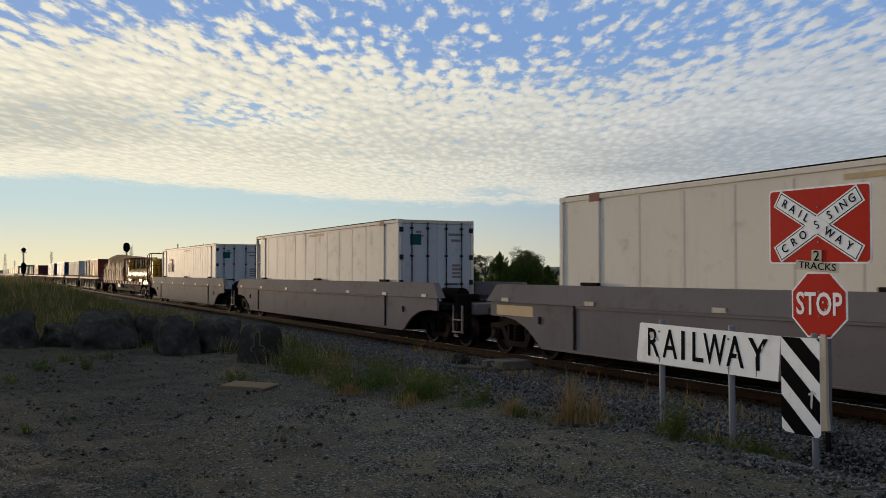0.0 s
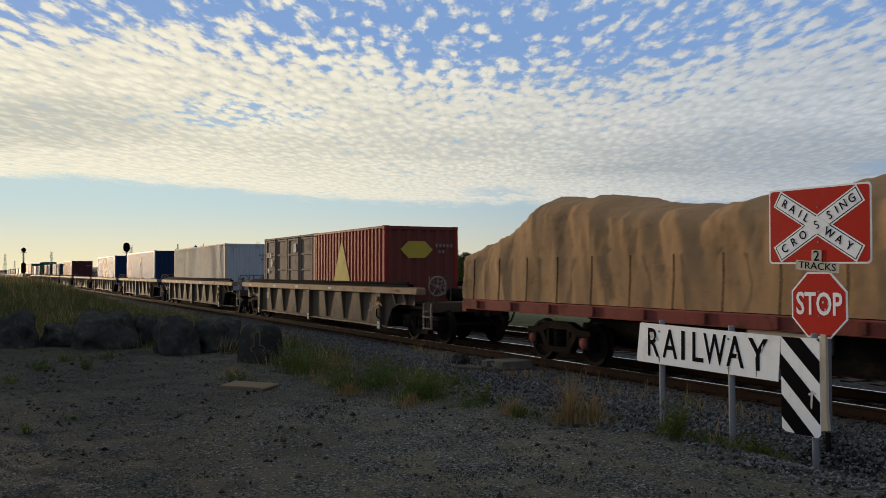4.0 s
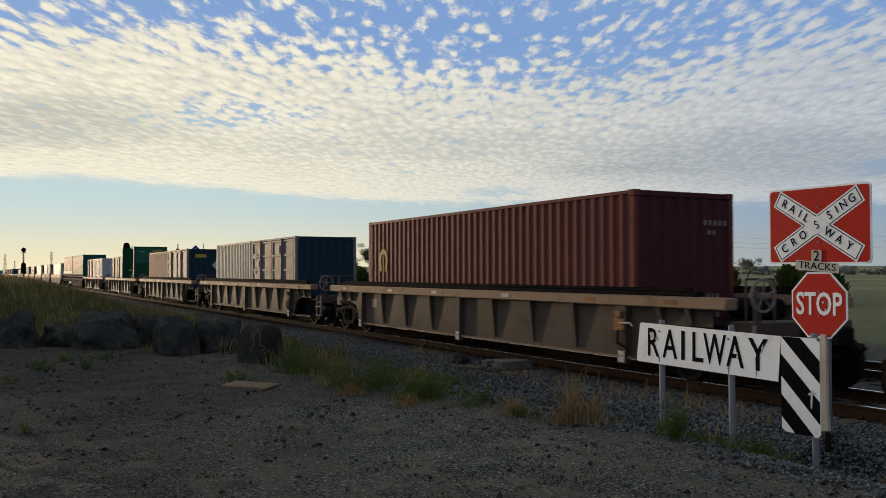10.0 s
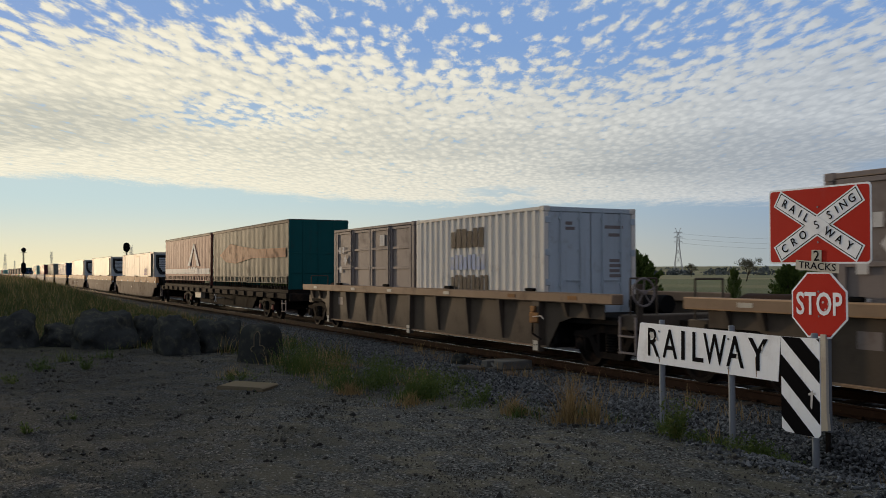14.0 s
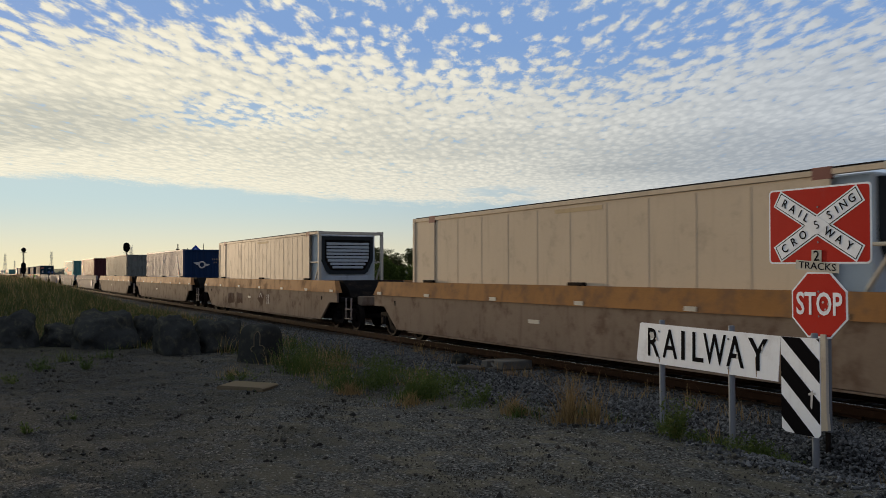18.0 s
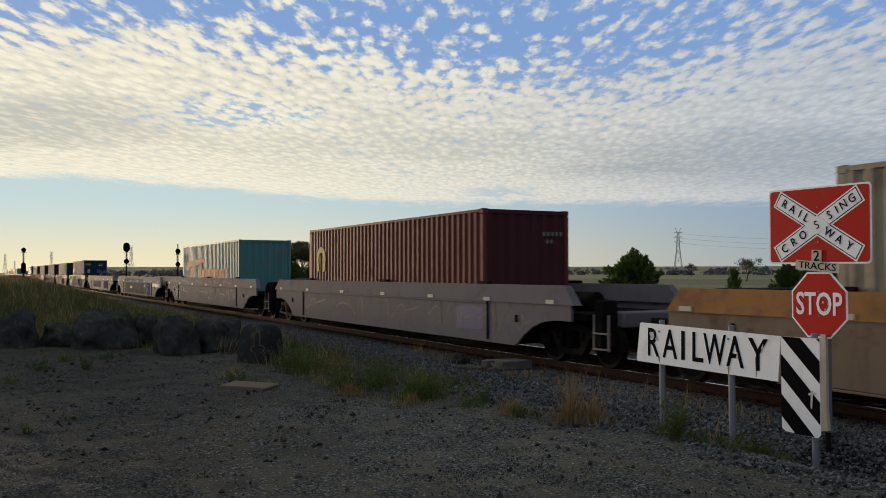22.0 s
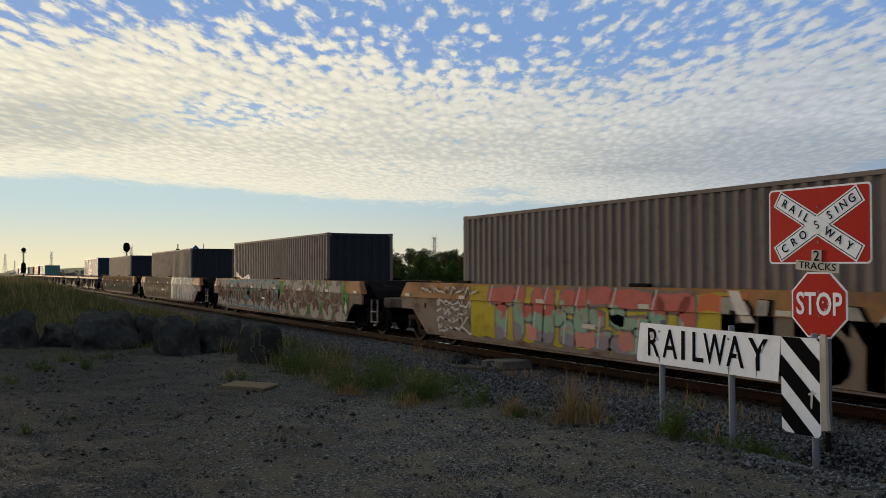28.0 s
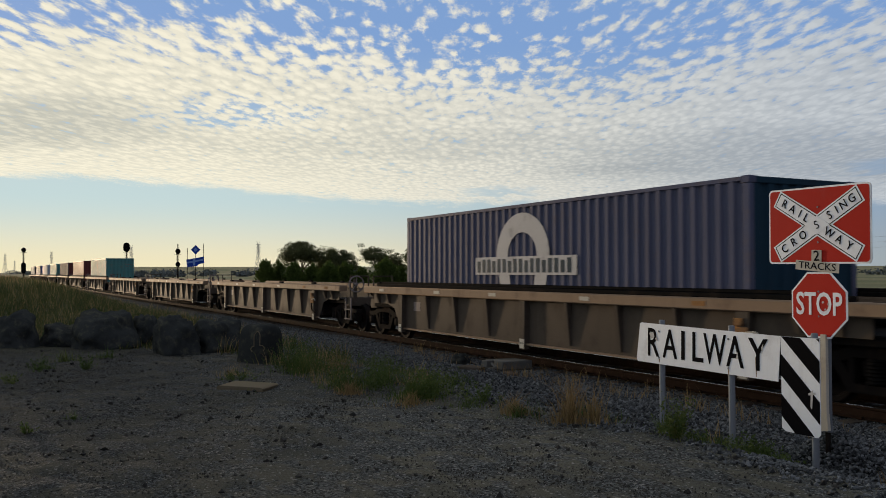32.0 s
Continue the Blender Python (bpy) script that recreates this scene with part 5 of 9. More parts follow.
# ================= trees =================
def leaf_material(name, lo, hi):
    m = bpy.data.materials.new(name)
    m.use_nodes = True
    n = Nodes(m.node_tree)
    r = n.add("ShaderNodeNewGeometry").outputs["Random Per Island"]
    pos = n.add("ShaderNodeTexCoord").outputs["Object"]
    t = n.math("ADD", n.math("MULTIPLY", r, 0.6), n.math("MULTIPLY", n.noise(pos, 0.7, 2.0), 0.5))
    col = n.mix(n.ramp(t, 0.1, 1.0), rgb(*lo), rgb(*hi))
    bs = n.add("ShaderNodeBsdfPrincipled", Base_Color=col, Roughness=0.65)
    bs.inputs["Specular IOR Level"].default_value = 0.2
    tr = n.add("ShaderNodeBsdfTranslucent", Color=col)
    n.t.links.new(n.add("ShaderNodeMixShader", i0=0.38, i1=bs, i2=tr).outputs[0], n.add("ShaderNodeOutputMaterial").inputs[0])
    return m


PINE_LEAF = leaf_material("dark pine needles", (0.042, 0.054, 0.020), (0.115, 0.125, 0.050))
SHRUB_LEAF = leaf_material("green cypress foliage", (0.036, 0.066, 0.014), (0.135, 0.185, 0.040))
GUM_LEAF = leaf_material("thin grey-green leaves", (0.05, 0.055, 0.035), (0.10, 0.095, 0.06))


def leaf_cloud(centres, radii, count, size, rng, up=0.0):
    """Small leaf faces scattered in flattened clumps."""
    idx = rng.integers(0, len(centres), count)
    d = rng.standard_normal((count, 3))
    d /= np.linalg.norm(d, axis=1)[:, None]
    p = centres[idx] + d * (radii[idx] * (0.35 + 0.75 * rng.random((count, 1)) ** 0.7))
    a = rng.standard_normal((count, 3))
    a[:, 2] += up
    a /= np.linalg.norm(a, axis=1)[:, None]
    b = np.cross(a, rng.standard_normal((count, 3)))
    b /= np.linalg.norm(b, axis=1)[:, None]
    s = size * (0.6 + 0.8 * rng.random((count, 1)))
    long = 1.0 + 0.9 * (up > 0)
    q = np.stack([p - a * s * long * 0.5, p + b * s * 0.42, p + a * s * long, p - b * s * 0.42], 1)
    return q.reshape(-1, 3), (4 * np.arange(count)[:, None] + np.arange(4)[None]).tolist()


def leaf_sprays(roots, tips, count, wide, size, rng):
    """Small leaf faces along feathery branches that taper to their tips."""
    idx = rng.integers(0, len(tips), count)
    t = rng.random((count, 1)) ** 0.75
    way = tips[idx] - roots[idx]
    p = roots[idx] + way * t + rng.standard_normal((count, 3)) * wide * (1.05 - t)
    a = way / np.linalg.norm(way, axis=1)[:, None] + 0.55 * rng.standard_normal((count, 3))
    a /= np.linalg.norm(a, axis=1)[:, None]
    b = np.cross(a, rng.standard_normal((count, 3)))
    b /= np.linalg.norm(b, axis=1)[:, None]
    s = size * (0.6 + 0.8 * rng.random((count, 1)))
    q = np.stack([p - a * s, p + b * s * 0.45, p + a * s * 1.5, p - b * s * 0.45], 1)
    return q.reshape(-1, 3), (4 * np.arange(count)[:, None] + np.arange(4)[None]).tolist()


def build_tree(name, x, y, base, height, width, kind, label, seed):
    rng = np.random.default_rng(seed)
    t = tagged(new(name), label, "tree" if kind != "cypress" else "bush", "trees behind the line")
    t.matrix_basis = pose(x, y, base)
    leaf = {"pine": PINE_LEAF, "cypress": SHRUB_LEAF, "gum": GUM_LEAF}[kind]
    centres, radii = [], []
    tr = Form()
    if kind == "cypress":
        tr.cyl((0, 0, 0), (0, 0, height * 0.75), width * 0.03, 7, width * 0.012)
        tips, roots = [], []
        for i in range(130):
            a, h = 6.283 * rng.random(), rng.random() ** 0.85
            reach = width * 0.5 * (1 - h ** 2.4) ** 0.7 * (0.60 + 0.46 * rng.random())
            tip = np.array([reach * math.cos(a), reach * math.sin(a), height * (0.10 + 0.90 * h) * (0.86 + 0.16 * rng.random())])
            tips.append(tip)
            roots.append(np.array([tip[0] * 0.35, tip[1] * 0.35, max(0.0, tip[2] - height * 0.20 - 0.25 * reach)]))
        v, f = leaf_sprays(np.array(roots), np.array(tips), 17000, width * 0.060, width * 0.021, rng)
    else:
        lean = rng.standard_normal(2) * height * 0.04
        fork = height * (0.38 if kind == "pine" else 0.30)
        tr.cyl((0, 0, 0), (lean[0], lean[1], fork), height * 0.030, 8, height * 0.022)
        k = 9 if kind == "pine" else 8
        for i in range(k):
            a = 6.283 * i / k + rng.random() * 0.6
            reach = width * 0.5 * (0.35 + 0.6 * rng.random())
            top = np.array([lean[0] + reach * math.cos(a), lean[1] + reach * math.sin(a), height * ((0.52 if kind == "pine" else 0.60) + 0.36 * rng.random())])
            mid = np.array([lean[0] + 0.4 * reach * math.cos(a), lean[1] + 0.4 * reach * math.sin(a), (fork + top[2]) * 0.5 - height * 0.02])
            tr.cyl((lean[0], lean[1], fork * 0.96), tuple(mid), height * 0.014, 6, height * 0.010)
            tr.cyl(tuple(mid), tuple(top), height * 0.010, 5, height * 0.004)
            for j in range(7 if kind == "pine" else 4):
                off = rng.standard_normal(3) * np.array([width * 0.11, width * 0.11, height * 0.07])
                off[2] -= 0.05 * height * (j > 3)
                centres.append(top + off)
                s = width * ((0.13 if kind == "pine" else 0.10) + 0.06 * rng.random())
                radii.append((s, s, s * (0.55 if kind == "pine" else 0.7)))
        for i in range(30 if kind == "pine" else 0):
            q = rng.standard_normal(3)
            q *= rng.random() ** 0.4 / np.linalg.norm(q)
            centres.append(np.array([lean[0] + q[0] * width * 0.42, lean[1] + q[1] * width * 0.42, height * (0.70 + 0.17 * q[2])]))
            radii.append((width * 0.13, width * 0.13, width * 0.08))
        for i in range(6):
            centres.append(np.array([lean[0], lean[1], height * 0.9]) + rng.standard_normal(3) * np.array([width * 0.14, width * 0.14, height * 0.04]))
            radii.append((width * 0.12, width * 0.12, width * 0.07))
        count, size = (19000, width * 0.020) if kind == "pine" else (3600, width * 0.022)
    part("trunk", tr, paint["bark"], t)
    if kind != "cypress":
        v, f = leaf_cloud(np.array(centres), np.array(radii), count, size, rng)
    me = bpy.data.meshes.new("crown")
    me.from_pydata(v.tolist(), [], f)
    me.materials.append(leaf)
    part("crown", me, None, t)
    return t


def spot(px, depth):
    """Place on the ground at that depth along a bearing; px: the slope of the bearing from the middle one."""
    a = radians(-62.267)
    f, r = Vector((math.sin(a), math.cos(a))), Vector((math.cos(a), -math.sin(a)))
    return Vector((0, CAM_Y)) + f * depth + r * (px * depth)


def build_trees():
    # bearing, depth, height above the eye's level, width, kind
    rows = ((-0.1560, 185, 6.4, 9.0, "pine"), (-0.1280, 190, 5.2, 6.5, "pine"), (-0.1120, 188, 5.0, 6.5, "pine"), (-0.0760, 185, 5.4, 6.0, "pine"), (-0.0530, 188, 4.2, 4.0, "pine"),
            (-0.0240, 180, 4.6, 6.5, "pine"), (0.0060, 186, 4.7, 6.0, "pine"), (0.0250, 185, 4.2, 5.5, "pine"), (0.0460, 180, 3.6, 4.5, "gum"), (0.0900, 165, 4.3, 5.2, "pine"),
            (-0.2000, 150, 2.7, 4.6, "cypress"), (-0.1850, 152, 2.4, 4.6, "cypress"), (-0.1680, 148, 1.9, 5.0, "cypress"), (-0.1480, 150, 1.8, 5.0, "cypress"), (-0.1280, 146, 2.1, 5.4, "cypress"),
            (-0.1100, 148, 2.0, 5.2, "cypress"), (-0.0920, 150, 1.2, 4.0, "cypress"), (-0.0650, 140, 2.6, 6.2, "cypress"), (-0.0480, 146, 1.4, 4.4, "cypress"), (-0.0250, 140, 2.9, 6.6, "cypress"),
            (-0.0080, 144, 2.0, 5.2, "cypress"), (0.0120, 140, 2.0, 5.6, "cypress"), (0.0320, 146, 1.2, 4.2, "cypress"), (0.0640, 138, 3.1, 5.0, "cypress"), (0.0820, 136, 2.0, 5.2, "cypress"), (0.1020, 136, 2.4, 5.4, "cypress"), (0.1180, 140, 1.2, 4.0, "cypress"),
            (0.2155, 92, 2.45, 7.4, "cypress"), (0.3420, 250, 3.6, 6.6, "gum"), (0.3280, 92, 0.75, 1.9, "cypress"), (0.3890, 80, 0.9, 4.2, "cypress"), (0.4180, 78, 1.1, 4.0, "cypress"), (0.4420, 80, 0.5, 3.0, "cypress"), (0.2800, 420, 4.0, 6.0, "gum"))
    words = {"pine": "dark flat-topped pine behind the line", "cypress": "dense dark green cypress bush behind the line", "gum": "thin grey-green tree standing in the fields"}
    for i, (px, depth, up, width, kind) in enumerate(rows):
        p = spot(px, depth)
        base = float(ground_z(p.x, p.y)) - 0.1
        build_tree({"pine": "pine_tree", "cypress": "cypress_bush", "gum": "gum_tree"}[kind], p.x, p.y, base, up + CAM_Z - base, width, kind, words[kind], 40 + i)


build_trees()


def build_far_woods():
    """Low lines of trees and hedges far across the fields."""
    rng = np.random.default_rng(3)
    cs, rs = [], []
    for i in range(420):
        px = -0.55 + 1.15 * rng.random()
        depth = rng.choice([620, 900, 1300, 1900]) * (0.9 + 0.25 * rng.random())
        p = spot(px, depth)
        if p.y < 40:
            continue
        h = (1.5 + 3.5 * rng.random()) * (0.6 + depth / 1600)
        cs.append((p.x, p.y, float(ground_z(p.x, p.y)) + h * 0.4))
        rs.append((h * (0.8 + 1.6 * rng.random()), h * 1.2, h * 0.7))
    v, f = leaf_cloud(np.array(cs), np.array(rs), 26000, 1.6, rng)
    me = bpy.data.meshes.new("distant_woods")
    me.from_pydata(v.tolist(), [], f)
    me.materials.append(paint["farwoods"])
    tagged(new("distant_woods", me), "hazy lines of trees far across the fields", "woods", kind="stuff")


build_far_woods()


# ================= signals and pylons =================
def build_signal(x, y, height, heads, label):
    s = tagged(new("railway_signal"), label, "railway signal", "signals")
    z = float(ground_z(x, y))
    s.matrix_basis = pose(x, y, z)
    part("mast", Form().cyl((0, 0, 0), (0, 0, height), 0.09, 10, 0.07), paint["iron"], s)
    part("base", Form().box(-0.3, 0.3, -0.3, 0.3, 0.0, 0.25, 0.03), paint["concrete"], s)
    f = Form()
    for k in (-0.18, 0.18):
        f.cyl((-0.35, k, 0.2), (-0.12, k, height - 0.6), 0.02, 5)
    for i in range(int(height / 0.35)):
        q = 0.5 + i * 0.35
        if q < height - 0.7:
            f.cyl((-0.35 + 0.23 * q / height, -0.18, q), (-0.35 + 0.23 * q / height, 0.18, q), 0.014, 5)
    part("ladder", f, paint["iron"], s)
    for h, r, tall in heads:
        b = part("target_board", Form().prism_x([(r * math.cos(2 * math.pi * i / 20), h + tall * (1 if math.sin(2 * math.pi * i / 20) > 0 else -1) + r * math.sin(2 * math.pi * i / 20)) for i in range(20)], 0.08, 0.10), paint["signblack"], s, "round black target board", smooth=0)
        for dz in ((-tall, tall) if tall else (0,)):
            part("lens_hood", Form().cyl((0.101, 0, h + dz), (0.36, 0, h + dz), 0.13, 12, 0.12, caps=False), paint["signblack"], b)
            part("lens", Form().lathe((0.102, 0, h + dz), (1, 0, 0), [(0.10, 0.0), (0.08, 0.02), (0.0, 0.03)], 12), paint["navy"], b)
        part("bracket", Form().box(-0.08, 0.08, -0.5, 0.5, h - r - tall - 0.06, h - r - tall, 0.01), paint["iron"], s)
    return s


build_signal(-176.9, -4.25, 6.6, ((6.15, 0.42, 0.0), (2.9, 0.42, 0.55)), "tall black two-headed railway signal beside the line")
build_signal(-144.75, 8.85, 6.6, ((5.95, 0.50, 0.22), (3.75, 0.40, 0.0)), "black railway signal with an oval head")
build_signal(-128.1, 13.4, 6.2, ((5.15, 0.36, 0.0), (3.3, 0.34, 0.0)), "black railway signal standing across the line")


def build_station_sign():
    s = tagged(new("blue_location_sign"), "tilted blue board under a blue diamond on thin posts", "sign")
    x, y = -106.6, 11.2
    z = float(ground_z(x, y))
    s.matrix_basis = pose(x, y, z, 0, 0, 62)
    for q, top in ((-0.95, 4.95), (0.95, 5.45), (0.05, 4.2)):
        part("post", Form().cyl((q, 0.06, 0), (q, 0.06, top), 0.035, 8), paint["iron"], s)
    a = part("diamond", Form().prism([(-0.52, 4.73), (0.05, 4.16), (0.62, 4.73), (0.05, 5.30)], -0.02, 0.02), paint["signblue"], s, "blue diamond plate", smooth=0)
    part("diamond_mark", Form().prism([(-0.2, 4.73), (0.05, 4.48), (0.3, 4.73), (0.05, 4.98)], -0.024, -0.021), paint["signpale"], a, smooth=0)
    b = part("board", Form().prism([(-1.05, 3.55), (1.02, 3.92), (1.08, 3.15), (0.5, 3.05), (0.2, 2.8), (-0.95, 2.65)], -0.02, 0.02), paint["signblue"], s, "tilted blue board", smooth=0)
    part("board_mark", Form().prism([(-0.95, 3.3), (0.95, 3.65), (0.97, 3.45), (-0.93, 3.1)], -0.024, -0.021).prism([(-0.25, 3.6), (0.0, 3.65), (0.02, 2.9), (-0.22, 2.86)], -0.0245, -0.0215), paint["signpale"], b, "pale blue stripes", smooth=0)


build_station_sign()


def build_pylon(x, y, height):
    z = float(ground_z(x, y))
    s = tagged(new("power_pylon"), "tall grey steel lattice power pylon far across the fields", "pylon", "power pylons")
    s.matrix_basis = pose(x, y, z, 0, 0, 40)
    f = Form()
    levels = [(0.0, 0.105), (0.2, 0.075), (0.4, 0.050), (0.56, 0.034), (0.70, 0.026), (0.82, 0.022), (0.92, 0.02)]
    t = height * 0.0045
    for (a, wa), (b, wb) in zip(levels, levels[1:]):
        for sx in (-1, 1):
            for sy in (-1, 1):
                f.cyl((sx * wa * height, sy * wa * height, a * height), (sx * wb * height, sy * wb * height, b * height), t, 5)
            f.cyl((sx * wa * height, -wa * height, a * height), (sx * wb * height, wb * height, b * height), t * 0.6, 4)
            f.cyl((sx * wa * height, wa * height, a * height), (sx * wb * height, -wb * height, b * height), t * 0.6, 4)
            f.cyl((-wa * height, sx * wa * height, a * height), (wb * height, sx * wb * height, b * height), t * 0.6, 4)
            f.cyl((wa * height, sx * wa * height, a * height), (-wb * height, sx * wb * height, b * height), t * 0.6, 4)
    part("tower", f, paint["lattice"], s)
    for k in (0.70, 0.80, 0.90):
        f = Form().cyl((-0.085 * height, 0, k * height), (0.085 * height, 0, k * height), t * 0.9, 5)
        for e in (-1, 1):
            f.cyl((e * 0.085 * height, 0, k * height), (e * 0.02 * height, 0, (k + 0.03) * height), t * 0.6, 4)
            f.cyl((e * 0.085 * height, 0, k * height), (e * 0.085 * height, 0, (k - 0.025) * height), t * 0.7, 4)
        part("cross_arm", f, paint["lattice"], s)
    f = Form()
    for e in (-1, 1):
        f.cyl((e * 0.01 * height, 0, 0.90 * height), (e * 0.06 * height, 0, height), t * 0.9, 4)
    part("horn", f, paint["lattice"], s)
    return s


def build_pylons():
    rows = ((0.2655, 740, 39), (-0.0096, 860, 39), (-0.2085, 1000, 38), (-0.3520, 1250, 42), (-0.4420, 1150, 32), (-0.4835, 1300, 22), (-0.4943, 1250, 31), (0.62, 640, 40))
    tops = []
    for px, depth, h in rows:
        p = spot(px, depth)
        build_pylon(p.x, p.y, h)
        tops.append((px, Vector((p.x, p.y, float(ground_z(p.x, p.y)))), h))
    tops.sort(key=lambda q: q[0])
    for (_, a, ha), (_, b, hb) in zip(tops[-2:], tops[-1:]):
        for k in (0.68, 0.78, 0.88):
            pts = []
            for i in range(13):
                t = i / 12
                p = a.lerp(b, t)
                pts.append((p.x, p.y, a.z + (b.z - a.z) * t + k * (ha + (hb - ha) * t) - 7.0 * 4 * t * (1 - t)))
            tagged(part("power_line", Form().pipe(pts, 0.055, 4), paint["lattice"]), "thin sagging power line between distant pylons", "cable", "power lines")


build_pylons()

# ================= train: running gear =================
def bogie_mesh_set():
    """Meshes of one bogie, centred under its pivot."""
    bol = Form().box(-0.28, 0.28, -0.95, 0.95, 0.42, 0.66, 0.03).box(-0.18, 0.18, -0.30, 0.30, 0.66, 0.80, 0.02)
    bol.box(-1.0, -0.85, -0.62, 0.62, 0.45, 0.53, 0.02).box(0.85, 1.0, -0.62, 0.62, 0.45, 0.53, 0.02)
    fr = Form()
    top = [(-1.12, 0.60), (-1.10, 0.70), (-0.72, 0.72), (-0.36, 0.85), (0.36, 0.85), (0.72, 0.72), (1.10, 0.70), (1.12, 0.60), (0.66, 0.58), (0.32, 0.70), (-0.32, 0.70), (-0.66, 0.58)]
    fr.prism(top, -0.09, 0.09)
    fr.prism([(-0.66, 0.60), (-0.52, 0.64), (-0.30, 0.34), (0.30, 0.34), (0.52, 0.64), (0.66, 0.60), (0.40, 0.22), (-0.40, 0.22)], -0.085, 0.085)
    fr.box(-0.40, -0.31, -0.08, 0.08, 0.33, 0.72, 0.01).box(0.31, 0.40, -0.08, 0.08, 0.33, 0.72, 0.01)
    for x in (-0.9, 0.9):
        fr.box(x - 0.17, x - 0.11, -0.10, 0.10, 0.34, 0.62, 0.01).box(x + 0.11, x + 0.17, -0.10, 0.10, 0.34, 0.62, 0.01)
    ripple = [(0.0, 0.35)]
    for i in range(7):
        ripple += [(0.13, 0.355 + 0.05 * i), (0.15, 0.375 + 0.05 * i), (0.13, 0.395 + 0.05 * i)]
    spring = Form().lathe((0, 0, 0), (0, 0, 1), ripple + [(0.0, 0.70)], 14)
    cap = Form().lathe((0, 0, 0), (0, -1, 0), [(0.0, 0.13), (0.09, 0.13), (0.115, 0.11), (0.12, 0.02), (0.14, 0.0), (0.14, -0.06)], 14)
    wheel = Form().lathe((0, 0, 0), (0, -1, 0), [(0.10, 0.075), (0.13, 0.07), (0.16, 0.02), (0.33, 0.0), (0.355, 0.055), (0.42, 0.06), (0.425, -0.045), (0.455, -0.055), (0.455, -0.078), (0.36, -0.078), (0.33, -0.03), (0.16, -0.02), (0.10, -0.075)], 26)
    axle = Form().cyl((0, -1.02, 0), (0, 1.02, 0), 0.075, 10)
    block = Form().prism([(-0.09, -0.14), (0.05, -0.16), (0.07, 0.16), (-0.09, 0.14)], -0.05, 0.05)
    return {"bolster": bol.mesh("bogie", paint["iron"]), "frame": fr.mesh("side_frame", paint["iron"], 30), "spring": spring.mesh("spring_nest", paint["black"]),
            "cap": cap.mesh("bearing_cap", paint["iron"]), "redcap": cap.mesh("bearing_cap", paint["pinkred"]), "wheel": wheel.mesh("wheel", paint["wheel"]),
            "axle": axle.mesh("axle", paint["iron"]), "block": block.mesh("brake_block", paint["iron"], 0)}


BOGIE = bogie_mesh_set()


def bogie(thing, x, cap="cap"):
    b = part("bogie", BOGIE["bolster"], None, thing, at=pose(x, 0, 0))
    for s in (-1, 1):
        turn = 0 if s < 0 else 180
        part("side_frame", BOGIE["frame"], None, b, at=pose(0, s * 0.98, 0, 0, 0, turn))
        part("spring_nest", BOGIE["spring"], None, b, at=pose(0, s * 0.98, 0))
        for w in (-0.9, 0.9):
            part("bearing_cap", BOGIE[cap], None, b, at=pose(w, s * 0.98, 0.46, 0, 0, turn))
            part("wheel", BOGIE["wheel"], None, b, at=pose(w, s * 0.755, 0.425, 0, 0, turn))
    for w in (-0.9, 0.9):
        part("axle", BOGIE["axle"], None, b, at=pose(w, 0, 0.46))
        part("brake_block", BOGIE["block"], None, b, at=pose(w - 0.52 * (1 if w > 0 else -1), -0.755, 0.45))
    return b


def coupler(thing, x, way):
    f = Form().box(min(x, x + way * 0.6), max(x, x + way * 0.6), -0.10, 0.10, 0.78, 0.98, 0.02)
    f.box(min(x + way * 0.5, x + way * 0.82), max(x + way * 0.5, x + way * 0.82), -0.17, 0.15, 0.72, 1.04, 0.04)
    part("coupler", f, paint["iron"], thing)
    h = Form().pipe([(x + way * 0.1, 0.35, 0.95), (x + way * 0.35, 0.36, 0.62), (x + way * 0.65, 0.36, 0.55), (x + way * 0.85, 0.33, 0.7)], 0.025)
    part("air_hose", h, paint["black"], thing)


def hand_wheel(thing, x, y, z, r=0.25):
    f = Form().ring((x, y, z), (1, 0, 0), r, 0.022, 20, 6)
    for i in range(5):
        a = 2 * math.pi * i / 5 + 0.3
        f.cyl((x, y, z), (x + 0.02, y + r * math.cos(a), z + r * math.sin(a)), 0.014, 5)
    f.cyl((x - 0.12, y, z), (x + 0.05, y, z), 0.045, 8)
    part("handbrake_wheel", f, paint["slate"], thing)
    f = Form().box(x - 0.16, x - 0.08, y - 0.06, y + 0.06, 0.9, z + 0.15, 0.01)
    part("brake_post", f, paint["steelbrown"], thing)


def step_ladder(thing, x, y, top=1.05):
    f = Form().box(x - 0.24, x - 0.20, y - 0.02, y + 0.02, 0.36, top, 0.005).box(x + 0.20, x + 0.24, y - 0.02, y + 0.02, 0.36, top, 0.005)
    for z in (0.38, 0.68):
        f.box(x - 0.22, x + 0.22, y - 0.05, y + 0.05, z, z + 0.03, 0.005)
    part("step", f, paint["slate"], thing, "white-edged crew step")


def reflector(thing, x, y, z, mat, w=0.30, h=0.075):
    part("reflector", Form().box(x - w / 2, x + w / 2, y - 0.004, y + 0.004, z - h / 2, z + h / 2), mat, thing, smooth=0)


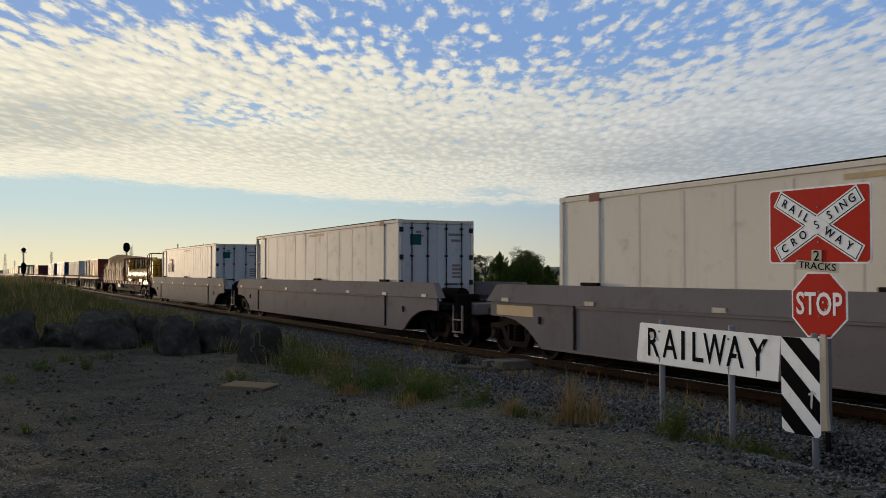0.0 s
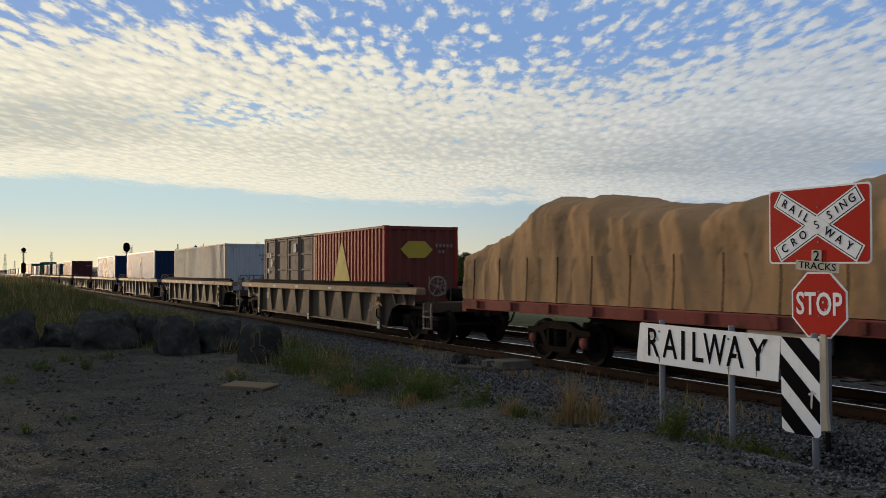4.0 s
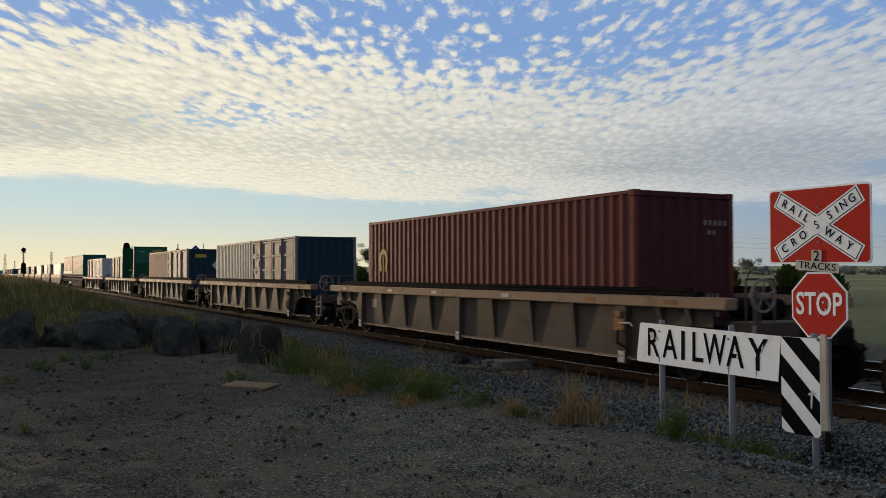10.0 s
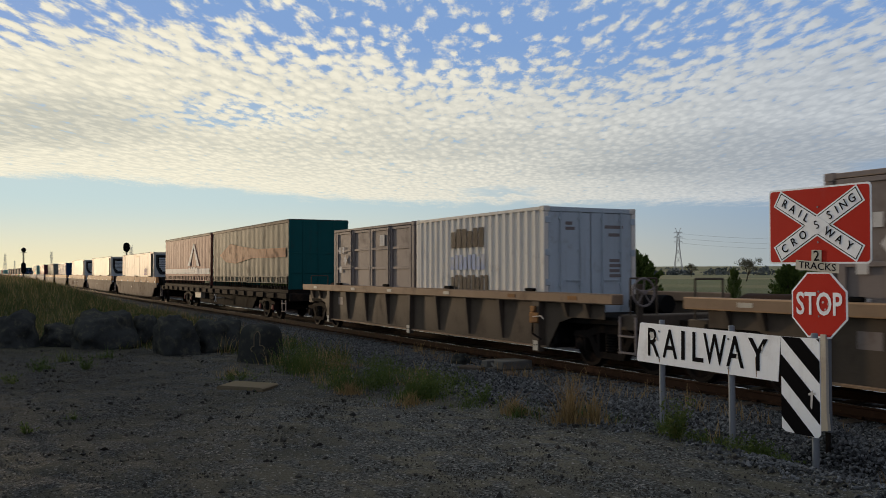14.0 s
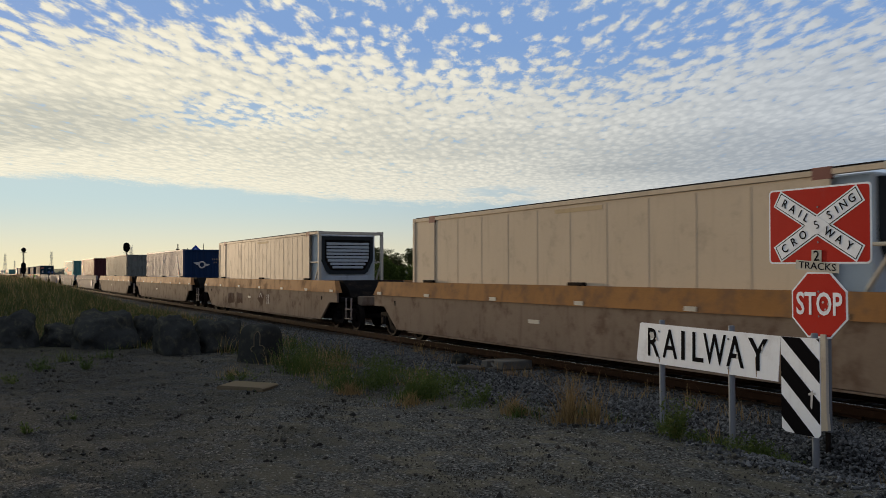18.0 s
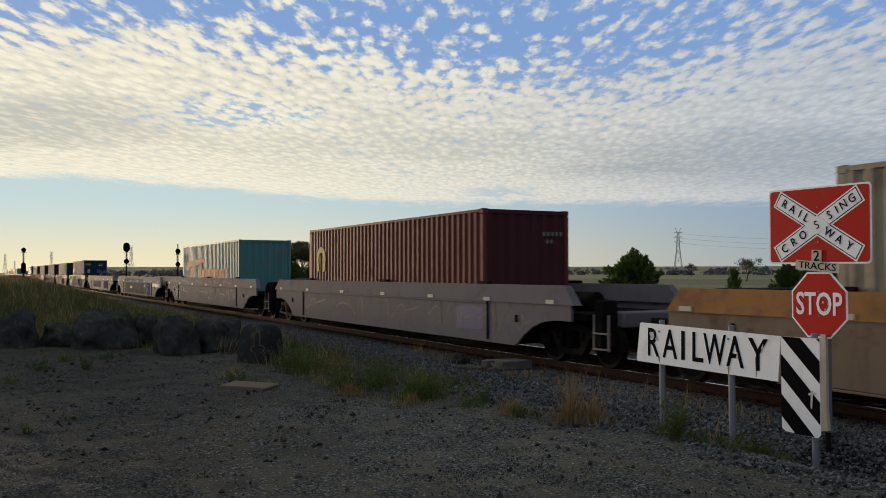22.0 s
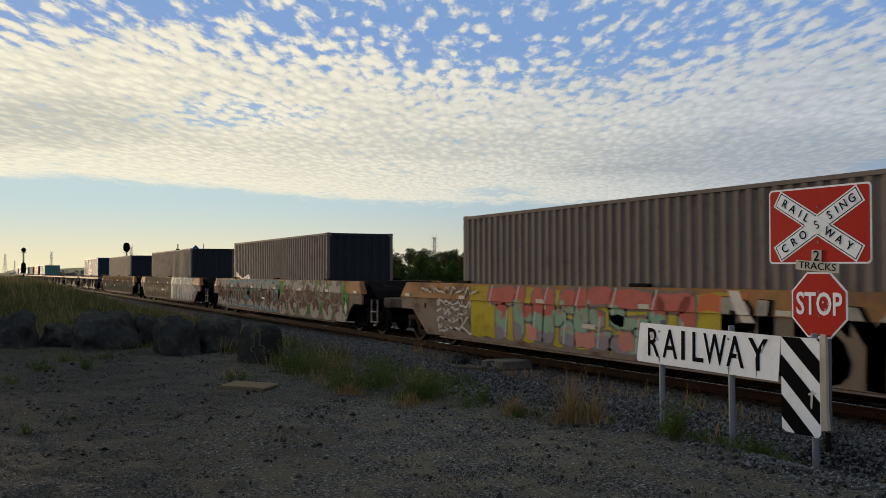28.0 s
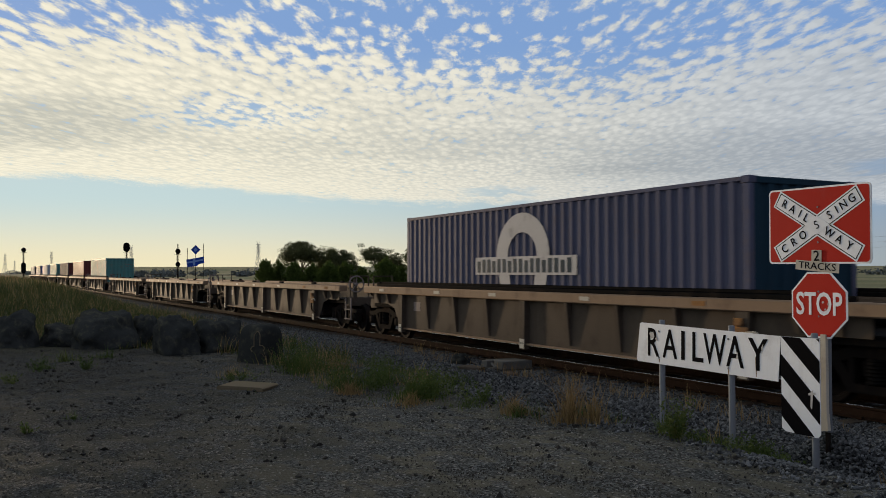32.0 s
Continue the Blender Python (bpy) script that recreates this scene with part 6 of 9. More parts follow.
# ================= train: ribbed well wagons =================
def ribbed_wagon(rails):
    """Brown well wagon with ribbed sides under a tan sill, 17.25 m over the sills."""
    w = train_thing("well_wagon", "brown ribbed steel well wagon with a dusty tan sill", "wagon", "ribbed well wagons")
    L = 8.62
    for s in (-1, 1):
        a = 1.30 * s
        side = Form().prism([(-6.35, 0.34), (6.35, 0.34), (6.75, 0.86), (7.2, 0.98), (8.2, 0.98), (8.2, 1.27), (-8.2, 1.27), (-8.2, 0.98), (-7.2, 0.98), (-6.75, 0.86)], min(a, a + 0.02 * s), max(a, a + 0.02 * s))
        part("side_panel", side, paint["steelbrown"], w, smooth=0)
        # tan instead of the side's brown: light caught along the flange is painted in
        lip = Form().box(-6.3, 6.3, min(a, a + 0.10 * s), max(a, a + 0.10 * s), 0.325, 0.365, 0.006)
        part("bottom_flange", lip, paint["tan"], w, "pale flange, caught light put into its colour")
        sill = Form().box(-L, L, min(1.20 * s, 1.47 * s), max(1.20 * s, 1.47 * s), 1.265, 1.46, 0.02)
        part("top_sill", sill, paint["tan"], w, "dusty tan sill")
        if rails:
            r = Form().box(-7.9, 7.9, min(1.20 * s, 1.36 * s), max(1.20 * s, 1.36 * s), 1.461, 1.54, 0.012)
            r.box(-7.7, 7.7, min(1.24 * s, 1.30 * s), max(1.24 * s, 1.30 * s), 1.54, 1.60, 0.01)
            part("guide_rail", r, paint["black"], w, "dark guide rail")
        rib = None
        for x in (-7.75, -7.05, -4.6, -3.1, -1.55, 1.55, 3.1, 4.6, 7.05, 7.75):
            low = 0.99 if abs(x) > 6.5 else 0.42
            f = Form()
            d0, d1 = (0.135, 0.085)
            f.prism_x([(1.32 * s, 1.264), ((1.32 + d0) * s, 1.264), ((1.32 + d1 * 0.55) * s, low), (1.32 * s, low)], x - 0.045, x + 0.045)
            part("rib", f, paint["steelbrown"], w, smooth=0)
        for x, wd in ((-6.1, 0.26), (0.0, 0.20), (6.1, 0.26)):
            f = Form().prism([(x - wd / 2, 1.264), (x + wd / 2, 1.264), (x + wd / 2 * 0.8, 0.24), (x - wd / 2 * 0.8, 0.24)], min(1.325 * s, 1.455 * s), max(1.325 * s, 1.455 * s))
            f.add([], [])
            part("jacking_bracket", f, paint["steelbrown"], w, smooth=0)
            f = Form().box(x - 0.085, x + 0.085, min(1.456 * s, 1.462 * s), max(1.456 * s, 1.462 * s), 0.26, 0.46)
            part("bracket_plate", f, paint["palegrey"], w, "pale grey plate with two holes", smooth=0)
            for dx in (-0.04, 0.04):
                f = Form().cyl((x + dx, 1.4615 * s, 0.37), (x + dx, 1.466 * s, 0.37), 0.018, 8)
                part("bolt_hole", f, paint["black"], w)
        for x in (-7.3, -3.9, -1.2, 2.2, 5.2, 7.4):
            reflector(w, x, 1.473 * s, 1.365, paint["palegrey"] if (x > 0) == (s > 0) or x in (-3.9, 2.2) else paint["ochre"])
        for x in (-5.6, -1.9, 1.9, 5.6):
            part("twist_lock", Form().box(x - 0.16, x + 0.16, min(1.20 * s, 1.30 * s), max(1.20 * s, 1.30 * s), 1.461, 1.53, 0.015), paint["black"], w)
        f = Form().box(-5.50, -5.12, min(1.3215 * s, 1.325 * s), max(1.3215 * s, 1.325 * s), 0.84, 1.08)
        part("data_panel", f, paint["slate"], w, "pale stencilled data panel", smooth=0)
    part("well_floor", Form().box(-6.5, 6.5, -1.29, 1.29, 0.33, 0.42, 0.01), paint["black"], w)
    for e in (-1, 1):
        lo, hi = sorted((6.55 * e, 8.45 * e))
        part("end_platform", Form().box(lo, hi, -1.19, 1.19, 0.86, 1.02, 0.02), paint["black"], w)
        lo, hi = sorted((6.50 * e, 6.62 * e))
        part("end_bulkhead", Form().box(lo, hi, -1.28, 1.28, 0.43, 1.02, 0.01), paint["black"], w)
        lo, hi = sorted((8.4 * e, 8.85 * e))
        part("headstock", Form().box(lo, hi, -1.15, 1.15, 0.80, 1.08, 0.02), paint["steelbrown"], w)
        lo, hi = sorted((6.9 * e, 7.9 * e))
        if e > 0:
            part("air_tank", Form().cyl((lo, 0.5, 1.22), (hi, 0.5, 1.22), 0.19, 14), paint["black"], w)
        else:
            dome = [(0.0, 0.0), (0.12, 0.02), (0.21, 0.08), (0.24, 0.18), (0.24, 1.32), (0.21, 1.42), (0.12, 1.48), (0.0, 1.50)]
            part("air_tank", Form().lathe((-8.35, -0.45, 1.28), (1, 0, 0), dome, 18), paint["tankbrown"], w, "rust-brown air tank")
        coupler(w, 8.85 * e, e)
        bogie(w, 8.02 * e)
        f = Form().pipe([(8.7 * e, -1.12, 1.08), (8.7 * e, -1.12, 1.75), (8.7 * e, -0.5, 1.75), (8.7 * e, -0.5, 1.08)], 0.02)
        part("grab_rail", f, paint["steelbrown"], w)
    gear = part("brake_valve", Form().box(5.92, 6.24, -1.50, -1.4565, 0.82, 1.04, 0.02).box(5.98, 6.14, -1.52, -1.4565, 1.05, 1.17, 0.015), paint["ochre"], w, "dusty yellow brake valve")
    part("lever", Form().pipe([(6.10, -1.51, 0.95), (6.42, -1.53, 0.98), (6.50, -1.53, 0.92)], 0.014), paint["palegrey"], gear, "pale lever")
    part("pipe", Form().pipe([(6.05, -1.49, 0.82), (6.02, -1.48, 0.60), (6.30, -1.46, 0.50)], 0.02), paint["iron"], gear)
    hand_wheel(w, 8.95, -1.02, 1.50)
    step_ladder(w, 8.72, -1.2)
    return w


# ================= train: smooth-sided well wagons =================
def smooth_wagon(kind):
    """Deep well wagon with smooth sides. kind: 'lilac' has arched ends and a grey band, 'ochre' cut ends and a yellow band."""
    grey = kind == "lilac"
    label = "grey-violet deep well wagon with smooth sides" if grey else "grimy grey deep well wagon with an ochre yellow band"
    w = train_thing("deep_well_wagon", label, "wagon", "smooth well wagons")
    L = 9.55 if grey else 9.05
    main = paint["lilac"] if grey else paint["wellgrey"]
    band = paint["lilac"] if grey else paint["ochre"]
    for s in (-1, 1):
        if grey:
            arch = [(L + 0.02 - 0.0, 0.90), (L - 0.55, 0.90), (L - 1.0, 0.84), (L - 1.4, 0.70), (L - 1.7, 0.52), (L - 1.95, 0.33)]
        else:
            arch = [(L + 0.28, 0.90), (L - 0.40, 0.90), (L - 1.25, 0.30)]
        bot = 0.33 if grey else 0.29
        top = [(L + (0.02 if grey else 0.28), 1.22)]
        right = top + arch
        poly = right + [(-x, z) for x, z in reversed(right)]
        lo, hi = sorted((1.36 * s, 1.42 * s))
        part("side_panel", Form().prism(poly, lo, hi), main, w, smooth=0)
        e0, e1 = (L + 0.16, L - 0.20) if grey else (L + 0.30, L + 0.02)
        f = Form()
        o, i = 1.455 * s, 1.395 * s
        pts = [(-e0, o, 1.215), (e0, o, 1.215), (e1, i, 1.60), (-e1, i, 1.60), (-e0, 1.25 * s, 1.215), (e0, 1.25 * s, 1.215), (e1, 1.25 * s, 1.60), (-e1, 1.25 * s, 1.60)]
        f.add(pts, [(0, 1, 2, 3), (5, 4, 7, 6), (3, 2, 6, 7), (1, 0, 4, 5), (0, 3, 7, 4), (2, 1, 5, 6)])
        part("top_band", f, band, w, "" if grey else "ochre yellow band", smooth=0)
        if grey:
            lo, hi = sorted((1.4215 * s, 1.445 * s))
            for a, b in ((-6.35, 6.35),):
                f = Form().box(a, b, lo, hi, 1.16, 1.214, 0.006)
                part("stiffener", f, main, w)
            for x in (-6.4, 6.4):
                f = Form().box(x - 0.04, x + 0.04, lo, hi, 0.36, 1.213, 0.008)
                part("seam_strip", f, paint["black"], w, "dark vertical seam")
            for x in (-7.6, 7.6):
                part("pocket", Form().box(x - 0.04, x + 0.04, lo, hi - 0.01 * s, 0.80, 0.95), paint["black"], w, "small dark pocket")
        else:
            lo, hi = sorted((1.4215 * s, 1.43 * s))
            for x in (-7.9, 7.9):
                part("pocket", Form().box(x - 0.035, x + 0.035, lo, hi, 0.95, 1.08), paint["black"], w, "small dark pocket")
            part("data_panel", Form().box(-1.2, -0.8, lo, hi - 0.004 * s, 0.80, 0.88), paint["palegrey"], w, "small pale data plate", smooth=0)
        for x in (-8.9, -5.9, -2.6, 0.6, 3.6, 6.4, 8.9):
            reflector(w, x, 1.459 * s, 1.27, paint["palegrey"], 0.28, 0.08)
        for x in (-6.1, 0.3, 6.0):
            f = Form().box(x - 0.26, x + 0.26, min(1.23 * s, 1.33 * s), max(1.23 * s, 1.33 * s), 1.60, 1.665, 0.012)
            part("container_guide", f, paint["iron"], w)
        lo, hi = sorted((1.30 * s, 1.44 * s))
        part("bottom_flange", Form().box(-(L - 2.0), L - 2.0, lo, hi, bot - 0.035, bot, 0.006), main, w)
    part("well_floor", Form().box(-7.3, 7.3, -1.35, 1.35, 0.30, 0.38, 0.01), paint["black"], w)
    for e in (-1, 1):
        lo, hi = sorted((7.35 * e, (L + 0.35) * e))
        part("end_platform", Form().box(lo, hi, -1.30, 1.30, 0.92, 1.06, 0.02), paint["black"], w)
        lo, hi = sorted((7.32 * e, 7.42 * e))
        part("end_bulkhead", Form().box(lo, hi, -1.34, 1.34, 0.39, 1.06, 0.01), paint["black"], w)
        lo, hi = sorted(((L + 0.36) * e, (L + 0.8) * e))
        part("headstock", Form().box(lo, hi, -0.75, 0.75, 0.80, 1.10, 0.03), main, w)
        if grey:
            part("air_tank", Form().cyl((8.0 * e, -0.35, 1.26), (9.0 * e, -0.35, 1.26), 0.20, 14), paint["black"], w)
        if grey:
            part("brake_box", Form().box(*sorted((7.6 * e, 8.0 * e)), 0.15, 0.75, 1.061, 1.26, 0.03), paint["black"], w)
        if not grey:
            hood = [(7.45, 1.062), (L + 0.42, 1.062), (L + 0.20, 1.30), (L - 0.35, 1.60), (7.45, 1.60)]
            part("end_hood", Form().prism([(x * e, z) for x, z in hood], -0.98, 1.22), paint["black"], w, "black tapered end hood", smooth=0)
        coupler(w, (L + 0.8) * e, e)
        bogie(w, (L - 0.5) * e)
    if grey:
        part("end_post", Form().box(L + 0.40, L + 0.62, -1.15, -0.75, 0.42, 1.32, 0.02), paint["black"], w)
    step_ladder(w, L + 0.62, -1.15)
    return w


# ================= train: flat wagon =================
def flat_wagon(name, label, L, deck, frame_mat, pivots):
    """Container flat wagon with a fish-bellied centre beam."""
    w = train_thing(name, label, "wagon", "flat wagons")
    h = L / 2
    part("deck", Form().box(-h, h, -1.28, 1.28, deck - 0.10, deck, 0.02), paint["iron"], w)
    for s in (-1, 1):
        lo, hi = sorted((1.20 * s, 1.34 * s))
        part("side_sill", Form().box(-h, h, lo, hi, deck - 0.22, deck + 0.01, 0.015), frame_mat, w)
        k = 0
        x = -h + 0.7
        while x < h - 0.4:
            lo, hi = sorted((1.342 * s, 1.40 * s))
            part("stake_pocket", Form().box(x - 0.07, x + 0.07, lo, hi, deck - 0.19, deck - 0.01, 0.01), frame_mat, w)
            k += 1
            x += 1.45
    beam = Form().prism([(-h + 3.4, deck - 0.22), (h - 3.4, deck - 0.22), (h - 5.0, deck - 0.72), (-h + 5.0, deck - 0.72)], -0.42, -0.30)
    beam.prism([(-h + 3.4, deck - 0.22), (h - 3.4, deck - 0.22), (h - 5.0, deck - 0.72), (-h + 5.0, deck - 0.72)], 0.30, 0.42)
    part("centre_beam", beam, paint["black"], w, smooth=0)
    for s in (-1, 1):
        lo, hi = sorted((0.86 * s, 0.94 * s))
        part("side_beam", Form().prism([(pivots[0] + 1.9, deck - 0.221), (pivots[1] - 1.9, deck - 0.221), (pivots[1] - 2.6, deck - 0.78), (pivots[0] + 2.6, deck - 0.78)], lo, hi), paint["black"], w, smooth=0)
    part("brake_cylinder", Form().cyl((-1.2, -0.8, deck - 0.5), (-0.4, -0.8, deck - 0.5), 0.2, 14), paint["black"], w)
    part("equipment_box", Form().box(-3.9, -2.5, -1.15, -0.85, deck - 0.55, deck - 0.23, 0.02), paint["palegrey"], w, "pale grey equipment box")
    x = 1.6
    f = Form().pipe([(x - 0.16, -1.36, deck - 0.62), (x + 0.16, -1.36, deck - 0.26)], 0.02).pipe([(x + 0.16, -1.36, deck - 0.62), (x - 0.16, -1.36, deck - 0.26)], 0.02)
    f.cyl((x, -1.38, deck - 0.44), (x, -0.9, deck - 0.44), 0.03, 8)
    part("brake_lever", f, paint["ghostwhite"], w)
    for e in (-1, 1):
        lo, hi = sorted((h * e, (h + 0.22) * e))
        part("headstock", Form().box(lo, hi, -1.25, 1.25, deck - 0.30, deck - 0.02, 0.02), frame_mat, w)
        coupler(w, (h + 0.22) * e, e)
        bogie(w, pivots[(e + 1) // 2], "redcap")
    step_ladder(w, h - 0.3, -1.33, deck - 0.25)
    return w


# ================= train: containers =================
W = 1.219


def corrugated(x0, x1, z0, z1, y, s, pitch, deep, material):
    """A wall of trapezoid ribs from x0 to x1 at y, whose outside faces s."""
    n = max(2, round((x1 - x0) / pitch))
    p = (x1 - x0) / n
    xs = []
    for i in range(n):
        a = x0 + i * p
        xs += [(a, 0), (a + 0.36 * p, 0), (a + 0.50 * p, 1), (a + 0.86 * p, 1)]
    xs.append((x1, 0))
    f = Form()
    pts = []
    for x, d in xs:
        yy = y - s * deep * d
        pts += [(x, yy, z0), (x, yy, z1)]
    f.add(pts, [(2 * i, 2 * i + 2, 2 * i + 3, 2 * i + 1) for i in range(len(xs) - 1)])
    f.add([(x0, y - s * (deep + 0.012), z0), (x1, y - s * (deep + 0.012), z0), (x1, y - s * (deep + 0.012), z1), (x0, y - s * (deep + 0.012), z1)], [(0, 1, 2, 3)])
    return f.mesh("side_wall", material, 0)


def corrugated_end(x, s, H, material, pitch=0.30, deep=0.04):
    me = corrugated(-1.10, 1.10, 0.16, H - 0.10, 0.0, -1, pitch, deep, material)
    me.transform(Matrix.Translation((x, 0, 0)) @ Matrix.Rotation(radians(90 if s > 0 else -90), 4, "Z"))
    me.name = "end_wall"
    return me


def box_frame(c, L, H, material, corner=0.15, end_mat=None):
    """Posts, rails, corner castings, roof and floor of a container of length L and height H round its origin at the bottom."""
    h = L / 2
    for e in (-1, 1):
        for s in (-1, 1):
            f = Form().box(*sorted((h * e, (h - corner) * e)), *sorted((W * s, (W - 0.11) * s)), 0.12, H - 0.12, 0.012)
            part("corner_post", f, material, c)
            for z in (0.0, H - 0.118):
                f = Form().box(*sorted(((h + 0.002) * e, (h - 0.178) * e)), *sorted(((W + 0.002) * s, (W - 0.16) * s)), z, z + 0.118, 0.012)
                part("corner_casting", f, material, c)
        f = Form().box(*sorted((h * e, (h - 0.08) * e)), -W + 0.16, W - 0.16, H - 0.115, H - 0.012, 0.01)
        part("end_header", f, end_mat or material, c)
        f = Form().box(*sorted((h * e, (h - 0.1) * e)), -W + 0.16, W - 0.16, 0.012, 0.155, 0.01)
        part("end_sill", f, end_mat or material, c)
    for s in (-1, 1):
        f = Form().box(-h + 0.18, h - 0.18, *sorted((W * s, (W - 0.06) * s)), H - 0.085, H - 0.012, 0.008)
        part("top_rail", f, material, c)
        f = Form().box(-h + 0.18, h - 0.18, *sorted((W * s, (W - 0.06) * s)), 0.012, 0.16, 0.008)
        part("bottom_rail", f, material, c)
    f = Form()
    n = max(4, round(L / 0.6))
    pts, faces = [], []
    for i in range(4 * n + 1):
        x = -h + 0.05 + (L - 0.1) * i / (4 * n)
        d = 0.0 if i % 4 in (0, 1) else 0.018
        pts += [(x, -W + 0.06, H - 0.018 - d), (x, W - 0.06, H - 0.018 - d)]
    f.add(pts, [(2 * i, 2 * i + 2, 2 * i + 3, 2 * i + 1) for i in range(4 * n)])
    part("roof", f, material, c, smooth=0)
    part("floor_plate", Form().box(-h + 0.1, h - 0.1, -W + 0.07, W - 0.07, 0.05, 0.16), paint["black"], c, smooth=0)


def door_end(c, x, s, H, material, bar_mat, placards=True):
    """Two doors with locking bars, hinges and handles at the end x that faces s along x."""
    for k in (-1, 1):
        a, b = sorted((0.012 * k, 1.10 * k))
        d = part("door", Form().box(*sorted((x - 0.05 * s, x - 0.012 * s)), a, b, 0.16, H - 0.12, 0.012), material, c)
        for y in (0.30, 0.80):
            f = Form().cyl((x + 0.018 * s, y * k, 0.12), (x + 0.018 * s, y * k, H - 0.08), 0.017, 7)
            for z in (0.25, H * 0.36, H * 0.64, H - 0.25):
                f.box(x - 0.012 * s if s > 0 else x + 0.02 * s, x + 0.02 * s if s > 0 else x - 0.012 * s, y * k - 0.05, y * k + 0.05, z - 0.03, z + 0.03)
            part("locking_bar", f, bar_mat, d)
        f = Form().box(*sorted((x + 0.02 * s, x + 0.036 * s)), *sorted((0.30 * k, 0.68 * k)), 1.02, 1.06, 0.006)
        part("door_handle", f, bar_mat, d)
        for z in (0.3, 0.3 + (H - 0.7) * 0.33, 0.3 + (H - 0.7) * 0.66, H - 0.36):
            part("hinge", Form().box(*sorted((x - 0.02 * s, x + 0.016 * s)), *sorted((1.06 * k, 1.19 * k)), z, z + 0.14, 0.01), bar_mat, d)
    if placards:
        for y, z, wd, ht in ((0.62, H - 0.45, 0.5, 0.10), (0.62, H - 0.62, 0.3, 0.08), (0.66, H * 0.42, 0.34, 0.5), (-0.55, H - 0.5, 0.24, 0.24)):
            f = Form()
            k = max(1, int(ht / 0.11))
            for i in range(k):
                f.box(*sorted((x - 0.011 * s, x - 0.008 * s)), y - wd / 2, y + wd / 2 - 0.06 * (i % 2), z + 0.11 * i, z + 0.11 * i + 0.07)
            part("stencil_bars", f, paint["slate"], c, "worn grey stencilled bars", smooth=0)


def bars(c, x0, z0, wide, high, count, mat, y=-W - 0.006, label="worn printed lettering bars", ink=0.62):
    """Unreadable lettering as upright bars on a side."""
    p = wide / count
    f = Form()
    for i in range(count):
        f.box(x0 + i * p, x0 + i * p + p * ink, y - 0.002, y + 0.002, z0, z0 + high * (1.0 if i % 3 else 0.86))
    part("lettering", f, mat, c, label, smooth=0)


def dry_box(L, H, mat, end_mat, label, pitch=0.28, doors=None, stripes=True, name="shipping_container", back=None):
    """Corrugated steel container. doors: None or the paint of the doors in the leading end."""
    c = train_thing(name, label, "container", "containers")
    h = L / 2
    box_frame(c, L, H, mat, end_mat=end_mat)
    part("side_wall", corrugated(-h + 0.15, h - 0.15, 0.155, H - 0.085, -W + 0.008, -1, pitch, 0.038, mat), None, c)
    part("side_wall", corrugated(-h + 0.15, h - 0.15, 0.155, H - 0.085, W - 0.008, 1, pitch, 0.038, mat), None, c)
    part("end_wall", corrugated_end(-h + 0.012, -1, H, mat), None, c)
    if doors:
        door_end(c, h, 1, H, doors, doors)
    else:
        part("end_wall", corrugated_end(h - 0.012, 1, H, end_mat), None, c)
        if stripes:
            for y, z, wd, ht, k in ((0.45, H - 0.62, 0.62, 0.10, 5), (0.55, H - 0.80, 0.24, 0.09, 2), (0.5, 0.55, 0.36, 0.09, 3), (0.5, 0.72, 0.30, 0.09, 3), (0.5, 0.90, 0.36, 0.09, 3)):
                f = Form()
                for i in range(k):
                    f.box(h + 0.001, h + 0.004, y + wd * i / k, y + wd * (i + 0.6) / k, z, z + ht)
                part("stencil_bars", f, paint["slate"], c, "worn grey stencilled bars", smooth=0)
    return c


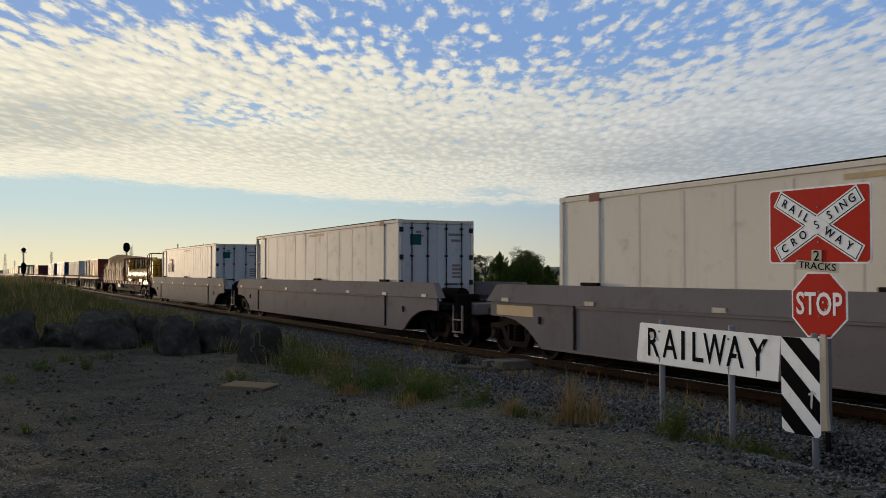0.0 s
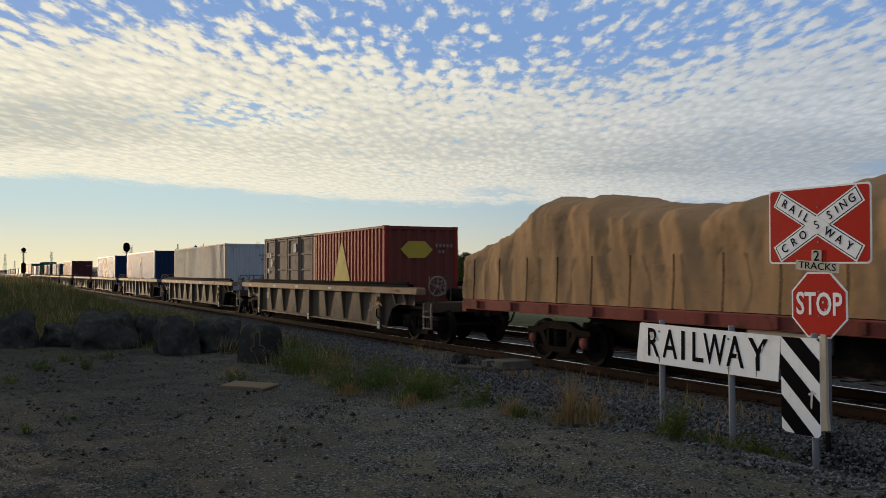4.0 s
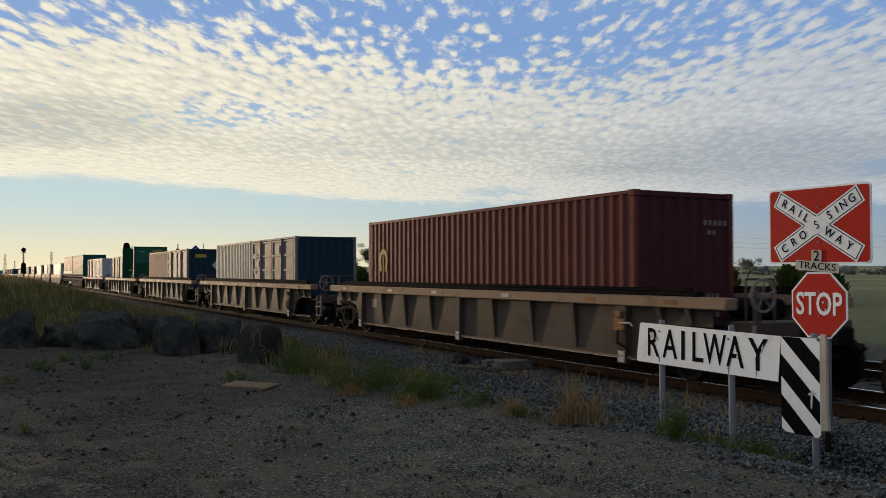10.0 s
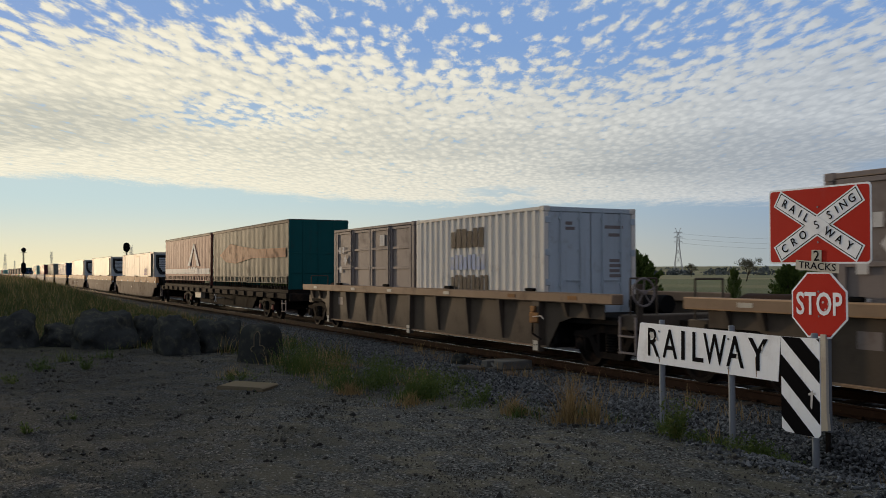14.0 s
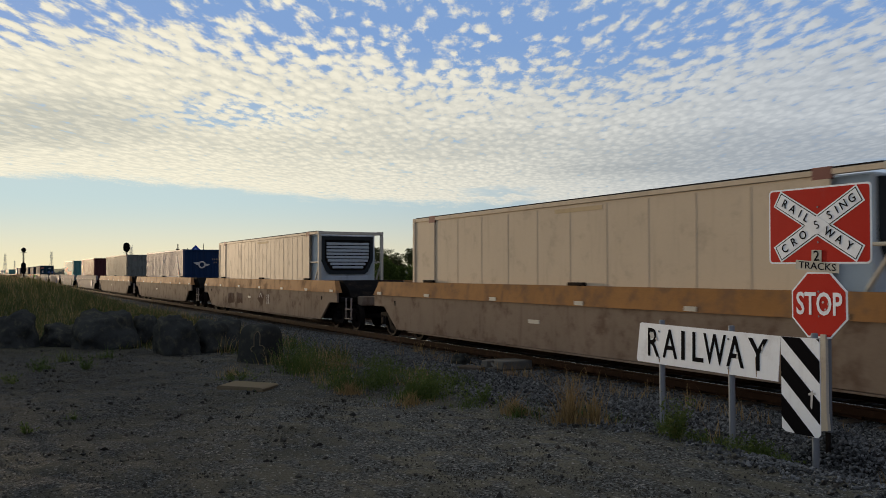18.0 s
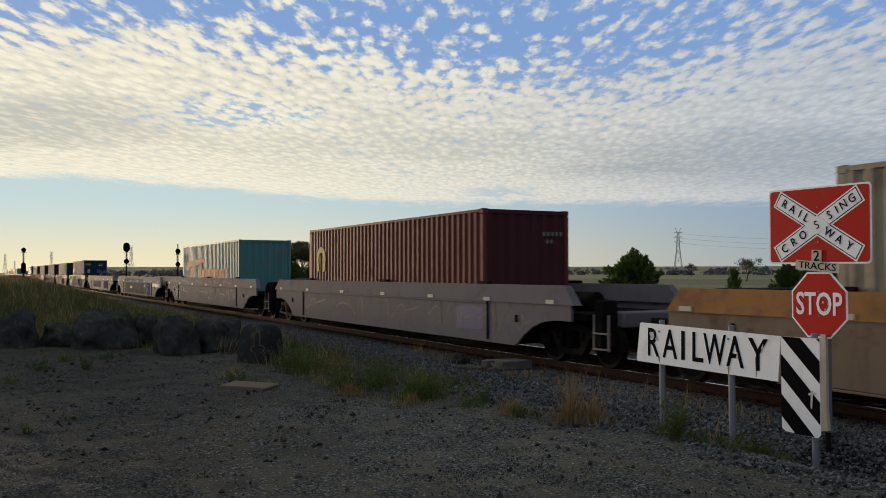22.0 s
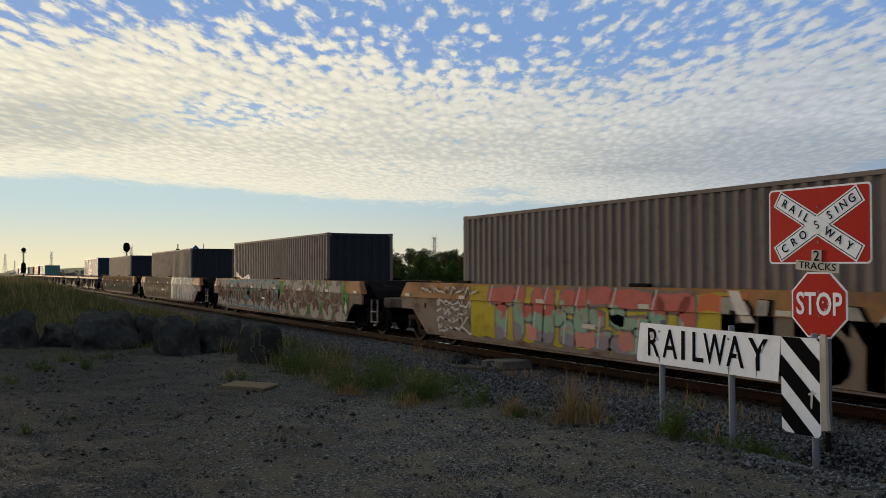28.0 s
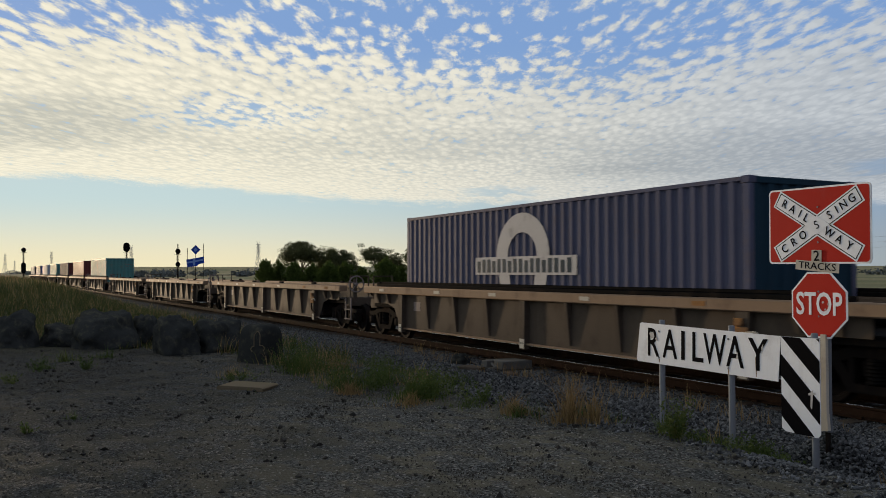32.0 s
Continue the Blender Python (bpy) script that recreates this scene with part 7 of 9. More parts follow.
def side_door_box(H, mat, end_mat, label):
    """Twenty-foot container whose long side is four folding doors of pressed panels."""
    L = 6.058
    c = train_thing("side_door_container", label, "container", "containers")
    h = L / 2
    box_frame(c, L, H, mat, end_mat=end_mat)
    wd = (L - 0.34) / 4
    for k in range(4):
        x0 = -h + 0.17 + k * wd
        d = part("side_door", Form().box(x0 + 0.012, x0 + wd - 0.012, -W + 0.042, -W + 0.07, 0.17, H - 0.09, 0.008), mat, c)
        hh = (H - 0.34) / 4
        for j in range(5):
            z = 0.185 + j * hh
            part("door_rail", Form().box(x0 + 0.161, x0 + wd - 0.161, -W + 0.004, -W + 0.0415, z - 0.012 if j else 0.18, min(z + 0.055, H - 0.10), 0.004), mat, d)
        for a in (x0 + 0.03, x0 + wd - 0.16):
            part("door_stile", Form().box(a, a + 0.13, -W + 0.004, -W + 0.0415, 0.18, H - 0.10, 0.004), mat, d)
        if k in (0, 2):
            f = Form().cyl((x0 + wd - 0.06, -W - 0.012, 0.14), (x0 + wd - 0.06, -W - 0.012, H - 0.06), 0.018, 7)
            f.cyl((x0 + wd + 0.06, -W - 0.012, 0.14), (x0 + wd + 0.06, -W - 0.012, H - 0.06), 0.018, 7)
            part("locking_bar", f, mat, d)
        for z in (0.4, H * 0.5, H - 0.5):
            part("hinge", Form().box(x0 - 0.03, x0 + 0.03, -W - 0.008, -W + 0.012, z, z + 0.12, 0.005), mat, d)
    for x, z, w_, h_ in ((-h + 0.42, H - 0.78, 0.24, 0.2), (-h + 0.75, H - 0.78, 0.16, 0.2), (-h + 0.45, 0.62, 0.26, 0.26), (-h + 0.5, 1.2, 0.18, 0.2), (0.72, H - 0.62, 0.34, 0.32)):
        part("placard", Form().box(x, x + w_, -W - 0.0, -W + 0.0025, z, z + h_), paint["ghostwhite"], c, "worn pale placard", smooth=0)
    part("placard", Form().prism([(-h + 1.02, 1.42), (-h + 1.17, 1.60), (-h + 1.02, 1.78), (-h + 0.87, 1.60)], -W - 0.004, -W - 0.001), paint["ghostwhite"], c, "white diamond placard", smooth=0)
    part("side_wall", corrugated(-h + 0.15, h - 0.15, 0.155, H - 0.085, W - 0.008, 1, 0.28, 0.04, mat), None, c)
    part("end_wall", corrugated_end(-h + 0.012, -1, H, mat), None, c)
    part("end_wall", corrugated_end(h - 0.012, 1, H, end_mat), None, c)
    return c


def reefer_unit(c, x, s, H, deep):
    """Refrigeration unit on the end wall x that faces s; it stands out by deep."""
    def bx(a, b, y0, y1, z0, z1, ch=0.012):
        return Form().box(*sorted((x + a * s, x + b * s)), y0, y1, z0, z1, ch)
    part("unit_wall", bx(0.0, deep, -1.08, 1.08, 0.12, H - 0.10, 0.03), paint["iceblue"], c, "pale blue-grey unit housing")
    def shape(g):
        return [(-0.98 + g, H - 0.16 - g), (0.98 - g, H - 0.16 - g), (0.98 - g, H - 1.0), (0.78 - g, H - 1.42 + g * 0.6), (0.66 - g, H - 1.50 + g), (-0.66 + g, H - 1.50 + g), (-0.78 + g, H - 1.42 + g * 0.6), (-0.98 + g, H - 1.0)]
    u = part("cooling_unit", Form().prism_x(shape(0.0), *sorted((x + (deep + 0.001) * s, x + (deep + 0.07) * s))), paint["navy"], c, "dark blue refrigeration surround", smooth=0)
    part("grille_back", Form().prism_x(shape(0.13), *sorted((x + (deep + 0.071) * s, x + (deep + 0.085) * s))), paint["black"], u, smooth=0)
    for i in range(8):
        z = H - 1.30 + i * 0.118
        half = 0.80 if z > H - 1.02 else 0.58 + (z - H + 1.30) * 0.75
        part("grille_slat", bx(deep + 0.086, deep + 0.125, -half, half, z, z + 0.088, 0.008), paint["iceblue"], u)
    for y in (-0.78, 0.03):
        part("access_panel", bx(deep + 0.001, deep + 0.03, y, y + 0.75, 0.2, H - 1.56), paint["iceblue"], u)


def reefer(lead, close, label, H=2.88, mat="white", gap=0.45):
    """48-foot refrigerated container with smooth sides; its cooling unit stands in an open frame at one end (lead: the leading one)."""
    L = 14.3
    h = L / 2
    c = train_thing("refrigerated_container", label, "container", "containers")
    m = paint[mat]
    s = 1 if lead else -1
    b0, b1 = (-h, h - gap) if lead else (-h + gap, h)
    body = Form().box(b0 + 0.10, b1 - 0.04, -W + 0.03, W - 0.03, 0.14, H - 0.06, 0.02)
    part("body", body, m, c)
    step = 0.56 if close else 1.17
    n = int((b1 - b0 - 0.5) / step)
    for k in (-1, 1):
        for i in range(1, n + 1):
            x = b0 + 0.15 + i * (b1 - b0 - 0.3) / (n + 1)
            part("panel_batten", Form().box(x - 0.016, x + 0.016, *sorted(((W - 0.029) * k, (W - 0.024) * k)), 0.17, H - 0.14, 0.004), m, c)
        part("top_rail", Form().box(-h + 0.18, h - 0.18, *sorted((W * k, (W - 0.07) * k)), H - 0.10, H - 0.012, 0.008), m, c)
        part("bottom_rail", Form().box(-h + 0.18, h - 0.18, *sorted((W * k, (W - 0.07) * k)), 0.012, 0.16, 0.008), m, c)
        for x in (-6.0, 6.0):
            part("lift_post", Form().box(x - 0.14, x + 0.14, *sorted((W * k, (W - 0.028) * k)), 0.16, H - 0.10, 0.008), m, c)
            part("lift_casting", Form().box(x - 0.17, x + 0.17, *sorted(((W + 0.003) * k, (W - 0.05) * k)), H - 0.16, H + 0.02, 0.01), paint["brickred"], c, "rusty lifting casting")
    for e in (-1, 1):
        for k in (-1, 1):
            part("corner_post", Form().box(*sorted((h * e, (h - 0.12) * e)), *sorted((W * k, (W - 0.10) * k)), 0.12, H - 0.12, 0.012), paint["palegrey"] if e == s else m, c)
            for z in (0.0, H - 0.118):
                part("corner_casting", Form().box(*sorted(((h + 0.002) * e, (h - 0.178) * e)), *sorted(((W + 0.002) * k, (W - 0.16) * k)), z, z + 0.118, 0.012), paint["palegrey"] if e == s else m, c)
        part("end_header", Form().box(*sorted((h * e, (h - 0.09) * e)), -W + 0.16, W - 0.16, H - 0.115, H - 0.012, 0.01), paint["palegrey"], c)
        part("end_sill", Form().box(*sorted((h * e, (h - 0.09) * e)), -W + 0.16, W - 0.16, 0.012, 0.13, 0.01), paint["palegrey"], c)
    xe = b1 - 0.04 if lead else b0 + 0.10
    reefer_unit(c, xe, s, H, max(0.04, gap - 0.42))
    for k in (-1, 1):
        f = Form().cyl((xe + 0.06 * s, (W - 0.06) * k, 0.25), ((h - 0.06) * s, (W - 0.06) * k, H * 0.62), 0.032, 7)
        f.cyl((xe + 0.06 * s, (W - 0.06) * k, H * 0.62), ((h - 0.06) * s, (W - 0.06) * k, H * 0.62), 0.028, 7)
        part("frame_brace", f, paint["palegrey"], c)
    if lead:
        door_end(c, -h, -1, H, paint["cream"], paint["palegrey"], False)
    else:
        door_end(c, h, 1, H, paint["iceblue"], paint["navy"])
        part("placard", Form().box(h - 0.008, h - 0.004, -0.85, -0.5, H - 0.72, H - 0.42), paint["tealend"], c, "small teal placard", smooth=0)
    part("roof_strip", Form().box(-0.5, 1.05, -W + 0.0225, -W + 0.0285, H - 0.25, H - 0.17), paint["sand"], c, "faded yellow-brown strip under the roof edge", smooth=0)
    for k in (-1, 1):
        part("roof_seal", Form().box(-h + 0.19, h - 0.19, *sorted(((W - 0.004) * k, (W - 0.09) * k)), H - 0.0115, H + 0.012, 0.004), paint["iron"], c, "dark grimy roof edge")

    return c


def oval_logo(c, x, z, rx, rz, mat, label, y=-W - 0.006, gap=0.55):
    """A horseshoe arch printed on a side."""
    f = Form()
    n = 22
    pts = []
    for i in range(n + 1):
        a = math.pi * (1.12 - 1.24 * i / n)
        for k in (1.0, gap):
            pts += [(x + rx * k * math.cos(a), y, z + rz * k * math.sin(a))]
    f.add(pts, [(2 * i, 2 * i + 2, 2 * i + 3, 2 * i + 1) for i in range(n)])
    for e in (-1, 1):
        f.add([(x + e * rx * 0.93, y, z - 0.3 * rz), (x + e * rx * gap * 0.93, y, z - 0.3 * rz), (x + e * rx * gap * 0.66, y, z - rz), (x + e * rx * 0.80, y, z - rz)], [(0, 1, 2, 3)])
    part("printed_arch", f, mat, c, label, smooth=0)


def green_rack():
    """Open A-frame rack for sheets of glass with two solid end walls."""
    L, H = 6.0, 2.95
    h = L / 2
    c = train_thing("sheet_rack", "dark green open steel rack with solid end walls", "rack")
    g = paint["green"]
    part("base", Form().box(-h, h, -W, W, 0.0, 0.20, 0.015), g, c)
    for i in range(9):
        x = -h + 0.5 + i * (L - 1.0) / 8
        part("base_rib", Form().box(x - 0.03, x + 0.03, -W - 0.02, -W + 0.0, 0.02, 0.19), paint["olive"], c, smooth=0)
    part("base_edge", Form().box(-h + 0.1, h - 0.1, -W - 0.012, -W + 0.05, 0.201, 0.26, 0.01), paint["olive"], c, "pale worn base edge")
    for e in (-1, 1):
        f = Form().box(*sorted((h * e, (h - 0.05) * e)), -W + 0.08, W - 0.08, 0.20, H - 0.06, 0.01)
        part("end_wall", f, g, c)
        for k in (-1, 1):
            part("end_post", Form().box(*sorted(((h + 0.02) * e, (h - 0.12) * e)), *sorted((W * k, (W - 0.1) * k)), 0.0, H, 0.012), g, c)
            f = Form()
            for j in range(14):
                z = 0.3 + j * (H - 0.5) / 13
                f.box(*sorted(((h + 0.021) * e, (h + 0.03) * e)), *sorted(((W - 0.02) * k, (W - 0.07) * k)), z, z + 0.07)
            part("post_holes", f, paint["olive"], c, "row of pale slots", smooth=0)
        part("end_header", Form().box(*sorted(((h + 0.01) * e, (h - 0.11) * e)), -W + 0.1, W - 0.1, H - 0.10, H, 0.012), g, c)
        part("end_brace", Form().prism_x([(-1.0, 0.3), (-0.9, 0.3), (1.0, 2.6), (0.9, 2.6)], *sorted(((h - 0.051) * e, (h - 0.10) * e))), g, c, smooth=0)
    for x in (-1.75, -0.6, 0.6, 1.75):
        f = Form()
        for k in (-1, 1):
            f.prism_x([(0.95 * k, 0.2), (0.80 * k, 0.2), (0.16 * k, H - 0.30), (0.31 * k, H - 0.30)], x - 0.06, x + 0.06)
        f.box(x - 0.06, x + 0.06, -0.32, 0.32, H - 0.36, H - 0.24)
        a = part("a_frame", f, g, c, smooth=0)
        for z, half in ((0.9, 0.7), (1.7, 0.46)):
            part("cross_bar", Form().box(x - 0.04, x + 0.04, -half, half, z, z + 0.08, 0.008), g, a)
        f = Form()
        for j in range(16):
            t = j / 15
            y, z = -0.955 + 0.645 * t, 0.24 + (H - 0.60) * t
            f.box(x - 0.03, x + 0.03, y - 0.006, y, z, z + 0.06)
        part("slot_row", f, paint["olive"], a, "row of pale slots", smooth=0)
    for k in (-1, 1):
        part("ridge_rail", Form().box(-h + 0.12, h - 0.12, *sorted((0.10 * k, 0.22 * k)), H - 0.235, H - 0.12, 0.01), g, c)
        for z, y in ((0.34, 0.92), (1.15, 0.70)):
            part("long_rail", Form().box(-h + 0.12, h - 0.12, *sorted((y * k, (y + 0.05) * k)), z, z + 0.07, 0.008), paint["olive"], c)
    part("upper_panel", Form().box(h + 0.0006, h + 0.005, -1.08, 1.08, H - 1.25, H - 0.12), paint["greenpale"], c, "paler green upper panel", smooth=0)
    part("warning_plate", Form().box(h + 0.0055, h + 0.009, 0.1, 0.85, H - 0.36, H - 0.25), paint["lemon"], c, "mustard plate", smooth=0)
    part("stencil_bars", Form().box(h + 0.0055, h + 0.009, -0.75, -0.45, H - 0.39, H - 0.35), paint["ghostwhite"], c, smooth=0)
    return c


def curtain_sider(mat, end_mat, label, name="curtain_container"):
    """Forty-foot curtain-sided container on an open gated base."""
    L, H = 12.2, 2.80
    h = L / 2
    c = train_thing(name, label, "container", "curtain-sided containers")
    part("base_frame", Form().box(-h, h, -W, W, 0.0, 0.14, 0.01), paint["iron"], c)
    for k in (-1, 1):
        f = Form()
        pts = []
        n = 120
        for i in range(n + 1):
            x = -h + 0.12 + (L - 0.24) * i / n
            d = 0.012 * math.sin(i * 0.9) + 0.01 * math.sin(i * 0.31 + 1)
            pts += [(x, (W - 0.035 + d * 1.2) * k, 0.40), (x, (W - 0.03 + d) * k, 1.2), (x, (W - 0.025) * k, H - 0.1)]
        f.add(pts, [(3 * i + j, 3 * i + 3 + j, 3 * i + 4 + j, 3 * i + 1 + j) for i in range(n) for j in (0, 1)])
        part("curtain", f, mat, c, "faded creased side curtain")
        part("top_rail", Form().box(-h, h, *sorted((W * k, (W - 0.08) * k)), H - 0.11, H, 0.01), paint["steelbrown"], c)
        part("gate_rail", Form().box(-h + 0.1, h - 0.1, *sorted(((W + 0.012) * k, (W - 0.02) * k)), 0.60, 0.645, 0.006).box(-h + 0.1, h - 0.1, *sorted(((W + 0.012) * k, (W - 0.02) * k)), 0.36, 0.395, 0.006), mat, c)
        bar = Form().box(-0.015, 0.015, *sorted(((W + 0.008) * k, (W - 0.016) * k)), 0.14, 0.62).mesh("gate_bar", paint["iron"], 0)
        for i in range(31):
            part("gate_bar", bar, None, c, at=pose(-h + 0.15 + (L - 0.3) * i / 30, 0, 0))
    for e in (-1, 1):
        part("end_wall", Form().box(*sorted((h * e, (h - 0.06) * e)), -W + 0.02, W - 0.02, 0.14, H, 0.012), end_mat, c)
        f = Form()
        for y in (-1.15, -0.62, 0.0, 0.62, 1.15):
            f.box(*sorted((h * e, (h + 0.03) * e)), y - 0.04, y + 0.04, 0.14, H - 0.02, 0.006)
        for z in (0.75, 1.5):
            f.box(*sorted((h * e, (h + 0.015) * e)), -1.15, 1.15, z, z + 0.05, 0.004)
        part("end_rib", f, end_mat, c)
    part("roof", Form().box(-h, h, -W + 0.03, W - 0.03, H + 0.001, H + 0.03, 0.008), paint["steelbrown"], c)
    return c


# ================= train: loads of the red flat wagon =================
def drum_row(n, x0, pitch, length, r, y, z, label):
    out = []
    for i in range(n):
        d = train_thing("drum", label, "drum", "yellow pressure drums")
        prof = [(r * 0.95, 0.16), (r * 0.95, 0.0), (r, 0.0), (r, length), (r * 0.95, length), (r * 0.95, length - 0.16)]
        part("shell", Form().lathe((-length / 2, 0, 0), (1, 0, 0), prof, 28), paint["yellow"], d)
        for e, q in ((-1, 0.16), (1, length - 0.16)):
            part("end_plate", Form().lathe((-length / 2, 0, 0), (1, 0, 0), [(0.0, q), (r * 0.5, q + 0.02 * e), (r * 0.949, q)], 20), paint["drumend"], d, "dark recessed end plate")
        for x in (-length * 0.28, length * 0.28):
            part("hoop", Form().lathe((x - 0.05, 0, 0), (1, 0, 0), [(r, 0), (r + 0.022, 0.02), (r + 0.022, 0.08), (r, 0.10)], 28), paint["yellow"], d)
            part("strap", Form().lathe((x + 0.12, 0, 0), (1, 0, 0), [(r + 0.001, 0), (r + 0.008, 0.01), (r + 0.008, 0.05), (r + 0.001, 0.06)], 28), paint["black"], d)
        f = Form()
        pts = []
        for j in range(9):
            a = radians(118 + 5 * j)
            pts += [(-0.22, (r + 0.003) * math.cos(a) * 1.0, -(r + 0.003) * math.sin(a) * -1.0), (0.22, (r + 0.003) * math.cos(a), (r + 0.003) * math.sin(a))]
        f.add(pts, [(2 * j, 2 * j + 2, 2 * j + 3, 2 * j + 1) for j in range(8)])
        part("data_sticker", f, paint["sticker"], d, "pale data sticker")
        part("valve", Form().cyl((length / 2 - 0.04, 0.1, 0.15), (length / 2 + 0.05, 0.1, 0.15), 0.04, 8), paint["bright"], d)
        out.append(on_train(d, x0 + i * pitch, z))
        d.matrix_basis = pose(x0 + i * pitch, y, z)
        MOVERS[-1] = (d, x0 + i * pitch, z, y)
    return out


def cylinder_cage(u, z, label, L=1.96, high=2.02):
    """Upright gas cylinders in a tubular cage of length L."""
    c = train_thing("cylinder_cage", label, "gas cylinders", "cages of gas cylinders")
    h = L / 2
    n = int((L - 0.3) / 0.29)
    prof = [(0.0, 0.06), (0.125, 0.06), (0.125, 1.38), (0.10, 1.46), (0.045, 1.51), (0.045, 1.60), (0.03, 1.64), (0.0, 1.64)]
    me = Form().lathe((0, 0, 0), (0, 0, 1), prof, 10).mesh("gas_cylinder", paint["yellow"])
    for ix in range(n):
        for iy in range(7):
            if ix in (0, n - 1) or iy == 0 or iy == 6:
                part("gas_cylinder", me, None, c, at=pose(-h + 0.3 + ix * (L - 0.6) / max(1, n - 1), -0.95 + 0.315 * iy, 0))
    part("pallet", Form().box(-h, h, -1.18, 1.18, 0.0, 0.06, 0.01), paint["iron"], c)
    for x in (-h + 0.02, 0.0, h - 0.02):
        part("cage_hoop", Form().pipe([(x, -1.2, 0), (x, -1.2, high - 0.12), (x, -1.1, high), (x, 1.1, high), (x, 1.2, high - 0.12), (x, 1.2, 0)], 0.024), paint["cagered"], c)
    for s in (-1, 1):
        for zz in (0.25, 0.55, 0.85, 1.15, 1.45):
            part("cage_rail", Form().cyl((-h, s * 1.2, zz), (h, s * 1.2, zz), 0.016, 6), paint["cagered"], c)
            part("cage_rail", Form().cyl((s * h, -1.2, zz), (s * h, 1.2, zz), 0.016, 6), paint["cagered"], c)
        part("cage_rail", Form().cyl((-h, s * 1.1, high), (h, s * 1.1, high), 0.022, 6), paint["cagered"], c)
    part("notice_board", Form().box(h + 0.03, h + 0.045, -0.55, 0.30, 0.92, 1.58, 0.004), paint["slate"], c, "grey notice board")
    part("blue_strap", Form().prism([(h - 1.0, 0.5), (h - 0.93, 0.5), (h - 0.80, 1.5), (h - 0.87, 1.5)], -1.135, -1.125), paint["blue"], c, "blue webbing strap", smooth=0)
    return on_train(c, u, z)


def tarp_load(u, L, z, label):
    """A long load under a sagging, creased tarpaulin."""
    c = train_thing("covered_load", label, "tarpaulin load")
    f = Form()
    n, prof = 260, [(-1.26, 0.02), (-1.25, 0.25), (-1.24, 0.5), (-1.22, 0.75), (-1.20, 1.0), (-1.17, 1.28), (-1.13, 1.52), (-0.95, 1.68), (-0.4, 1.84), (0.0, 1.86), (0.4, 1.84), (0.95, 1.72), (1.13, 1.55), (1.20, 1.0), (1.24, 0.5), (1.26, 0.02)]
    pts = []
    for i in range(n + 1):
        x = -L / 2 + L * i / n
        hump = float(np.interp(x, (-6.2, -5.6, -4.4, -3.3, -1.6, 0.6, 2.6, 4.4, 6.2), (0.66, 0.72, 0.92, 1.22, 1.16, 0.98, 1.0, 1.07, 0.97)))
        hump += 0.02 * math.sin(x * 3.1)
        for k, (y, zz) in enumerate(prof):
            w = noise.noise((x * 1.6 + 0.5 * zz, zz * 0.6, y * 2)) * 0.11 + (0.5 - abs(noise.noise((x * 2.6 + zz * 1.3, zz * 0.8, y)))) * 0.10 + noise.noise((x * 7.0 + zz * 3, zz * 1.5, y * 3)) * 0.04
            pts.append((x + 0.05 * noise.noise((x, zz * 2, 7)), y + (w if y > 0 else -w) * (0.3 + 0.6 * min(1, zz)), zz * hump + 0.4 * w * (zz > 1)))
    k = len(prof)
    f.add(pts, [(i * k + j, (i + 1) * k + j, (i + 1) * k + j + 1, i * k + j + 1) for i in range(n) for j in range(k - 1)])
    for i in (0, n):
        f.add([pts[i * k + j] for j in range(k)], [tuple(range(k))])
    part("tarpaulin", f, paint["tarp"], c, "creased tan tarpaulin", smooth=60)
    for i in range(11):
        x = -L / 2 + 0.6 + i * (L - 1.2) / 10
        r = Form().pipe([(x, -1.30, 0.95), (x + 0.03, -1.33, 0.5), (x, -1.34, 0.02)], 0.013, 5)
        part("lashing", r, paint["black"], c)
    return on_train(c, u, z)


# ================= the train, from its leading wagon =================
def put_wagon(proto, u):
    first = not proto.get("used")
    ob = proto if first else copy_thing(proto, pose(u, 0, 0))
    proto["used"] = 1
    return on_train(ob, u)


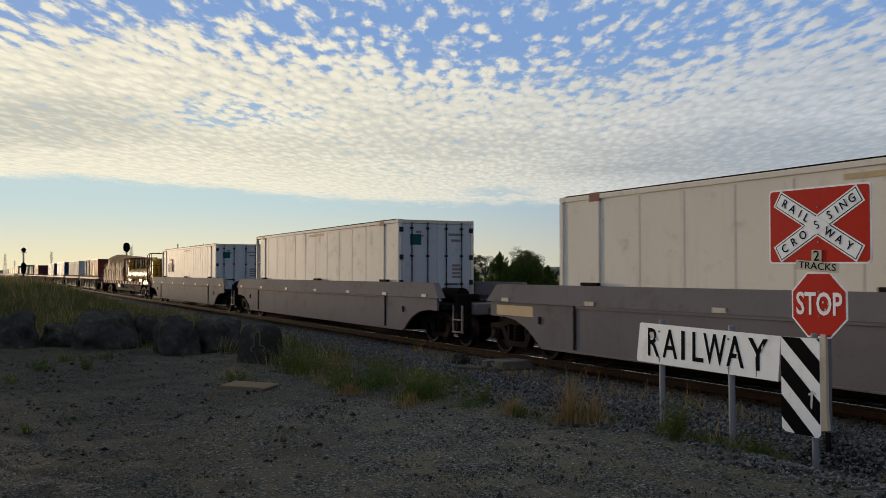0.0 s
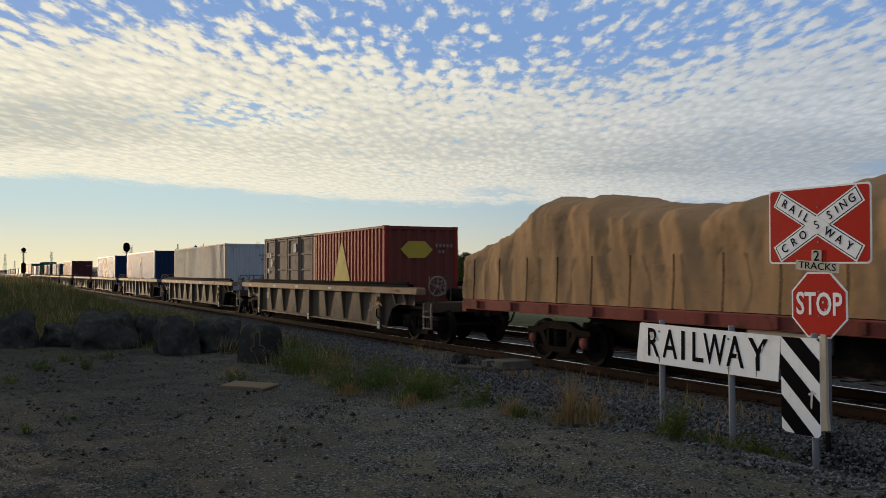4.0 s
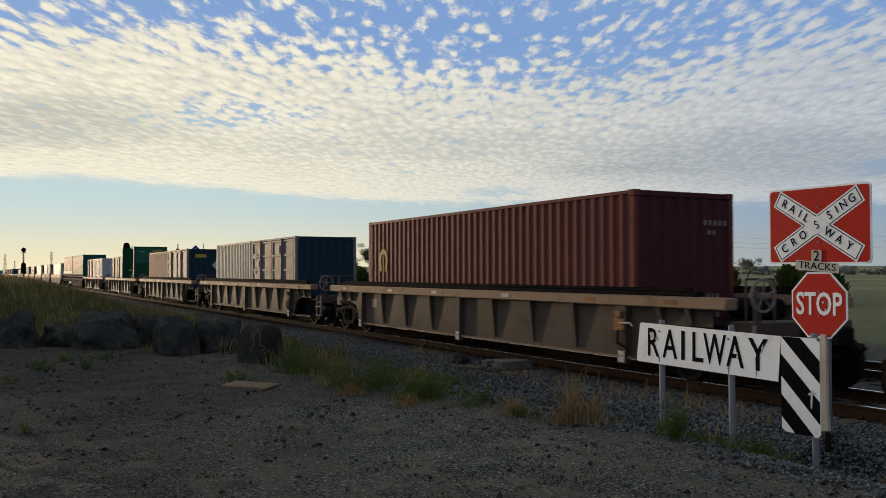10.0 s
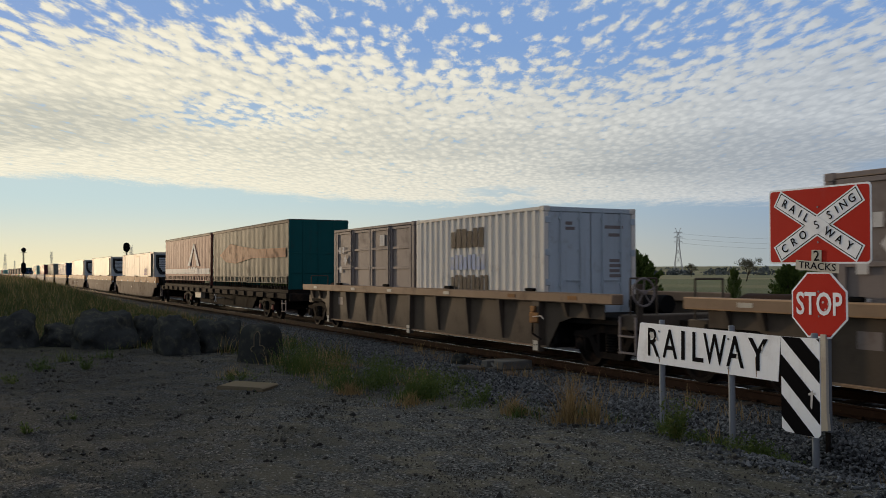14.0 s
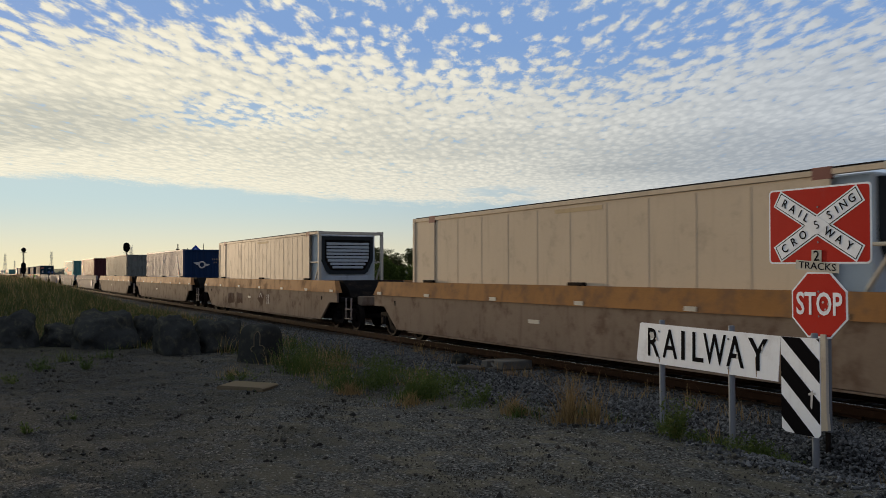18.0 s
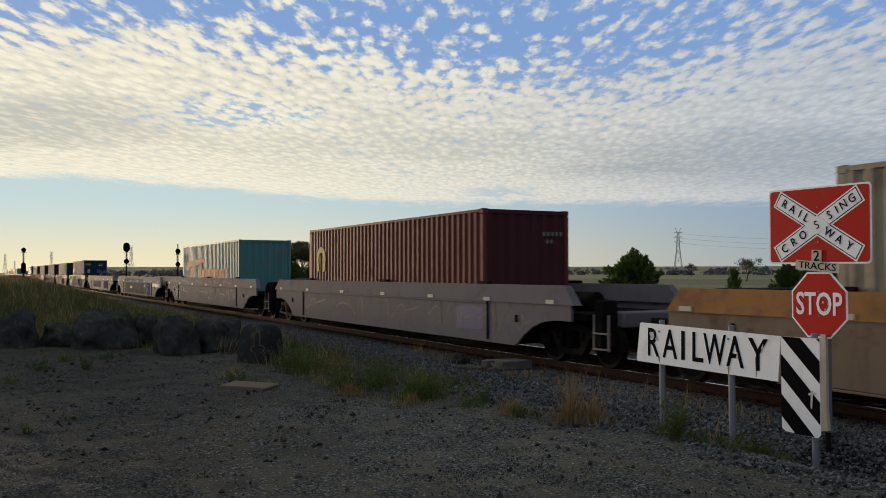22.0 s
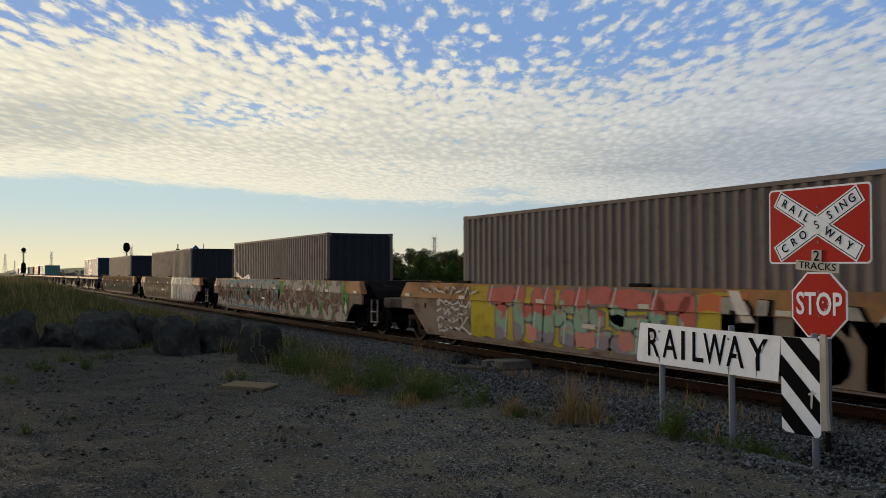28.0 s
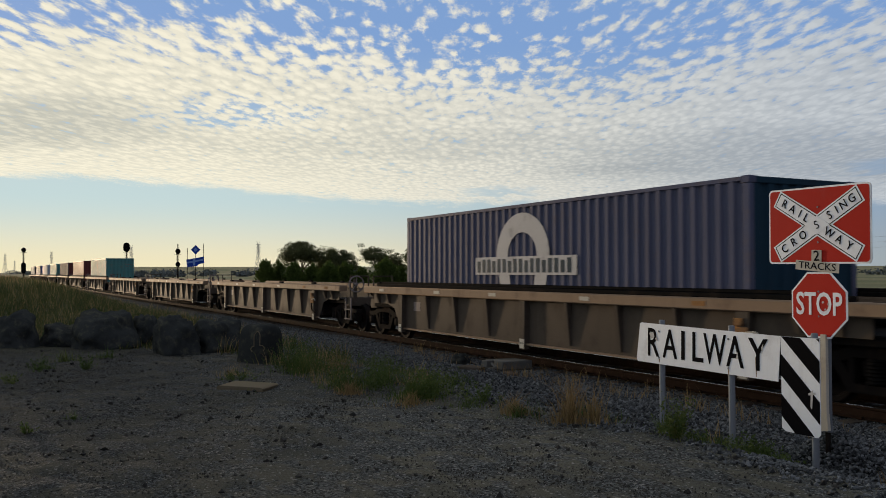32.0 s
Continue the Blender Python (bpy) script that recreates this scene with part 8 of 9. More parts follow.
def build_train():
    ribbed = {False: ribbed_wagon(False), True: ribbed_wagon(True)}
    smooth = {"lilac": smooth_wagon("lilac"), "ochre": smooth_wagon("ochre")}
    lilac_at = [-7.6, -29.38, -51.1, -426.45, -448.4, -470.05, -492.2]
    ochre_at = [-317.95, -339.5, -361.2, -383.05, -404.8, -513.9, -535.6, -557.1, -578.9, -600.6]
    wells = {}
    for u in lilac_at:
        wells[u] = put_wagon(smooth["lilac"], u)
    part("data_panel", Form().box(-9.3, -7.85, -1.4265, -1.4215, 0.93, 1.15), paint["sand"], wells[-7.6], "faded sand-coloured data panel", smooth=0)
    for u in ochre_at:
        wells[u] = put_wagon(smooth["ochre"], u)
    plain = [-136.2, -155.3, -174.25, -251.75, -270.8, -640.85, -660.0, -679.2]
    railed = [-98.3, -117.3, -194.35, -213.5, -232.7, -621.6, -698.4, -717.5, -736.6, -755.7, -774.8, -793.9, -813.0]
    for u in plain:
        wells[u] = put_wagon(ribbed[False], u)
    for u in railed:
        wells[u] = put_wagon(ribbed[True], u)

    # white refrigerated boxes in the leading deep wells
    on_train(reefer(True, False, "white smooth-sided refrigerated container with a rusty roof edge"), -7.64, 0.49)
    on_train(reefer(False, False, "white smooth-sided refrigerated container with pale blue doors"), -29.7, 0.49)
    c = on_train(reefer(False, True, "white closely ribbed refrigerated container with pale blue doors", 2.82, "white"), -51.2, 0.49)
    bars(c, -5.08, 1.43, 1.68, 0.55, 4, paint["purple"], label="purple printed name bars")
    arc = [(-4.05 + 0.40 * math.sin(a), -W - 0.012, 1.82 + 0.40 * math.cos(a)) for a in (-0.8, -0.4, 0.0, 0.4, 0.8, 1.2, 1.7, 2.2, 2.7)]
    part("swoosh", Form().pipe(arc, 0.02, 4), paint["orange"], c, "thin orange swoosh")

    # the red flat wagon
    on_train(flat_wagon("flat_wagon", "faded red container flat wagon with yellow fittings", 25.1, 1.22, paint["pinkred"], (-9.05, 8.70)), -74.85)
    tarp_load(-81.3, 12.4, 1.221, "bulky load under a creased tan tarpaulin")
    drum_row(4, -72.13, 2.43, 2.20, 0.46, -0.70, 1.73, "yellow steel pressure drum lying in a cradle")
    drum_row(4, -72.13, 2.43, 2.20, 0.46, 0.45, 1.73, "yellow steel pressure drum lying in a cradle")
    drum_row(4, -71.70, 2.30, 1.95, 0.40, -0.30, 2.43, "yellow steel pressure drum in the upper row")
    for x in (-72.48, -70.87, -70.25, -68.66, -67.86, -66.33, -65.60, -64.05):
        c = tagged(part("chock_board", Form().prism([(-0.24, -0.36), (-0.04, -0.38), (0.24, 0.36), (0.05, 0.40)], -0.05, 0.04), paint["plank"], smooth=0), "dark slanted chock board between the drums", "chock", "chock boards")
        MOVERS.append((c, x, 2.53, -0.80))
    cylinder_cage(-74.15, 1.221, "upright yellow gas cylinders in a tubular cage", 1.6, 1.80)
    cylinder_cage(-63.20, 1.221, "upright yellow gas cylinders in a tubular red cage", 1.5, 1.98)
    for i in range(4):
        for x in (-0.72, 0.72):
            f = Form().prism_x([(-1.22, 0.0), (-0.16, 0.0), (-0.16, 0.16), (-0.40, 0.09), (-0.70, 0.045), (-1.0, 0.10), (-1.16, 0.20), (-1.22, 0.20)], -0.09, 0.09)
            c = tagged(part("drum_cradle", f, paint["pinkred"], smooth=0), "faded red steel cradle under a yellow drum", "cradle", "drum cradles")
            MOVERS.append((c, -72.13 + 2.43 * i + x, 1.2215, 0.0))
    for x in (-75.05, -64.10):
        f = Form()
        for y in (-1.2, -0.55):
            f.cyl((0, y, 0), (0, y, 1.75), 0.03, 6)
        for z in (0.35, 0.7, 1.05, 1.4, 1.7):
            f.cyl((0, -1.2, z), (0, -0.55, z), 0.018, 5)
        f.box(-0.22, 0.22, -1.26, -1.1, 0.0, 0.42, 0.02)
        c = train_thing("access_ladder", "faded red tube ladder beside the load", "ladder", "access ladders")
        part("ladder_frame", f, paint["pinkred"], c)
        on_train(c, x, 1.221)
    c = tagged(part("yellow_strip", Form().box(-0.85, 0.85, -0.02, 0.02, -0.16, 0.0, 0.008).box(-0.5, -0.2, -0.03, 0.03, 0.0, 0.12, 0.008).box(0.25, 0.5, -0.03, 0.03, 0.0, 0.10, 0.008), paint["yellow"], smooth=0), "yellow steel strip on the wagon edge", "bracket", "yellow brackets")
    MOVERS.append((c, -63.15, 1.24, -1.425))
    for x in (-70.75, -65.75):
        c = tagged(part("yellow_bracket", Form().prism([(-0.55, 0.0), (0.55, 0.0), (0.42, -0.22), (0.2, -0.10), (-0.2, -0.10), (-0.42, -0.22)], -0.02, 0.02), paint["yellow"], smooth=0), "yellow steel bracket on the wagon edge", "bracket", "yellow brackets")
        MOVERS.append((c, x, 1.40, -1.36))

    # mixed boxes on the ribbed wagons
    on_train(side_door_box(2.6, paint["umber"], paint["umber"], "brown-grey side-door container with pressed panels"), -101.4, 0.64)
    c = on_train(dry_box(6.058, 2.6, paint["red"], paint["maroon"], "red twenty-foot container with a yellow diamond mark"), -95.35, 0.64)
    part("printed_mark", Form().prism([(-1.2, 0.7), (0.5, 0.7), (-0.35, 2.3)], -W - 0.008, -W - 0.004), paint["lemon"], c, "yellow pointed mark", smooth=0)
    part("printed_mark", Form().prism_x([(-0.7, 1.9), (-0.45, 2.15), (0.1, 2.15), (0.35, 1.9), (0.1, 1.65), (-0.45, 1.65)], 3.031, 3.034), paint["lemon"], c, "yellow lozenge mark", smooth=0)
    c = on_train(dry_box(12.192, 2.6, paint["palegrey"], paint["iceblue"], "pale grey corrugated forty-foot container with a rusty top edge", 0.235), -117.1, 0.67)
    part("top_stain", Form().box(-5.9, 5.9, -W - 0.004, -W - 0.0005, 2.52, 2.585), paint["brickred"], c, "rust along the top rail", smooth=0)
    bars(c, -5.2, 1.75, 1.4, 0.3, 6, paint["sand"])
    c = on_train(dry_box(12.192, 2.896, paint["blue"], paint["blueshade"], "blue corrugated forty-foot container with a yellow oval print"), -136.05, 0.46)
    oval_logo(c, 0.45, 1.80, 0.50, 0.62, paint["lemon"], "yellow oval print", gap=0.62)
    part("printed_mark", Form().box(0.12, 0.78, -W - 0.007, -W - 0.003, 1.06, 1.30).box(0.30, 0.58, -W - 0.007, -W - 0.003, 1.30, 1.86), paint["greyspray"], c, "white printed figure shape", smooth=0)
    bars(c, -4.6, 1.2, 0.6, 0.42, 3, paint["greyspray"])
    c = on_train(dry_box(12.192, 2.896, paint["blue"], paint["blueshade"], "blue corrugated forty-foot container with a cream arch print"), -155.15, 0.46)
    oval_logo(c, -0.2, 1.75, 1.05, 0.95, paint["sand"], "cream arch print")
    part("name_band", Form().box(-2.2, 1.8, -W - 0.012, -W - 0.009, 1.35, 1.75), paint["sand"], c, "pale name band", smooth=0)
    bars(c, -2.1, 1.40, 3.8, 0.30, 17, paint["doorblue"], -W - 0.015)
    c = on_train(dry_box(12.192, 2.896, paint["maroon"], paint["maroonshade"], "maroon corrugated forty-foot container"), -194.25, 0.47)
    oval_logo(c, -5.0, 1.75, 0.30, 0.32, paint["lemon"], "small yellow ring print")
    on_train(dry_box(6.058, 2.6, paint["palegrey"], paint["palegrey"], "pale grey twenty-foot corrugated container"), -216.5, 0.63)
    on_train(side_door_box(2.6, paint["slate"], paint["doorblue"], "grey side-door container with a dark blue end"), -210.35, 0.63)
    on_train(dry_box(6.058, 2.6, paint["brickred"], paint["brickred"], "brown-red twenty-foot corrugated container"), -235.7, 0.62)
    c = on_train(side_door_box(2.6, paint["slate"], paint["doorblue"], "grey side-door container with a dark slate end"), -229.5, 0.62)
    part("printed_mark", Form().box(3.031, 3.034, -0.75, -0.15, 2.1, 2.3), paint["lemon"], c, "small yellow-green mark", smooth=0)
    part("placard", Form().prism_x([(0.45, 1.4), (0.72, 1.68), (0.45, 1.96), (0.18, 1.68)], 3.031, 3.034), paint["ghostwhite"], c, "white diamond placard", smooth=0)
    on_train(side_door_box(2.6, paint["slate"], paint["slate"], "grey side-door container with pressed panels"), -254.8, 0.63)
    on_train(green_rack(), -248.6, 0.90)
    on_train(side_door_box(2.6, paint["slate"], paint["slate"], "grey side-door container with pressed panels"), -273.95, 0.66)
    c = on_train(dry_box(6.058, 2.6, paint["white"], paint["iceblue"], "white corrugated twenty-foot hire container with pale blue doors", 0.30, paint["iceblue"]), -267.75, 0.66)
    bars(c, -1.05, 1.80, 1.65, 0.46, 6, paint["inkblack"], label="bold black name bars", ink=0.82)
    bars(c, -1.05, 1.27, 1.7, 0.36, 8, paint["paleblue"], label="worn pale blue name bars", ink=0.72)
    bars(c, -1.05, 0.80, 1.85, 0.34, 9, paint["inkblack"], label="black name bars", ink=0.74)

    # curtain-sided boxes on a second flat wagon
    on_train(flat_wagon("flat_wagon", "dark brown container flat wagon", 25.4, 1.08, paint["iron"], (-6.1, 9.25)), -294.4)
    c = on_train(curtain_sider(paint["curtainred"], paint["maroon"], "faded red curtain-sided container with a pale triangle"), -300.6, 1.081)
    part("printed_mark", Form().prism([(0.6, 1.15), (1.2, 1.15), (2.3, 2.35), (2.0, 2.35)], -W - 0.004, -W - 0.001).prism([(2.3, 2.35), (2.0, 2.35), (2.9, 1.15), (3.5, 1.15)], -W - 0.0045, -W - 0.0015), paint["ghostwhite"], c, "pale triangle print", smooth=0)
    bars(c, 0.9, 0.85, 2.4, 0.24, 4, paint["ghostwhite"])
    part("name_band", Form().box(-5.9, 5.9, -W - 0.006, -W - 0.003, 0.72, 1.0), paint["ghostwhite"], c, "pale name band along the curtain foot", smooth=0)
    c = on_train(curtain_sider(paint["curtaingreen"], paint["tealend"], "faded green curtain-sided container with an orange band"), -287.95, 1.081)
    part("printed_mark", Form().prism([(-4.6, 1.62), (-2.6, 2.12), (-0.6, 1.95), (2.0, 1.78), (5.8, 1.74), (5.8, 1.38), (1.0, 1.40), (-1.6, 1.20), (-3.4, 1.28)], -W - 0.005, -W - 0.002), paint["fadeorange"], c, "faded orange band on the curtain", smooth=0)

    # refrigerated boxes with the unit leading
    for u, close, mark in ((-318.0, False, 4.0), (-339.55, False, 0), (-361.3, True, 0)):
        c = on_train(reefer(True, close, "cream refrigerated container with its cooling unit in an open frame", 2.79 if mark else 2.84, "cream", 1.15), u, 0.47)
        if mark:
            bars(c, mark - 0.5, 1.25, 1.3, 0.5, 4, paint["purple"], label="purple printed name bars")
    c = on_train(dry_box(12.192, 2.75, paint["dullblue"], paint["blueshade"], "faded blue corrugated container with white marks"), -383.15, 0.47)
    bars(c, -5.7, 1.85, 1.8, 0.3, 7, paint["ghostwhite"])
    slash = [(4.30, 2.40), (4.55, 2.44), (4.72, 2.36), (4.66, 2.10), (4.88, 1.92), (4.92, 1.62), (5.14, 1.52), (5.22, 1.20), (5.06, 1.02), (4.94, 1.30), (4.74, 1.44), (4.70, 1.74), (4.48, 1.88)]
    part("printed_mark", Form().prism(slash, -W - 0.006, -W - 0.003), paint["ghostwhite"], c, "worn white slanted mark", smooth=0)
    part("printed_mark", Form().prism([(4.42, 2.30), (4.62, 2.30), (4.60, 2.10), (4.50, 1.98)], -W - 0.010, -W - 0.0065), paint["inkblue"], c, "blue patch in the mark", smooth=0)
    part("printed_mark", Form().prism([(4.80, 1.62), (4.90, 1.60), (5.06, 1.34), (4.96, 1.26)], -W - 0.010, -W - 0.0065), paint["salmon"], c, "red patch in the mark", smooth=0)
    swirl = Form().ring((6.103, -0.12, 1.86), (1, 0, 0), 0.17, 0.045, 14, 5)
    swirl.prism_x([(-0.62, 1.98), (-0.30, 2.02), (-0.26, 1.86), (-0.40, 1.84)], 6.099, 6.104).prism_x([(0.04, 1.92), (0.34, 1.90), (0.20, 1.78), (0.05, 1.78)], 6.099, 6.104)
    part("printed_mark", swirl, paint["ghostwhite"], c, "white swirl mark", smooth=0)
    on_train(dry_box(12.192, 2.85, paint["olive"], paint["doorgrey"], "grey-tan corrugated container with grimy dark doors", 0.30, paint["doorgrey"]), -404.9, 0.47)
    c = on_train(dry_box(12.192, 2.896, paint["maroon"], paint["maroonshade"], "maroon corrugated container with a yellow ring print"), -426.7, 0.47)
    oval_logo(c, -4.9, 1.85, 0.45, 0.42, paint["lemon"], "yellow ring print")
    c = on_train(dry_box(12.192, 2.896, paint["teal"], paint["teal"], "pale teal corrugated container with orange lettering"), -448.5, 0.47)
    strokes = Form().prism([(-5.2, 1.62), (-4.6, 1.98), (-0.9, 2.14), (-0.5, 1.92), (-4.2, 1.72), (-4.6, 1.52)], -W - 0.006, -W - 0.003)
    strokes.prism([(-3.5, 1.76), (-2.7, 1.80), (-3.6, 1.16), (-4.3, 1.16)], -W - 0.0062, -W - 0.0032).prism([(-1.9, 1.84), (-1.2, 1.88), (-1.5, 1.16), (-2.2, 1.16)], -W - 0.0064, -W - 0.0034)
    part("printed_mark", strokes, paint["wornorange"], c, "worn orange slanted letters", smooth=0)
    bars(c, -1.2, 1.16, 5.4, 0.42, 9, paint["wornorange"], -W - 0.006, "worn orange lettering bars", 0.9)
    c = on_train(dry_box(12.192, 2.8, paint["umber"], paint["navy"], "grey-brown corrugated container with dark blue doors", 0.28, paint["doorblue"]), -514.15, 0.47)
    for y, z, wide, high, key in ((-0.78, 2.22, 0.52, 0.22, "salmon"), (-0.72, 1.40, 0.26, 0.42, "ghostwhite"), (-0.76, 0.55, 0.50, 0.42, "lemon"), (-0.05, 0.62, 0.30, 0.24, "salmon"),
                                  (0.45, 2.20, 0.40, 0.10, "ghostwhite"), (0.95, 1.35, 0.24, 0.34, "inkblue"), (0.32, 1.4, 0.30, 0.40, "inkblue"), (0.80, 0.5, 0.5, 0.3, "inkblue")):
        part("placard", Form().box(6.097, 6.100, y - wide / 2, y + wide / 2, z, z + high), paint[key], c, "worn coloured placard", smooth=0)
    bars(c, -5.6, 1.4, 0.8, 0.6, 3, paint["salmon"])
    for u in (-535.75, -557.4, -579.05, -600.75):
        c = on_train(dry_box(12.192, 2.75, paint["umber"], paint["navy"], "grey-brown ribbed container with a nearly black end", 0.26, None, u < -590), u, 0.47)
        if u == -600.75:
            part("repair_strip", Form().box(4.02, 4.16, -W - 0.004, -W + 0.002, 0.35, 1.9).box(4.27, 4.40, -W - 0.004, -W + 0.002, 0.30, 2.2), paint["tan"], c, "pale worn repair strips", smooth=0)
        if u == -557.4:
            part("spray_patch", Form().prism([(-5.8, 0.25), (-3.1, 0.25), (-3.0, 0.9), (-3.6, 1.35), (-4.6, 1.15), (-5.7, 1.45)], -W - 0.001, -W + 0.0025), paint["dullblue"], c, "thin blue spray patch", smooth=0)
    # end wall darker than the sides: its shade is put into the paint
    c = on_train(dry_box(12.192, 2.896, paint["dullblue"], paint["doorblue"], "faded grey-blue corrugated container with a pale arch print"), -621.65, 0.46)
    oval_logo(c, -0.3, 1.75, 1.05, 0.95, paint["ghostwhite"], "pale arch print")
    part("name_band", Form().box(-2.3, 1.7, -W - 0.012, -W - 0.009, 1.35, 1.75), paint["ghostwhite"], c, "pale name band", smooth=0)
    bars(c, -2.2, 1.40, 3.8, 0.30, 17, paint["doorblue"], -W - 0.015)
    tail = [(-698.0, "teal", "teal"), (-717.2, "maroon", "maroon"), (-736.4, "umber", "maroon"), (-755.5, "teal", "teal"), (-774.6, "white", "iceblue"), (-793.7, "dullblue", "blue"), (-812.8, "palegrey", "navy")]
    for u, a, b in tail:
        on_train(dry_box(12.192, 2.75, paint[a], paint[b], f"distant {paint[a].name.replace(' paint', '')} in line", 0.28), u, 0.47)
    return wells


WELLS = build_train()


# ================= spray paint on the wagon sides =================
SIDE_Y = -1.4225


def scrawl(w, x, z, wide, high, mat, seed, turns=5, r=0.014, y=SIDE_Y, layer=1):
    """A looping sprayed line."""
    rng = random.Random(seed)
    pts = []
    n = turns * 7
    ph = rng.random() * 6
    for i in range(n + 1):
        t = i / n
        px = x + wide * (t - 0.5) + wide * 0.11 * math.sin(2 * math.pi * turns * t * 0.5 + ph)
        pz = z + high * 0.5 * math.sin(2 * math.pi * turns * t * (0.9 + 0.2 * math.sin(3 * t + ph)) + ph) * (0.6 + 0.4 * math.sin(5 * t + ph))
        pts.append((px, pz))
    f = Form()
    d = y - 0.0016 * layer
    ribbon = []
    for k, (a, b) in enumerate(pts):
        (p0, q0), (p1, q1) = pts[max(0, k - 1)], pts[min(n, k + 1)]
        way = Vector((p1 - p0, q1 - q0))
        q = Vector((-way.y, way.x)).normalized() * r
        ribbon += [(a + q.x, d, b + q.y), (a - q.x, d, b - q.y)]
    f.add(ribbon, [(2 * k, 2 * k + 2, 2 * k + 3, 2 * k + 1) for k in range(n)])
    part("spray_line", f, mat, w, smooth=0)


def clip_level(poly, level, above):
    """The part of a polygon of (x, z) above or below a level."""
    out = []
    for a, b in zip(poly, poly[1:] + poly[:1]):
        ia, ib = (a[1] >= level) == above, (b[1] >= level) == above
        if ia:
            out.append(a)
        if ia != ib:
            k = (level - a[1]) / (b[1] - a[1])
            out.append((a[0] + (b[0] - a[0]) * k, level))
    return out


def lay(w, polys, mat, layer=0, name="spray_shape", label=""):
    """Sprayed shapes of (x, z) laid on the side and, above its edge, on the sloping band."""
    if name == "spray_shape" and len(polys) > 1:
        for poly in polys:
            lay(w, [poly], mat, layer, name, label)
        return
    f = Form()
    for poly in polys:
        low = clip_level(poly, 1.209, False)
        if len(low) > 2:
            f.add([(x, SIDE_Y - 0.0016 * layer, max(z, 0.305)) for x, z in low], [tuple(range(len(low)))])
        high = clip_level(poly, 1.2195, True)
        if len(high) > 2:
            f.add([(x, -1.4585 - 0.0014 * layer + 0.060 * (min(z, 1.597) - 1.2195) / 0.3805, min(z, 1.597)) for x, z in high], [tuple(range(len(high)))])
    part(name, f, mat, w, label, smooth=0)


GLYPHS = {"T": ((0, .66, 1, 1), (.30, 0, .70, .68)), "H": ((0, 0, .36, 1), (.34, .36, .66, .66), (.64, 0, 1, 1)),
          "E": ((0, 0, .40, 1), (.38, .72, 1, 1), (.38, .38, .85, .62), (.38, 0, 1, .27)), "S": ((0, .70, 1, 1), (0, .42, .40, .72), (.0, .38, 1, .58), (.6, .2, 1, .42), (0, 0, 1, .26)),
          "K": ((0, 0, .38, 1), (.36, .35, .70, .62), (.58, .55, 1, 1), (.58, 0, 1, .42)), "M": ((0, 0, .30, 1), (.30, .5, .70, .9), (.70, 0, 1, 1), (.42, .28, .58, .55)),
          "D": ((0, 0, .38, 1), (.36, .74, .88, 1), (.36, 0, .88, .26), (.66, .14, 1, .86)), "O": ((0, .08, .36, .92), (.64, .08, 1, .92), (.14, .70, .86, 1), (.14, 0, .86, .30))}


def glyph_polys(ch, x, z, wide, high, rng, grow=0.0, skew=0.1, wobble=0.07):
    out = []
    for a, b, c, d in GLYPHS[ch]:
        pts = []
        e, g = 0.22 * (c - a), 0.16 * (d - b)
        for p, q in ((a + e, b), ((a + c) / 2, b), (c - e, b), (c, b + g), (c, (b + d) / 2), (c, d - g), (c - e, d), ((a + c) / 2, d), (a + e, d), (a, d - g), (a, (b + d) / 2), (a, b + g)):
            gx = grow * ((p > (a + c) / 2) - (p < (a + c) / 2))
            gz = grow * ((q > (b + d) / 2) - (q < (b + d) / 2))
            k = noise.noise((x + p * 3.1, q * 2.7, z * 5))
            pts.append((x + wide * p + skew * high * q + gx + wobble * k, z + high * q + gz + wobble * 1.4 * k))
        out.append(pts)
    return out


def block_letters(w, text, x0, x1, fill, edge, seed, low=0.40, top=1.57, grow=0.035, skew=0.10, layer=2, overlap=0.04):
    """Fat unreadable block letters with an edge of another colour, over the side and the band."""
    rng = random.Random(seed)
    p = (x1 - x0) / len(text)
    fills, edges = [], []
    for i, ch in enumerate(text):
        z = low + 0.06 * rng.random()
        h = top - z - 0.08 * rng.random()
        a, wd = x0 + p * i - overlap, p + overlap - 0.06
        fills += glyph_polys(ch, a, z, wd, h, rng, 0.0, skew)
        edges += glyph_polys(ch, a, z, wd, h, rng, grow, skew)
    lay(w, edges, edge, layer, "spray_outline", "sprayed letter outlines")
    lay(w, fills, fill, layer + 1, "spray_letters", "fat sprayed block letters")


def ragged(x0, x1, z0, z1, seed, step=0.35, rough=0.10):
    rng = random.Random(seed)
    n = max(3, int((x1 - x0) / step))
    low = [(x0 + (x1 - x0) * i / n, z0 + rough * rng.random()) for i in range(n + 1)]
    high = [(x0 + (x1 - x0) * i / n, z1 - rough * rng.random()) for i in range(n, -1, -1)]
    return low + high


def cracks(w, x0, x1, mat, seed, count, r=0.012, layer=5):
    """Thin broken black lines."""
    rng = random.Random(seed)
    polys = []
    for i in range(count):
        x, z = x0 + (x1 - x0) * rng.random(), 0.45 + 1.0 * rng.random()
        a = rng.random() * 6.28
        for k in range(rng.randint(2, 5)):
            a += rng.uniform(-1.3, 1.3)
            l = 0.08 + 0.14 * rng.random()
            nx, nz = x + l * math.cos(a), min(1.57, max(0.36, z + l * math.sin(a)))
            q = (-math.sin(a) * r, math.cos(a) * r)
            polys.append([(x + q[0], z + q[1]), (nx + q[0], nz + q[1]), (nx - q[0], nz - q[1]), (x - q[0], z - q[1])])
            x, z = nx, nz
    lay(w, polys, mat, layer, "spray_lines", "thin black sprayed lines")


